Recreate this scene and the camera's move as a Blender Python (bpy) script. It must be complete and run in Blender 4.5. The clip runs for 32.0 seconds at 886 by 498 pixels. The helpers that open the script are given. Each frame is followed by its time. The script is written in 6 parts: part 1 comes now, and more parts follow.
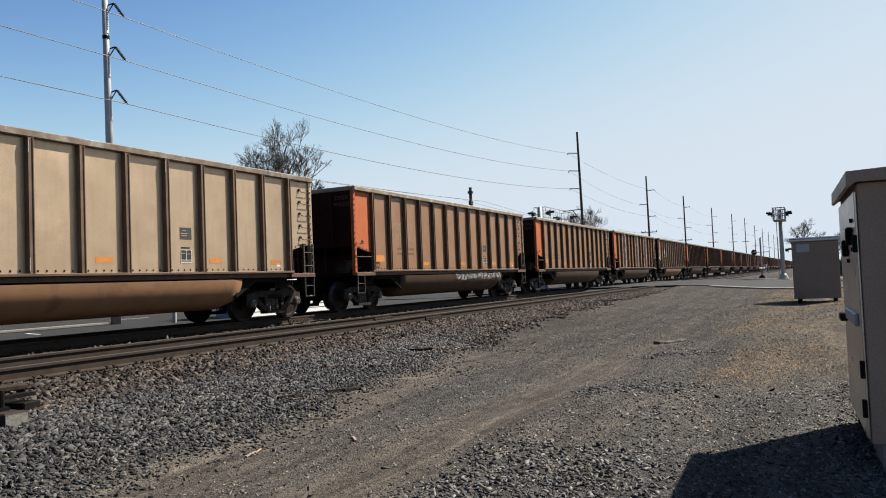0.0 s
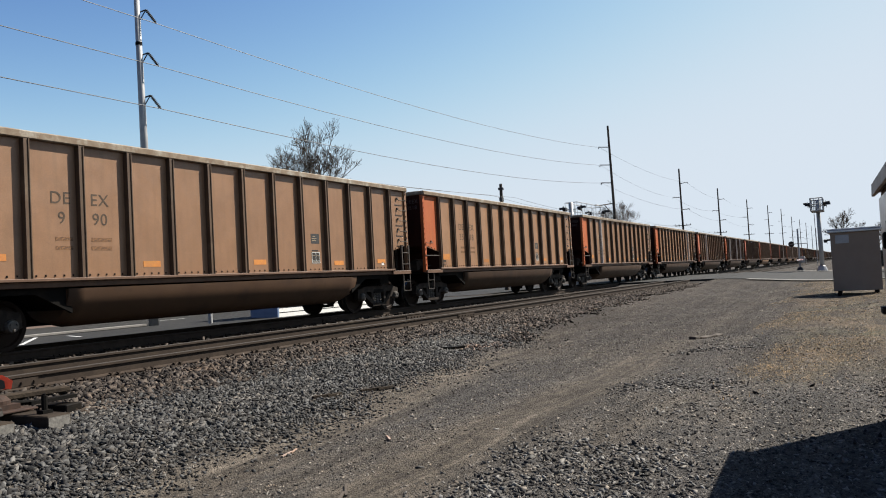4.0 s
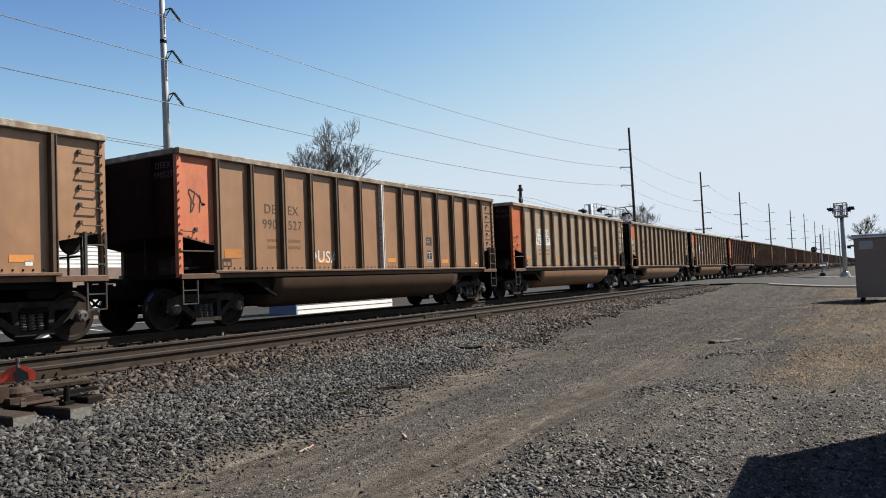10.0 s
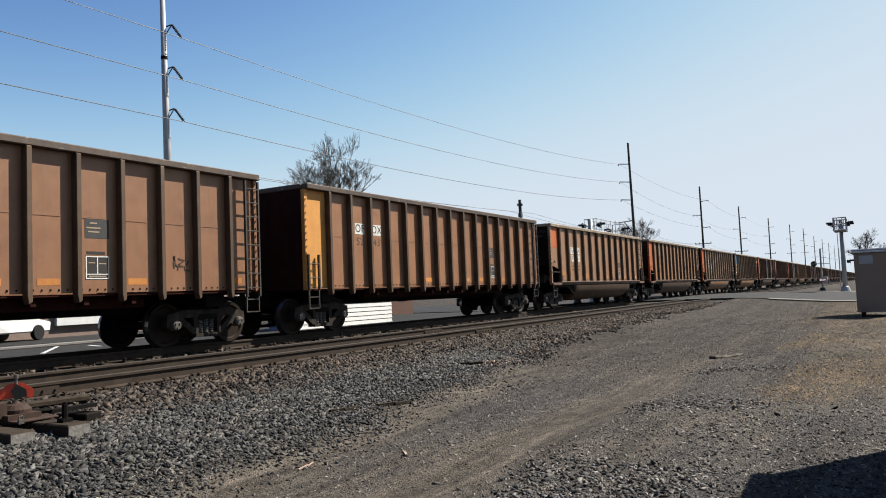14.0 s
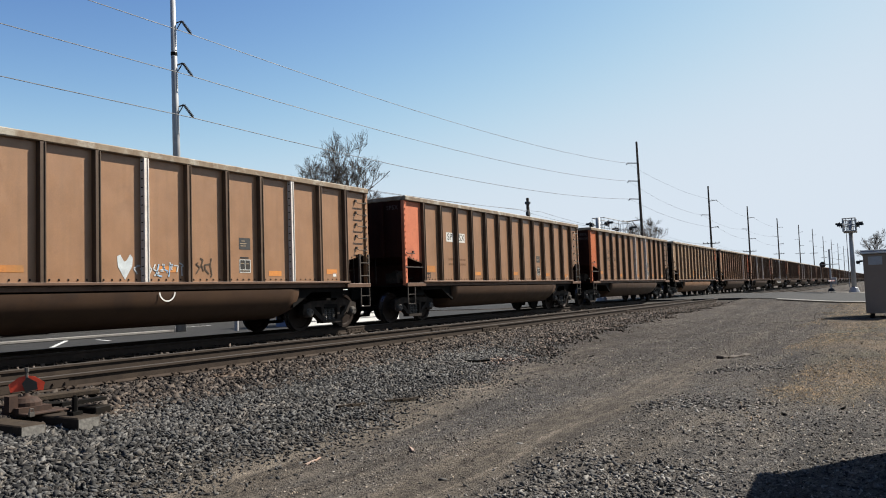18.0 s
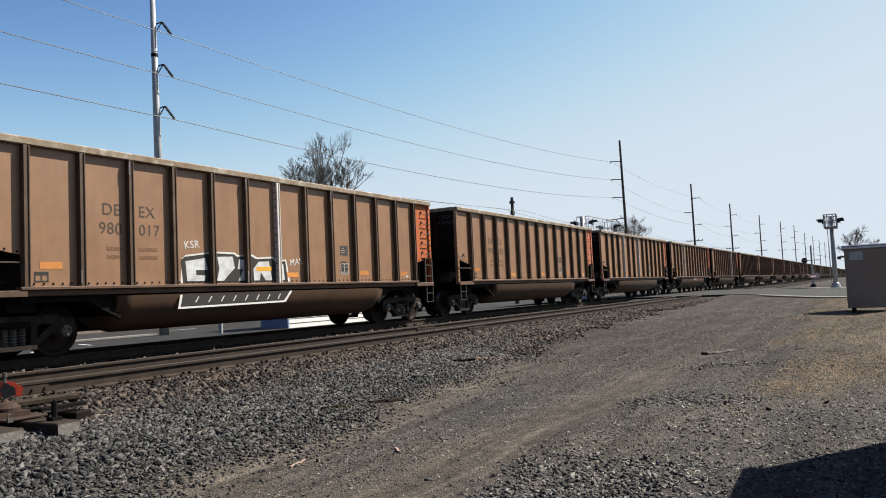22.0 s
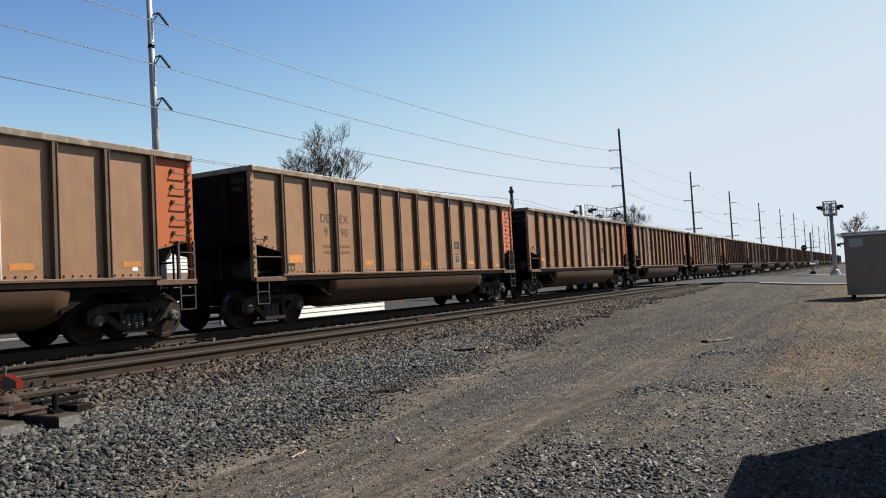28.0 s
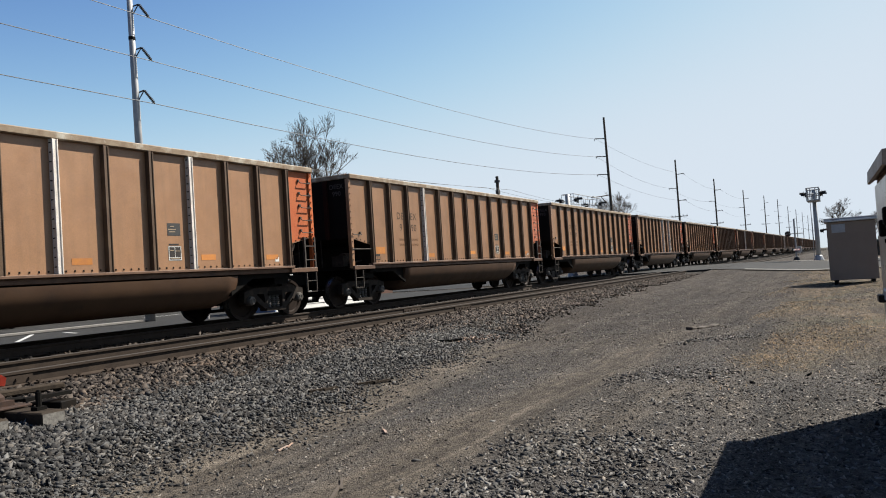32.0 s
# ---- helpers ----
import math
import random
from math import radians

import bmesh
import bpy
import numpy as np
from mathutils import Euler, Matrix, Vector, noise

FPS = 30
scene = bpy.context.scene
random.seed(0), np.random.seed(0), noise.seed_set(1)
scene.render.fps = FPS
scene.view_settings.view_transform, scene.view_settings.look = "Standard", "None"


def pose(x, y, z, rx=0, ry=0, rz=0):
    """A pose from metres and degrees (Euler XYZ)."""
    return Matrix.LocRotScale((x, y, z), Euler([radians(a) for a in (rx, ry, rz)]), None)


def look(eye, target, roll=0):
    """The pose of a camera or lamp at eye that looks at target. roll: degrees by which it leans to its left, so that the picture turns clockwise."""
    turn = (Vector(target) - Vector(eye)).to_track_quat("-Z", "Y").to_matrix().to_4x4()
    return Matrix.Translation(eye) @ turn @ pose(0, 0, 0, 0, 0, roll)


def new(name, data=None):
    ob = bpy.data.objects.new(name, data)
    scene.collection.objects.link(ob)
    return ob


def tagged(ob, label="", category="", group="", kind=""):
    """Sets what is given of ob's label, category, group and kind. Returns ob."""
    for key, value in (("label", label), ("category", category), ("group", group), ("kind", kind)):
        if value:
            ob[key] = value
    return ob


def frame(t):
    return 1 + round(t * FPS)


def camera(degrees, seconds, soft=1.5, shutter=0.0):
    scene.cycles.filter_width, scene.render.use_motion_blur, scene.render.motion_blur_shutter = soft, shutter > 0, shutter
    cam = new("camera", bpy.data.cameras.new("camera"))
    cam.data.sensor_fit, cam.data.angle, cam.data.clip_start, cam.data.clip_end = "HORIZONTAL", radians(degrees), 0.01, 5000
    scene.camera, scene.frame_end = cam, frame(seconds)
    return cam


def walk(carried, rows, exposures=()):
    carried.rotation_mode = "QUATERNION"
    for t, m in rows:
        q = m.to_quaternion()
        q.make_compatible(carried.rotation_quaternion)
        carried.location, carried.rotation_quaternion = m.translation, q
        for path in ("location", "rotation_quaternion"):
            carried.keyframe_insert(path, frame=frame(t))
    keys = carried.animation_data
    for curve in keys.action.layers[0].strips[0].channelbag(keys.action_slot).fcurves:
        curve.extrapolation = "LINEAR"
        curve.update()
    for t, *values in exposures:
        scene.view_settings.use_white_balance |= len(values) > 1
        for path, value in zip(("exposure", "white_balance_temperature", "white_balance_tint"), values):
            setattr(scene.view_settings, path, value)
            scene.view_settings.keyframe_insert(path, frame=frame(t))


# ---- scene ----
import itertools

# Plan: x runs along the tracks, y across them, z up; the dirt road by the camera lies at z = 0.
cam = camera(60.93, 32.0, soft=1.0)
PATH = [
    (0.0, 0.005, -0.008, 1.420, 92.395, 2.321, -63.577),
    (0.5, 0.013, -0.003, 1.424, 91.915, 2.322, -63.448),
    (1.0, 0.012, 0.007, 1.409, 91.544, 1.867, -63.859),
    (1.5, 0.012, 0.005, 1.419, 92.233, 2.233, -63.287),
    (2.0, 0.030, 0.003, 1.423, 92.519, 2.551, -62.802),
    (2.5, 0.053, 0.006, 1.419, 92.098, 2.564, -62.490),
    (4.5, 0.007, -0.011, 1.440, 92.472, 3.353, -60.736),
    (5.0, 0.007, -0.008, 1.430, 92.589, 3.461, -60.497),
    (5.5, 0.007, -0.018, 1.421, 92.554, 3.470, -60.399),
    (6.0, 0.009, -0.008, 1.427, 92.306, 3.008, -60.563),
    (6.5, 0.022, -0.013, 1.421, 92.421, 3.256, -60.782),
    (7.0, 0.024, -0.001, 1.437, 92.608, 3.226, -60.548),
    (7.5, 0.008, 0.002, 1.436, 92.294, 2.771, -60.182),
    (8.0, 0.025, 0.001, 1.426, 92.391, 2.723, -60.438),
    (8.5, 0.018, -0.003, 1.430, 92.456, 2.620, -60.085),
    (9.0, -0.033, -0.021, 1.433, 92.889, 2.564, -60.068),
    (9.5, -0.000, -0.016, 1.426, 92.675, 2.432, -59.559),
    (10.0, 0.000, -0.012, 1.429, 92.369, 2.299, -59.788),
    (10.5, -0.005, -0.015, 1.410, 92.395, 2.525, -60.300),
    (11.0, 0.001, -0.010, 1.425, 92.023, 2.537, -59.956),
    (11.5, 0.002, -0.005, 1.441, 92.716, 2.413, -60.216),
    (12.0, 0.011, -0.008, 1.427, 92.734, 2.775, -59.938),
    (12.5, 0.006, -0.012, 1.424, 92.556, 2.677, -59.574),
    (13.0, -0.000, -0.000, 1.435, 92.574, 2.570, -60.594),
    (13.5, 0.001, -0.002, 1.435, 92.130, 2.302, -59.742),
    (14.0, 0.007, -0.001, 1.438, 93.497, 2.360, -59.809),
    (14.5, -0.014, -0.012, 1.429, 93.688, 2.128, -59.944),
    (16.5, 0.005, -0.002, 1.421, 92.934, 2.104, -58.914),
    (17.0, -0.024, -0.008, 1.424, 93.488, 1.838, -58.546),
    (17.5, -0.015, -0.009, 1.429, 93.189, 1.479, -58.305),
    (18.0, -0.016, -0.004, 1.432, 93.348, 1.895, -59.287),
    (18.5, -0.001, -0.006, 1.417, 92.865, 1.722, -59.639),
    (19.0, 0.007, 0.000, 1.425, 93.111, 1.754, -60.253),
    (19.5, 0.007, 0.005, 1.426, 92.524, 1.635, -60.568),
    (20.0, 0.011, -0.001, 1.424, 93.501, 1.652, -60.164),
    (20.5, -0.002, -0.006, 1.421, 93.519, 1.967, -60.215),
    (21.0, 0.038, 0.001, 1.420, 93.556, 2.462, -59.870),
    (21.5, 0.025, -0.005, 1.422, 93.214, 2.540, -59.905),
    (22.0, 0.029, 0.005, 1.418, 93.327, 2.579, -60.375),
    (22.5, 0.032, 0.005, 1.424, 93.402, 2.407, -60.450),
    (23.0, 0.018, 0.006, 1.432, 93.386, 2.557, -60.348),
    (23.5, 0.015, -0.000, 1.418, 93.605, 2.632, -60.215),
    (24.0, 0.023, -0.001, 1.416, 93.507, 2.425, -60.303),
    (24.5, 0.025, 0.001, 1.414, 93.277, 2.489, -60.018),
    (25.0, 0.024, 0.003, 1.423, 93.365, 2.656, -60.627),
    (25.5, 0.034, -0.002, 1.417, 93.186, 2.970, -60.548),
    (27.5, 0.038, 0.005, 1.419, 92.680, 3.097, -60.860),
    (28.0, 0.044, 0.012, 1.422, 92.549, 2.995, -60.386),
    (28.5, 0.040, 0.007, 1.418, 92.535, 2.743, -60.830),
    (29.0, 0.039, 0.005, 1.414, 92.827, 2.564, -60.929),
    (29.5, 0.030, 0.004, 1.423, 93.243, 2.409, -61.859),
    (30.0, 0.032, 0.001, 1.413, 92.430, 2.970, -62.071),
    (30.5, 0.040, 0.004, 1.420, 91.894, 3.414, -62.006),
    (31.0, 0.064, 0.003, 1.419, 91.912, 3.310, -61.910),
    (31.5, 0.053, -0.001, 1.421, 91.844, 3.347, -61.719),
    (32.0, 0.058, -0.009, 1.427, 91.763, 3.722, -61.352),
]
walk(cam, [(t, pose(x, y, z, a, b, c)) for t, x, y, z, a, b, c in PATH])

# ---- daylight ----
SUN_EL, SUN_AZ = radians(47), radians(125)          # clear spring sun, from ahead and to the side
world = bpy.data.worlds.new("sky")
scene.world = world
world.use_nodes = True
wn = world.node_tree
sky = wn.nodes.new("ShaderNodeTexSky")
sky.sky_type, sky.sun_disc, sky.sun_elevation, sky.sun_rotation = "NISHITA", False, SUN_EL, SUN_AZ
sky.air_density, sky.dust_density, sky.ozone_density = 1.0, 0.6, 1.0
def sky_step(op, a, b):
    n = wn.nodes.new("ShaderNodeVectorMath")
    n.operation = op
    for i, v in enumerate((a, b)):
        if isinstance(v, tuple):
            n.inputs[i].default_value = v
        else:
            wn.links.new(v, n.inputs[i])
    return n.outputs[0]


# deep clear blue away from the sun; thin haze levels the bright low sky off to a pale even tone
def sky_power(v, p):
    return sky_step("POWER", v, (p, p, p))


deep = wn.nodes.new("ShaderNodeSeparateXYZ")
wn.links.new(sky.outputs[0], deep.inputs[0])
even = wn.nodes.new("ShaderNodeMath")
even.operation = "DIVIDE"
even.inputs[1].default_value = 3.7
wn.links.new(deep.outputs[1], even.inputs[0])
tone = sky_step("POWER", even.outputs[0], (1.42, 1.2, 0.8))
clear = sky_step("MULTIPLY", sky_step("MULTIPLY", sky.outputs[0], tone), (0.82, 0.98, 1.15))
thick = sky_power(sky_step("ADD", sky_power(sky_step("MULTIPLY", clear, (1 / 3.5, 1 / 3.92, 1 / 4.42)), 3.0), (1.0, 1.0, 1.0)), 1 / 3.0)
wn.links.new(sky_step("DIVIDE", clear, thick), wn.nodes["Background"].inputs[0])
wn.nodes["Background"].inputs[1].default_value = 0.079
sun = new("sun", bpy.data.lights.new("sun", "SUN"))
sun.data.energy, sun.data.angle, sun.data.color = 5.0, radians(0.5), (1.0, 0.95, 0.86)
SUN_DIR = Vector((math.sin(SUN_AZ) * math.cos(SUN_EL), math.cos(SUN_AZ) * math.cos(SUN_EL), math.sin(SUN_EL)))
sun.matrix_basis = look(SUN_DIR * 60, (0, 0, 0))
scene.view_settings.exposure = 1.33

# ---- materials ----
def mix_node(nt, fac, a, b, blend="MIX"):
    n = nt.nodes.new("ShaderNodeMix")
    n.data_type, n.blend_type = "RGBA", blend
    for i, v in ((0, fac), (6, a), (7, b)):
        if isinstance(v, (int, float)):
            n.inputs[i].default_value = v
        elif isinstance(v, tuple):
            n.inputs[i].default_value = (*v, 1)
        else:
            nt.links.new(v, n.inputs[i])
    return n.outputs[2]


def noise_node(nt, vec, scale, detail=4.0, rough=0.55):
    n = nt.nodes.new("ShaderNodeTexNoise")
    n.inputs["Scale"].default_value, n.inputs["Detail"].default_value, n.inputs["Roughness"].default_value = scale, detail, rough
    nt.links.new(vec, n.inputs["Vector"])
    return n.outputs["Fac"]


def ramp(nt, fac, lo, hi):
    n = nt.nodes.new("ShaderNodeMapRange")
    n.inputs[1].default_value, n.inputs[2].default_value = lo, hi
    nt.links.new(fac, n.inputs[0])
    return n.outputs[0]


def scaled(nt, vec, sx, sy, sz):
    n = nt.nodes.new("ShaderNodeMapping")
    n.inputs["Scale"].default_value = (sx, sy, sz)
    nt.links.new(vec, n.inputs["Vector"])
    return n.outputs[0]


def material(name, colour, other=None, stain=None, rough=0.7, metal=0.0, scale=6.0, bump=0.2, fine=60.0,
             streak=None, vary=0.0, island=False, spread=(0.35, 0.7), stain_at=(0.55, 0.72), stain_scale=1.3, k=0.46, spec=0.3, dent=0.0):
    """A weathered surface: two tones at one scale, stains at a larger one, fine relief, optional upright streaks."""
    m = bpy.data.materials.new(name)
    m.use_nodes = True
    nt = m.node_tree
    b = nt.nodes["Principled BSDF"]
    at = nt.nodes.new("ShaderNodeTexCoord").outputs["Object"]
    other = other or tuple(c * 0.7 for c in colour)
    colour, other, stain, streak = (tuple(v * k for v in c) if c else None for c in (colour, other, stain, streak))
    if vary:
        info = nt.nodes.new("ShaderNodeObjectInfo").outputs["Random"]
        shift = nt.nodes.new("ShaderNodeVectorMath")
        shift.operation = "ADD"
        push = nt.nodes.new("ShaderNodeVectorMath")
        push.operation = "SCALE"
        push.inputs[0].default_value = (31.0, 17.0, 11.0)
        nt.links.new(info, push.inputs["Scale"])
        nt.links.new(at, shift.inputs[0])
        nt.links.new(push.outputs[0], shift.inputs[1])
        at = shift.outputs[0]
    c = mix_node(nt, ramp(nt, noise_node(nt, at, scale), *spread), colour, other)
    if stain:
        c = mix_node(nt, ramp(nt, noise_node(nt, at, stain_scale, 6.0, 0.65), *stain_at), c, stain)
    if streak:
        s = noise_node(nt, scaled(nt, at, 5.0, 5.0, 0.35), 1.6, 5.0, 0.6)
        c = mix_node(nt, ramp(nt, s, 0.46, 1.05), c, streak)
    fine_n = noise_node(nt, at, fine, 3.0, 0.6)
    c = mix_node(nt, ramp(nt, fine_n, 0.3, 0.75), c, mix_node(nt, 1.0, c, (0.74, 0.74, 0.74), "MULTIPLY"))
    if island:
        r = nt.nodes.new("ShaderNodeNewGeometry").outputs["Random Per Island"]
        steps = []
        for op, value in (("POWER", 1.7), ("MULTIPLY", 17.3)):
            step = nt.nodes.new("ShaderNodeMath")
            step.operation = op
            step.inputs[1].default_value = value
            nt.links.new(r, step.inputs[0])
            steps.append(step.outputs[0])
        wrap = nt.nodes.new("ShaderNodeMath")
        wrap.operation = "FRACT"
        nt.links.new(steps[1], wrap.inputs[0])
        c = mix_node(nt, steps[0], mix_node(nt, 1.0, c, (0.32, 0.32, 0.33), "MULTIPLY"), mix_node(nt, 1.0, c, (2.7, 2.67, 2.6), "MULTIPLY"))
        c = mix_node(nt, ramp(nt, wrap.outputs[0], 0.55, 1.0), c, mix_node(nt, 1.0, c, (1.08, 0.98, 0.88), "MULTIPLY"))
    if vary:
        c = mix_node(nt, info, mix_node(nt, 1.0, c, (1 - vary,) * 3, "MULTIPLY"), mix_node(nt, 1.0, c, (1 + vary, 1 + vary, 1 + vary * 0.8), "MULTIPLY"))
    nt.links.new(c, b.inputs["Base Color"])
    rn = nt.nodes.new("ShaderNodeMapRange")
    rn.inputs[3].default_value, rn.inputs[4].default_value = max(rough - 0.12, 0.04), min(rough + 0.15, 1.0)
    nt.links.new(noise_node(nt, at, scale * 2.3), rn.inputs[0])
    nt.links.new(rn.outputs[0], b.inputs["Roughness"])
    b.inputs["Metallic"].default_value = metal
    b.inputs["Specular IOR Level"].default_value = spec
    if bump:
        bp = nt.nodes.new("ShaderNodeBump")
        bp.inputs["Strength"].default_value, bp.inputs["Distance"].default_value = bump, 0.6 / fine
        nt.links.new(fine_n, bp.inputs["Height"])
        if dent:
            wide = nt.nodes.new("ShaderNodeBump")
            wide.inputs["Strength"].default_value, wide.inputs["Distance"].default_value = dent, 0.06
            nt.links.new(noise_node(nt, scaled(nt, at, 1.0, 1.0, 0.45), 1.7, 2.0, 0.4), wide.inputs["Height"])
            nt.links.new(wide.outputs[0], bp.inputs["Normal"])
        nt.links.new(bp.outputs[0], b.inputs["Normal"])
    return m


BROWN = material("weathered_brown_steel", (0.385, 0.200, 0.098), (0.330, 0.168, 0.081), (0.24, 0.12, 0.06), rough=0.42, scale=2.2, bump=0.08,
                 streak=(0.26, 0.143, 0.071), vary=0.14, stain_at=(0.6, 0.85), k=0.62, dent=0.35, spec=0.55)
BROWN_D = material("dark_weathered_brown_steel", (0.37, 0.170, 0.078), (0.31, 0.138, 0.062), (0.22, 0.1, 0.05), rough=0.44, scale=2.2, bump=0.08,
                   streak=(0.24, 0.115, 0.055), vary=0.1, stain_at=(0.55, 0.8), k=0.60, dent=0.35, spec=0.5)
TAN = material("dull_tan_aluminium", (0.54, 0.395, 0.268), (0.48, 0.35, 0.235), (0.41, 0.285, 0.18), rough=0.37, metal=0.58, scale=1.1, bump=0.04,
               streak=(0.42, 0.295, 0.19), vary=0.08, stain_at=(0.55, 0.85), k=0.84, dent=0.5)
DUN = material("dusty_dun_aluminium", (0.50, 0.325, 0.19), (0.44, 0.285, 0.165), (0.36, 0.22, 0.125), rough=0.42, metal=0.4, scale=1.1, bump=0.04,
               streak=(0.36, 0.225, 0.13), stain_at=(0.55, 0.85), k=0.68, dent=0.5)
RIB = material("rusty_rib_steel", (0.25, 0.15, 0.085), (0.18, 0.10, 0.055), (0.32, 0.22, 0.14), rough=0.55, scale=3.0, vary=0.2, streak=(0.13, 0.075, 0.05), k=0.34)
RIB_TAN = material("tan_rib_steel", (0.34, 0.22, 0.14), (0.25, 0.15, 0.095), (0.18, 0.10, 0.06), rough=0.45, metal=0.2, scale=3.0, vary=0.15, k=0.44)
SILL_M = material("rust_brown_sill_steel", (0.27, 0.145, 0.085), (0.19, 0.095, 0.055), (0.13, 0.07, 0.045), rough=0.6, scale=4.0, vary=0.15, k=0.40)
SILVER = material("galvanised_new_rib", (0.52, 0.48, 0.43), (0.4, 0.36, 0.32), (0.28, 0.22, 0.16), rough=0.45, metal=0.15, scale=4.0, stain_at=(0.6, 0.8), k=1.25)
CHORD = material("scraped_top_chord", (0.42, 0.32, 0.22), (0.28, 0.18, 0.11), (0.68, 0.62, 0.52), rough=0.5, scale=5.0, bump=0.25, vary=0.2, stain_scale=3.0, stain_at=(0.5, 0.68))
CHORD_D = material("grimy_scraped_chord", (0.16, 0.11, 0.08), (0.1, 0.065, 0.05), (0.5, 0.46, 0.4), rough=0.55, scale=5.0, bump=0.25, vary=0.2, stain_scale=4.0, stain_at=(0.6, 0.72))
ORANGE = material("faded_orange_paint", (0.66, 0.17, 0.045), (0.60, 0.13, 0.035), (0.36, 0.11, 0.05), rough=0.55, scale=2.0, bump=0.06, vary=0.12, streak=(0.42, 0.12, 0.045), stain_at=(0.62, 0.85), k=0.60)
RED_ORANGE = material("faded_red_orange_paint", (0.58, 0.175, 0.085), (0.50, 0.14, 0.068), (0.34, 0.11, 0.06), rough=0.55, scale=2.0, bump=0.06, vary=0.1, streak=(0.42, 0.13, 0.065), k=0.78)
YELLOW = material("faded_yellow_orange_paint", (0.62, 0.29, 0.065), (0.55, 0.24, 0.055), (0.36, 0.18, 0.07), rough=0.55, scale=2.0, bump=0.06, streak=(0.44, 0.21, 0.07), k=0.84)
BLUE = material("faded_blue_paint", (0.10, 0.33, 0.58), (0.08, 0.27, 0.5), (0.2, 0.25, 0.3), rough=0.5, scale=2.0, bump=0.05)
# Rust-red and sooty end steel; shade of the sun-averted ends darkens both base colours.
ENDWALL = material("shaded_rust_red_end_steel", (0.066, 0.019, 0.013), (0.045, 0.014, 0.011), (0.085, 0.026, 0.016), rough=0.8, scale=1.5, streak=(0.012, 0.008, 0.007), vary=0.15, k=0.42, spec=0.06)
END_DARK = material("sooty_shaded_end_steel", (0.022, 0.016, 0.014), (0.014, 0.011, 0.010), (0.036, 0.02, 0.016), rough=0.8, scale=1.5, streak=(0.012, 0.009, 0.008), vary=0.2, spec=0.06)
# Black, cast and wheel steel: real grime, made darker to carry the under-car shade.
NEAR_BLACK = material("grimy_shaded_black_steel", (0.016, 0.014, 0.012), (0.011, 0.010, 0.009), (0.03, 0.022, 0.016), rough=0.7, scale=5.0, spec=0.06, k=0.45)
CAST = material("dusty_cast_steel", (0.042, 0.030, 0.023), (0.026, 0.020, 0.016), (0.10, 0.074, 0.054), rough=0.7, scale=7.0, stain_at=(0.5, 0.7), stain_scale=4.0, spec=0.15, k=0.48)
SPRING = material("worn_spring_steel", (0.11, 0.10, 0.09), (0.07, 0.063, 0.055), rough=0.5, metal=0.3, scale=20.0, spec=0.2, k=0.95)
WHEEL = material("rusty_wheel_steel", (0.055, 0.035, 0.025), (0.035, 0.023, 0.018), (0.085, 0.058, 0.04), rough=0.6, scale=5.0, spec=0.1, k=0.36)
TREAD = material("polished_wheel_tread", (0.42, 0.40, 0.38), (0.3, 0.28, 0.26), rough=0.28, metal=0.9, scale=10.0, bump=0.0, k=0.50)
IRON = material("grab_iron_steel", (0.14, 0.11, 0.09), (0.09, 0.07, 0.055), (0.3, 0.26, 0.2), rough=0.55, scale=15.0, k=0.33)
TANK_B = material("dusty_brown_belly", (0.15, 0.08, 0.042), (0.115, 0.06, 0.034), (0.075, 0.042, 0.027), rough=0.5, scale=1.5, bump=0.06, vary=0.15, k=0.40)
TANK_T = material("dusty_tan_belly", (0.48, 0.265, 0.145), (0.41, 0.22, 0.118), (0.25, 0.135, 0.075), rough=0.42, metal=0.2, scale=1.5, bump=0.05, vary=0.1, k=0.56)
WHITE_P = material("white_stencil_paint", (0.72, 0.71, 0.67), (0.6, 0.58, 0.53), rough=0.6, scale=9.0, bump=0.0, k=0.80)
PALE_P = material("worn_pale_stencil_paint", (0.43, 0.34, 0.24), (0.33, 0.23, 0.14), rough=0.6, scale=14.0, bump=0.0, k=0.68)
FAINT_P = material("faint_end_stencil_paint", (0.16, 0.13, 0.11), (0.09, 0.07, 0.06), rough=0.7, scale=14.0, bump=0.0, k=0.5)
BLACK_P = material("black_stencil_paint", (0.03, 0.028, 0.026), (0.06, 0.045, 0.035), rough=0.6, scale=14.0, bump=0.0)
DARK_P = material("worn_dark_stencil_paint", (0.10, 0.065, 0.04), (0.15, 0.095, 0.055), rough=0.6, scale=14.0, bump=0.0)
TAPE = material("pale_reflective_tape", (0.75, 0.8, 0.88), (0.6, 0.65, 0.72), rough=0.3, metal=0.3, scale=30.0, bump=0.0, k=1.0)
STICKER = material("faded_orange_reflector", (0.62, 0.24, 0.05), (0.52, 0.2, 0.06), (0.36, 0.2, 0.08), rough=0.5, scale=12.0, bump=0.0, vary=0.2, k=0.74)
PRINT_T = material("tan_small_print", (0.50, 0.36, 0.235), (0.2, 0.13, 0.08), rough=0.5, scale=38.0, bump=0.0, spread=(0.47, 0.53))
PRINT_B = material("brown_small_print", (0.37, 0.185, 0.078), (0.17, 0.085, 0.045), rough=0.5, scale=38.0, bump=0.0, spread=(0.47, 0.53), k=0.52)
GREY_P = material("grey_patch_paint", (0.06, 0.06, 0.06), (0.09, 0.085, 0.08), rough=0.6, scale=9.0, bump=0.0)
CYAN_P = material("pale_spray_paint", (0.62, 0.66, 0.66), (0.4, 0.42, 0.42), rough=0.6, scale=5.0, bump=0.0, k=0.80)
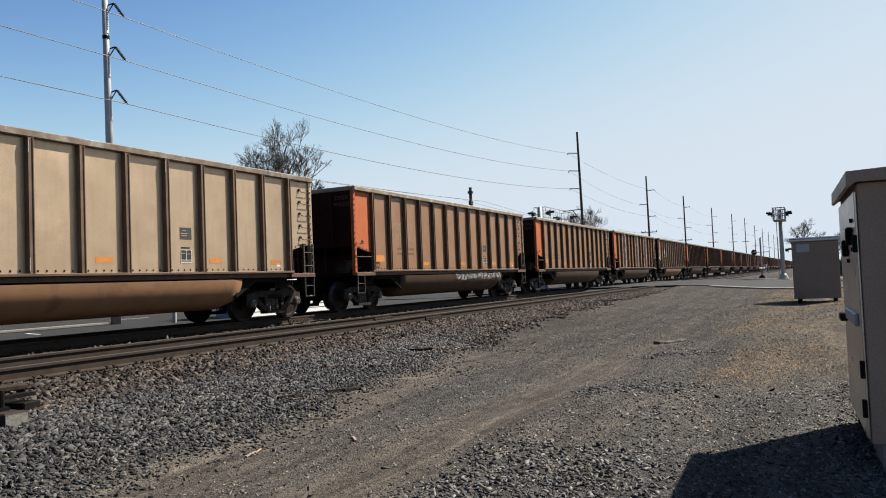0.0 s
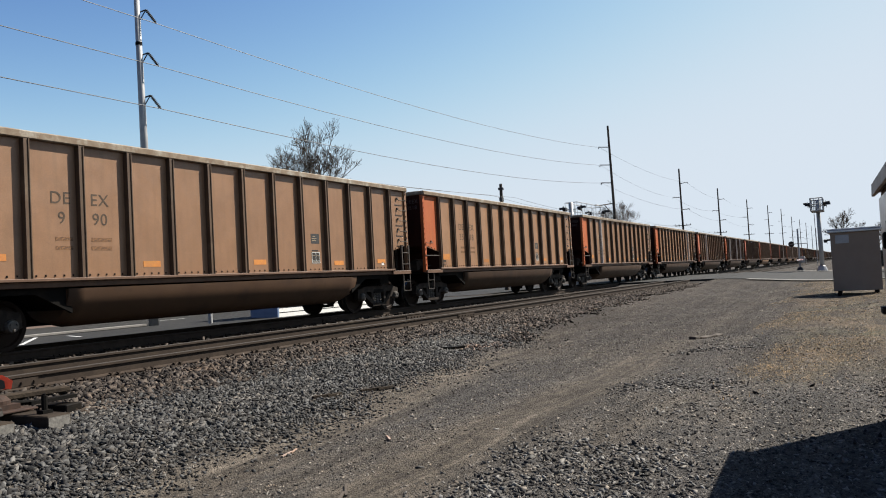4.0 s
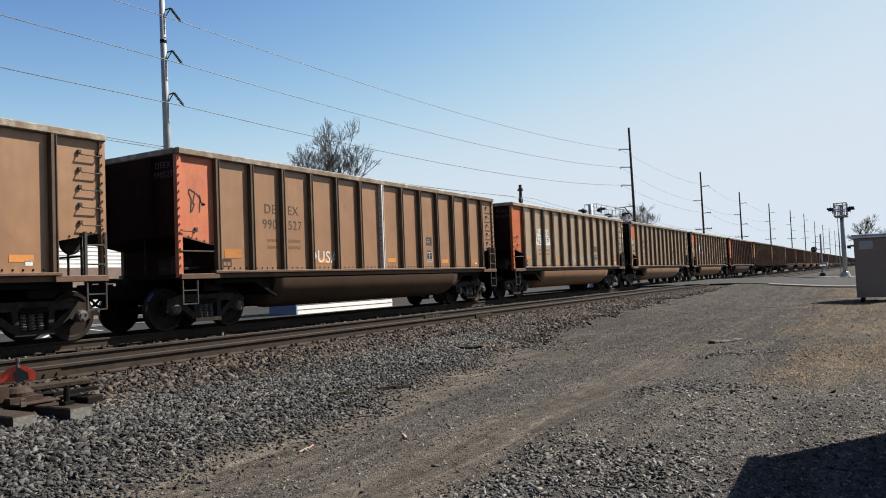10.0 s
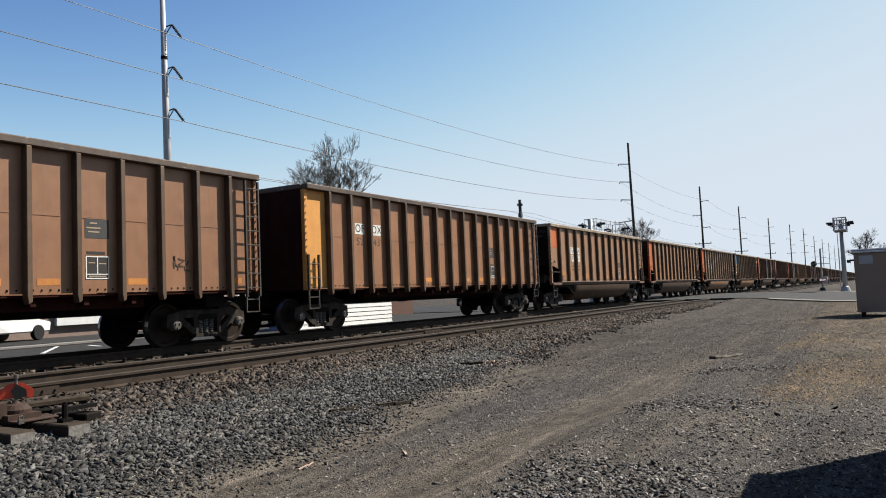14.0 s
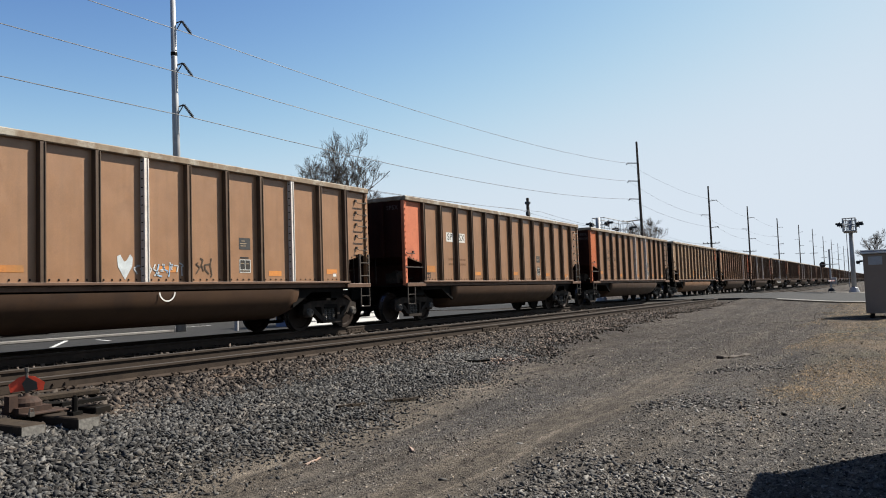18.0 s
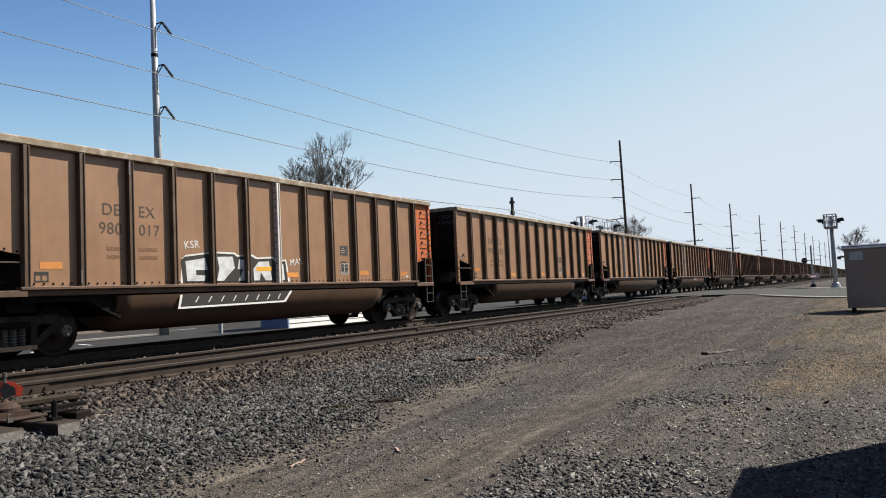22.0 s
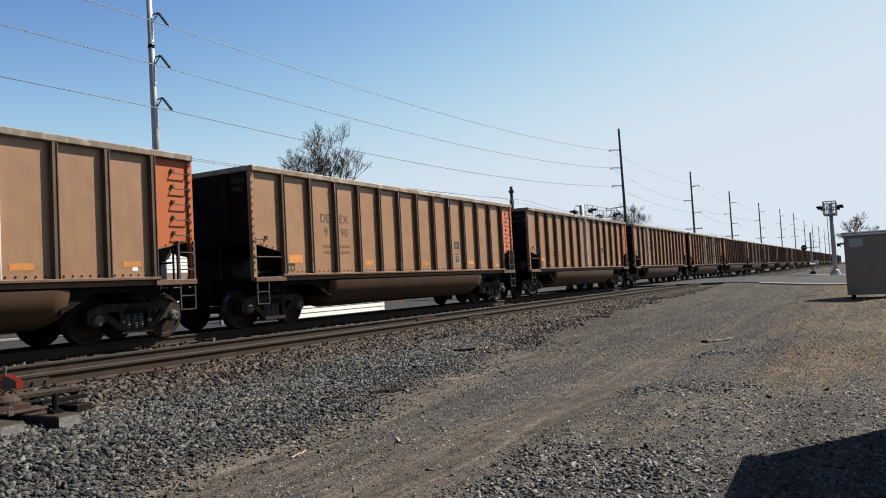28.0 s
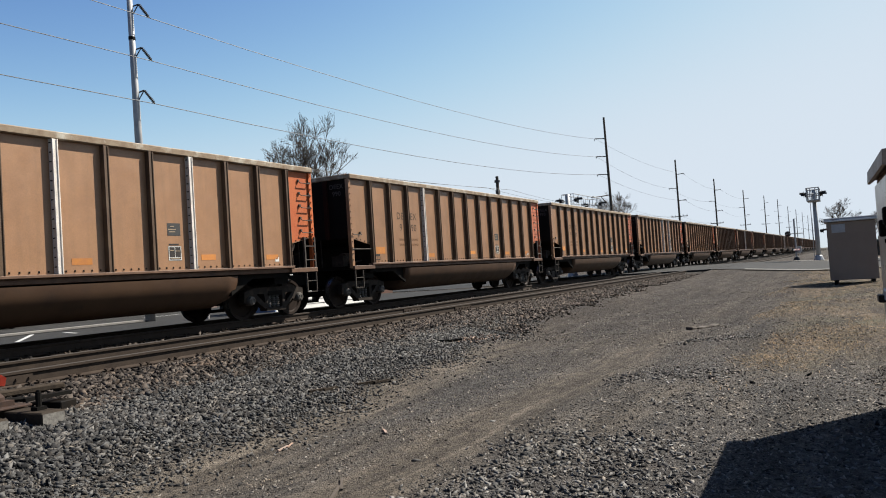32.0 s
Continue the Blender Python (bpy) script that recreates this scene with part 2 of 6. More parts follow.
RAIL_SIDE = material("rusty_rail_steel", (0.115, 0.082, 0.06), (0.085, 0.06, 0.045), (0.16, 0.115, 0.08), rough=0.75, scale=9.0, bump=0.15, k=0.32, spec=0.12)
RAIL_TOP = material("worn_rail_head", (0.19, 0.155, 0.13), (0.14, 0.115, 0.095), rough=0.8, metal=0.0, scale=12.0, bump=0.02, spec=0.2, k=0.19)
TIE = material("weathered_tie_timber", (0.10, 0.075, 0.055), (0.06, 0.045, 0.035), (0.17, 0.15, 0.13), rough=0.9, scale=8.0, bump=0.5, fine=40.0, vary=0.2, k=0.34, spec=0.1)
TIE_END = material("grey_tie_end_grain", (0.24, 0.225, 0.2), (0.12, 0.11, 0.1), rough=0.95, scale=20.0, bump=0.6, k=0.8, spec=0.1)
STONE = material("grey_ballast_stone", (0.109, 0.107, 0.105), (0.066, 0.065, 0.064), (0.12, 0.112, 0.104), rough=0.85, scale=9.0, bump=0.3, fine=45.0, island=True, stain_at=(0.5, 0.65), spec=0.15, k=0.44)
STONE_R = material("rust_dusted_ballast_stone", (0.104, 0.086, 0.074), (0.069, 0.057, 0.049), (0.11, 0.08, 0.06), rough=0.9, scale=6.0, bump=0.3, fine=45.0, island=True, spec=0.15, k=0.42)
PEBBLE = material("road_gravel_stone", (0.150, 0.138, 0.124), (0.108, 0.099, 0.090), (0.175, 0.150, 0.122), rough=0.9, scale=6.0, bump=0.2, island=True, spec=0.15, k=0.62)
GRAVEL = material("pale_grey_road_gravel", (0.124, 0.119, 0.114), (0.085, 0.082, 0.079), (0.13, 0.12, 0.11), rough=0.9, scale=8.0, bump=0.25, fine=60.0, island=True, spec=0.15, k=0.62)
SPLINTER = material("fresh_split_wood", (0.40, 0.31, 0.26), (0.28, 0.2, 0.165), rough=0.85, scale=9.0, island=True, k=0.34, spec=0.1)
STRAW = material("dry_straw_grass", (0.40, 0.29, 0.16), (0.29, 0.2, 0.105), (0.19, 0.14, 0.075), rough=0.85, scale=3.0, bump=0.0, island=True, spec=0.1, k=0.36)
WOOD = material("grey_pole_timber", (0.17, 0.135, 0.105), (0.11, 0.085, 0.065), (0.2, 0.17, 0.145), rough=0.85, scale=5.0, streak=(0.1, 0.08, 0.06))
GALV = material("galvanised_pole_steel", (0.40, 0.40, 0.40), (0.33, 0.33, 0.33), (0.27, 0.27, 0.27), rough=0.5, metal=0.15, scale=4.0, bump=0.03, k=0.82)
RUBBER = material("grey_polymer_insulator", (0.10, 0.10, 0.11), (0.07, 0.07, 0.075), rough=0.5, scale=20.0)
WIRE = material("dull_line_wire", (0.10, 0.10, 0.105), (0.07, 0.07, 0.075), rough=0.5, metal=0.5, scale=20.0, bump=0.0)
BARK = material("bare_branch_bark", (0.17, 0.14, 0.12), (0.11, 0.09, 0.075), rough=0.9, scale=6.0, bump=0.3, k=0.5, spec=0.1)
ALU = material("brushed_aluminium_cabinet", (0.56, 0.54, 0.50), (0.47, 0.45, 0.41), (0.38, 0.35, 0.31), rough=0.3, metal=0.85, scale=3.0, bump=0.03, streak=(0.44, 0.41, 0.37), k=0.95)
ALU_F = material("dusty_aluminium_front", (0.48, 0.35, 0.26), (0.42, 0.30, 0.22), (0.34, 0.245, 0.18), rough=0.5, metal=0.1, scale=2.0, bump=0.04, k=0.58)
SHED = material("tan_grey_cabinet_paint", (0.46, 0.34, 0.255), (0.41, 0.30, 0.22), (0.36, 0.26, 0.19), rough=0.6, scale=2.0, bump=0.04, k=0.48)
SHED_ROOF = material("pale_metal_roof", (0.66, 0.66, 0.66), (0.55, 0.55, 0.55), rough=0.45, metal=0.3, scale=5.0, k=0.80)
CONCRETE = material("pale_concrete", (0.42, 0.40, 0.37), (0.34, 0.32, 0.295), (0.26, 0.24, 0.22), rough=0.9, scale=3.0, bump=0.2, k=0.42, spec=0.15)
ASPHALT = material("worn_asphalt", (0.105, 0.103, 0.10), (0.08, 0.078, 0.076), (0.14, 0.135, 0.13), rough=0.85, scale=1.5, bump=0.3, fine=90.0, spec=0.15, k=0.21)
PAINT_W = material("white_road_paint", (0.62, 0.62, 0.60), (0.45, 0.45, 0.43), rough=0.7, scale=12.0, k=0.75)
SIDING = material("white_clapboard", (0.78, 0.78, 0.76), (0.68, 0.68, 0.66), rough=0.6, scale=3.0, bump=0.04, k=0.72)
PINK = material("pinkish_tan_masonry", (0.40, 0.29, 0.24), (0.33, 0.235, 0.2), (0.26, 0.19, 0.16), rough=0.85, scale=5.0)
BLUE_W = material("blue_wall_paint", (0.30, 0.42, 0.66), (0.26, 0.37, 0.6), rough=0.6, scale=3.0)
BRICK = material("dull_red_brick_wall", (0.20, 0.10, 0.07), (0.15, 0.075, 0.055), (0.12, 0.08, 0.06), rough=0.9, scale=12.0)
ROOFING = material("grey_roof_felt", (0.12, 0.12, 0.12), (0.09, 0.09, 0.09), rough=0.9, scale=3.0)
TARGET = material("orange_red_target_paint", (0.62, 0.06, 0.025), (0.5, 0.05, 0.02), rough=0.45, scale=8.0, bump=0.0, k=0.85)
RUSTY = material("rusty_machine_steel", (0.12, 0.055, 0.03), (0.07, 0.035, 0.022), (0.2, 0.1, 0.06), rough=0.8, scale=14.0, stain_scale=9.0, stain_at=(0.6, 0.7), k=0.3)
BLACKP = material("black_signal_paint", (0.018, 0.018, 0.018), (0.028, 0.027, 0.026), rough=0.5, scale=8.0, bump=0.0)
RED_W = material("red_gate_stripe", (0.5, 0.05, 0.04), (0.42, 0.04, 0.035), rough=0.5, scale=8.0, bump=0.0)
LENS = material("dark_red_lens", (0.12, 0.01, 0.01), (0.09, 0.01, 0.01), rough=0.15, scale=8.0, bump=0.0)
GLASS_D = material("dark_car_glass", (0.02, 0.024, 0.028), (0.016, 0.018, 0.02), rough=0.08, scale=8.0, bump=0.0)
CARPAINT = material("dark_car_paint", (0.02, 0.022, 0.028), (0.025, 0.026, 0.03), rough=0.25, scale=3.0, bump=0.0)
FAR_TWIG = material("distant_bare_woods", (0.22, 0.185, 0.165), (0.16, 0.135, 0.12), rough=0.95, scale=2.0, bump=0.0)
EVERGREEN = material("dark_evergreen", (0.045, 0.06, 0.035), (0.03, 0.042, 0.025), rough=0.9, scale=2.0, bump=0.0)


def ground_material():
    """Packed dirt, crushed gravel and dead grass beside the line, in ragged bands that follow the wheel tracks."""
    m = bpy.data.materials.new("gravel_and_dirt_ground")
    m.use_nodes = True
    nt = m.node_tree
    b = nt.nodes["Principled BSDF"]
    at = nt.nodes.new("ShaderNodeTexCoord").outputs["Object"]
    xyz = nt.nodes.new("ShaderNodeSeparateXYZ")
    nt.links.new(at, xyz.inputs[0])

    def calc(op, *args):
        n = nt.nodes.new("ShaderNodeMath")
        n.operation = op
        for i, v in enumerate(args):
            if isinstance(v, (int, float)):
                n.inputs[i].default_value = v
            else:
                nt.links.new(v, n.inputs[i])
        return n.outputs[0]

    def band(centre, half, ragged, scale, soft=0.35, slope=0.0):
        """1 on a strip of y about centre, with an uneven edge."""
        wob = calc("MULTIPLY_ADD", noise_node(nt, scaled(nt, at, 0.4, 1.0, 1.0), scale, 6.0, 0.65), ragged, -ragged / 2)
        y = calc("SUBTRACT", calc("ADD", xyz.outputs["Y"], wob), calc("MULTIPLY_ADD", calc("MINIMUM", xyz.outputs["X"], 30.0), slope, centre))
        return ramp(nt, calc("ABSOLUTE", y), half + soft, half - soft)

    def pebbled(scale):
        v = nt.nodes.new("ShaderNodeTexVoronoi")
        v.inputs["Scale"].default_value = scale
        nt.links.new(at, v.inputs["Vector"])
        sp = nt.nodes.new("ShaderNodeSeparateColor")
        nt.links.new(v.outputs["Color"], sp.inputs[0])
        return sp.outputs[0], v.outputs["Distance"]

    big, mid, fine = noise_node(nt, at, 0.35, 6.0, 0.62), noise_node(nt, at, 3.0, 6.0, 0.65), noise_node(nt, at, 42.0, 4.0, 0.7)
    cell, edge = pebbled(78.0)
    cell2, edge2 = pebbled(31.0)
    dirt = mix_node(nt, ramp(nt, big, 0.3, 0.7), (0.092, 0.079, 0.065), (0.071, 0.061, 0.051))
    dirt = mix_node(nt, ramp(nt, mid, 0.45, 0.7), dirt, (0.086, 0.075, 0.063))
    drag = noise_node(nt, scaled(nt, at, 0.22, 3.2, 1.0), 2.2, 6.0, 0.62)
    dirt = mix_node(nt, ramp(nt, drag, 0.38, 0.66), mix_node(nt, 1.0, dirt, (0.66, 0.65, 0.64), "MULTIPLY"), mix_node(nt, 1.0, dirt, (1.22, 1.21, 1.19), "MULTIPLY"))
    gravel = mix_node(nt, ramp(nt, mid, 0.35, 0.65), (0.052, 0.049, 0.047), (0.037, 0.035, 0.034))
    gravel = mix_node(nt, cell, mix_node(nt, 1.0, gravel, (0.4, 0.4, 0.4), "MULTIPLY"), mix_node(nt, 1.0, gravel, (1.7, 1.65, 1.6), "MULTIPLY"))
    tracks = calc("MAXIMUM", band(3.08, 0.48, 0.7, 1.1, 0.2), band(4.2, 0.42, 0.6, 1.3, 0.2, 0.1))
    bare = calc("MULTIPLY", ramp(nt, noise_node(nt, scaled(nt, at, 0.35, 1.0, 1.0), 0.8, 6.0, 0.65), 0.44, 0.62), 0.75)
    c = mix_node(nt, calc("MAXIMUM", tracks, bare), gravel, dirt)
    soil = mix_node(nt, ramp(nt, mid, 0.35, 0.65), (0.030, 0.024, 0.020), (0.046, 0.038, 0.032))
    soil = mix_node(nt, cell2, soil, mix_node(nt, 1.0, soil, (0.6, 0.58, 0.56), "MULTIPLY"))
    out = calc("MULTIPLY_ADD", noise_node(nt, at, 0.5, 5.0, 0.6), 6.0, -3.0)
    c = mix_node(nt, calc("MULTIPLY", ramp(nt, calc("ADD", xyz.outputs["X"], out), 9.0, 17.0), 0.8), c, soil)
    grass = mix_node(nt, ramp(nt, noise_node(nt, scaled(nt, at, 1.0, 2.0, 1.0), 7.0, 6.0, 0.7), 0.35, 0.62), (0.105, 0.078, 0.050), (0.046, 0.035, 0.026))
    grass = mix_node(nt, ramp(nt, big, 0.45, 0.62), grass, (0.052, 0.047, 0.03))
    patch = calc("MULTIPLY", band(-3.6, 3.9, 1.6, 0.5, 0.35, 0.06), ramp(nt, noise_node(nt, scaled(nt, at, 0.7, 1.3, 1.0), 0.9, 7.0, 0.7), 0.36, 0.54))
    patch = calc("MULTIPLY", patch, ramp(nt, calc("ADD", xyz.outputs["X"], out), 9.0, 12.0))
    c = mix_node(nt, patch, c, grass)
    smear = noise_node(nt, scaled(nt, at, 0.12, 1.6, 1.0), 1.5, 7.0, 0.6)
    c = mix_node(nt, ramp(nt, smear, 0.38, 0.62), mix_node(nt, 1.0, c, (0.64, 0.63, 0.62), "MULTIPLY"), mix_node(nt, 1.0, c, (1.22, 1.21, 1.19), "MULTIPLY"))
    dab = noise_node(nt, scaled(nt, at, 0.55, 1.0, 1.0), 10.0, 5.0, 0.75)
    c = mix_node(nt, ramp(nt, dab, 0.36, 0.64), mix_node(nt, 1.0, c, (0.62, 0.62, 0.63), "MULTIPLY"), mix_node(nt, 1.0, c, (1.36, 1.35, 1.33), "MULTIPLY"))
    bal = mix_node(nt, ramp(nt, mid, 0.3, 0.7), (0.024, 0.021, 0.018), (0.036, 0.031, 0.027))
    c = mix_node(nt, band(11.2, 5.9, 0.9, 1.2, 0.3, 0.075), c, bal)
    c = mix_node(nt, ramp(nt, fine, 0.3, 0.75), mix_node(nt, 1.0, c, (0.52, 0.52, 0.52), "MULTIPLY"), mix_node(nt, 1.0, c, (1.5, 1.48, 1.45), "MULTIPLY"))
    nt.links.new(c, b.inputs["Base Color"])
    b.inputs["Roughness"].default_value = 0.95
    b.inputs["Specular IOR Level"].default_value = 0.15
    normal = None
    for height, strength, depth in ((fine, 0.8, 0.02), (edge, -0.9, 0.012), (edge2, -0.5, 0.02), (mid, 0.5, 0.08)):
        bp = nt.nodes.new("ShaderNodeBump")
        bp.invert = strength < 0
        bp.inputs["Strength"].default_value, bp.inputs["Distance"].default_value = abs(strength), depth
        nt.links.new(height, bp.inputs["Height"])
        if normal:
            nt.links.new(normal, bp.inputs["Normal"])
        normal = bp.outputs[0]
    nt.links.new(normal, b.inputs["Normal"])
    return m


GROUND = ground_material()

# ---- shapes ----
def box_into(bm, x0, y0, z0, x1, y1, z1, turn=None):
    m = Matrix.Translation(((x0 + x1) / 2, (y0 + y1) / 2, (z0 + z1) / 2))
    if turn is not None:
        m = m @ turn
    bmesh.ops.create_cube(bm, size=1, matrix=m @ Matrix.Diagonal((x1 - x0, y1 - y0, z1 - z0, 1)))


def rod_into(bm, a, b, r, sides=6, r2=None):
    a, b = Vector(a), Vector(b)
    d = b - a
    m = Matrix.Translation((a + b) / 2) @ d.to_track_quat("Z", "Y").to_matrix().to_4x4()
    bmesh.ops.create_cone(bm, cap_ends=True, segments=sides, radius1=r, radius2=r if r2 is None else r2, depth=d.length, matrix=m)


def prism_into(bm, outline, y0, y1):
    """An outline of (x, z) pairs, anticlockwise seen from -y, drawn out from y0 to y1."""
    front = [bm.verts.new((x, y0, z)) for x, z in outline]
    back = [bm.verts.new((x, y1, z)) for x, z in outline]
    n = len(outline)
    bm.faces.new(front)
    bm.faces.new(back[::-1])
    for i in range(n):
        bm.faces.new((front[i], back[i], back[(i + 1) % n], front[(i + 1) % n]))


def lathe_into(bm, profile, centre, axis="y", sides=24):
    """Profile rows (radius, along) turned about an axis through centre."""
    c, rings = Vector(centre), []
    for r, h in profile:
        ring = []
        for k in range(sides):
            a = 2 * math.pi * k / sides
            u, v = r * math.cos(a), r * math.sin(a)
            p = (u, h, v) if axis == "y" else (u, v, h)
            ring.append(bm.verts.new(c + Vector(p)))
        rings.append(ring)
    for p, q in zip(rings, rings[1:]):
        for k in range(sides):
            bm.faces.new((p[k], p[(k + 1) % sides], q[(k + 1) % sides], q[k]))
    bm.faces.new(rings[0][::-1])
    bm.faces.new(rings[-1])


def bevelled(bm, w=0.01):
    bmesh.ops.bevel(bm, geom=bm.edges[:], offset=w, segments=1, affect="EDGES", profile=0.5)
    return bm


def to_mesh(name, bm, mat, smooth=False):
    bmesh.ops.recalc_face_normals(bm, faces=bm.faces[:])
    me = bpy.data.meshes.new(name)
    bm.to_mesh(me)
    bm.free()
    for m in mat if isinstance(mat, (list, tuple)) else (mat,):
        me.materials.append(m)
    if smooth:
        me.polygons.foreach_set("use_smooth", [True] * len(me.polygons))
    return me


def part(name, bm, mat, parent, label="", smooth=False):
    ob = new(name, to_mesh(name, bm, mat, smooth))
    ob.parent = parent
    return tagged(ob, label)


def hang(name, mesh, parent, m=None, label=""):
    """A part on a mesh that is already there."""
    ob = new(name, mesh)
    ob.parent = parent
    if m is not None:
        ob.matrix_basis = m
    return tagged(ob, label)


def thing(name, label, category, group="", kind="", at=None):
    ob = tagged(new(name), label, category, group, kind)
    if at is not None:
        ob.matrix_basis = at
    return ob


def boxes(name, rows, mat, parent, label="", bevel=0.0):
    bm = bmesh.new()
    for r in rows:
        box_into(bm, *r)
    if bevel:
        bevelled(bm, bevel)
    return part(name, bm, mat, parent, label)


def triangles(name, verts, faces, mat):
    """A mesh of triangles from arrays."""
    me = bpy.data.meshes.new(name)
    me.vertices.add(len(verts))
    me.vertices.foreach_set("co", np.ascontiguousarray(verts, dtype=np.float32).ravel())
    me.loops.add(len(faces) * 3)
    me.loops.foreach_set("vertex_index", np.ascontiguousarray(faces, dtype=np.int32).ravel())
    me.polygons.add(len(faces))
    me.polygons.foreach_set("loop_start", np.arange(len(faces), dtype=np.int32) * 3)
    me.materials.append(mat)
    me.update(calc_edges=True)
    return me


# ---- ground, road and tracks ----
ZR = 0.58                              # top of rail
NEAR, FAR = 9.615, 13.883              # middle lines of the two tracks
GAUGE = 1.435
RNG = np.random.default_rng(7)


def smooth(a, b, v):
    t = np.clip((v - a) / (b - a), 0, 1)
    return t * t * (3 - 2 * t)


def ground_height(x, y):
    """The lie of the land: a level dirt road, a ballast shoulder up to the ties, and a lot beyond."""
    z = 0.30 * smooth(18.0, 68.0, x) * (1 - smooth(3.0, 8.0, y))
    z = z + 0.36 * smooth(4.3, 8.3, y) * 0.55 + 0.36 * np.clip((y - 4.3) / 4.0, 0, 1) * 0.45
    z = z - 0.16 * smooth(15.6, 17.6, y)
    climb = smooth(1.0, 7.6, y) * (1 - smooth(16.2, 24.0, y))
    street = np.maximum(z, 0.2) * (1 - climb) + (ZR - 0.03) * climb - 0.02
    beside = np.where(y < 7.5, smooth(38.0, 46.0, x) * (1 - smooth(69.0, 77.0, x)), smooth(45.6, 46.4, x) * (1 - smooth(68.0, 69.0, x)))
    z = z * (1 - beside) + street * beside
    near = (1 - smooth(25, 34, np.abs(x - 8))) * (1 - smooth(7.0, 9.0, y))
    bumps = 0.025 * np.sin(x * 0.9 + 1.3 * np.sin(y * 0.7)) + 0.02 * np.sin(y * 2.1 + x * 0.33) + 0.012 * np.sin(x * 2.3 + y * 1.7)
    ruts = -0.04 * np.exp(-((y - 3.08) / 0.45) ** 2) - 0.03 * np.exp(-((y - 4.2 - 0.1 * x) / 0.4) ** 2)
    return z + near * (bumps + ruts)


def build_ground():
    xs = np.concatenate([np.linspace(-260, -12, 12), np.arange(-10, 26, 0.25), np.arange(26, 80, 1.0), np.geomspace(82, 4200, 30)])
    ys = np.concatenate([-np.geomspace(2600, 14, 20), np.arange(-12, 0, 1.0), np.arange(0, 9, 0.2), np.arange(9, 20, 0.6), np.geomspace(21, 2600, 24)])
    gx, gy = np.meshgrid(xs, ys, indexing="ij")
    v = np.stack([gx, gy, ground_height(gx, gy)], -1).reshape(-1, 3)
    i, j = np.meshgrid(np.arange(len(xs) - 1), np.arange(len(ys) - 1), indexing="ij")
    a = (i * len(ys) + j).ravel()
    b, c, d = a + len(ys), a + len(ys) + 1, a + 1
    me = triangles("ground", v, np.concatenate([np.stack([a, b, c], 1), np.stack([a, c, d], 1)]), GROUND)
    me.polygons.foreach_set("use_smooth", [True] * len(me.polygons))
    tagged(new("ground", me), "dry dirt and gravel ground beside the railway", "ground", kind="structure")


build_ground()


def strip(name, xs, ys, height, mat, label, category, lift):
    """A sheet laid on the land."""
    gx, gy = np.meshgrid(xs, ys, indexing="ij")
    v = np.stack([gx, gy, height(gx, gy) + lift], -1).reshape(-1, 3)
    i, j = np.meshgrid(np.arange(len(xs) - 1), np.arange(len(ys) - 1), indexing="ij")
    a = (i * len(ys) + j).ravel()
    b, c, d = a + len(ys), a + len(ys) + 1, a + 1
    me = triangles(name, v, np.concatenate([np.stack([a, b, c], 1), np.stack([a, c, d], 1)]), mat)
    return tagged(new(name, me), label, category, kind="structure")


def road_height(x, y):
    rise = smooth(1.0, 7.6, y) * (1 - smooth(16.2, 24.0, y))
    return np.maximum(0.30 * smooth(18.0, 68.0, x), 0.2) * (1 - rise) + (ZR - 0.04) * rise


strip("road", np.linspace(46.5, 68, 12), np.concatenate([np.linspace(-160, -2, 20), np.arange(-1, 26, 0.5), np.linspace(27, 220, 20)]), road_height, ASPHALT,
      "grey asphalt street crossing both tracks", "road", 0.03)
strip("pavement", np.linspace(45.0, 46.3, 3), np.concatenate([np.linspace(-60, -2, 20), np.arange(-1.5, 6.0, 0.5)]), road_height, CONCRETE,
      "pale concrete sidewalk beside the crossing street", "sidewalk", 0.05)
strip("pavement_2", np.linspace(68.2, 70.6, 3), np.concatenate([np.linspace(-60, -2, 20), np.arange(-1.5, 5.0, 0.5)]), road_height, CONCRETE,
      "pale concrete sidewalk on the far kerb of the street", "sidewalk", 0.06)
strip("parking_lot", np.linspace(-60, 44, 60), np.linspace(17.8, 33, 24), lambda x, y: 0 * x + 0.2, ASPHALT,
      "grey asphalt parking lot beyond the tracks", "parking lot", 0.03)


def road_marks():
    lot = thing("lot_marking", "worn white parking lines on grey asphalt", "road marking", kind="structure")
    for x, y, turn, ln in ((14.3, 22.6, 52, 4.2), (15.9, 22.7, 70, 1.4), (24.8, 28.6, -2, 2.1), (8.0, 22.5, 58, 3.0), (2.0, 22.5, 58, 3.0), (31.0, 26.0, 58, 3.0)):
        bm = bmesh.new()
        box_into(bm, -ln / 2, -0.06, 0, ln / 2, 0.06, 0.006)
        part("line", bm, PAINT_W, lot).matrix_basis = pose(x, y, 0.233, 0, 0, turn)
    bm = bmesh.new()
    box_into(bm, -50, 24.7, 0.23, 20.5, 24.92, 0.33)
    bevelled(bm, 0.02)
    tagged(new("kerb", to_mesh("kerb", bm, CONCRETE)), "pale concrete kerb across the parking lot", "kerb", kind="structure")


road_marks()

RAIL = ((-.07, 0), (.07, 0), (.07, .012), (.012, .035), (.012, .135), (.036, .145), (.036, .175), (.028, .182), (-.028, .182), (-.036, .175), (-.036, .145), (-.012, .135), (-.012, .035), (-.07, .012))


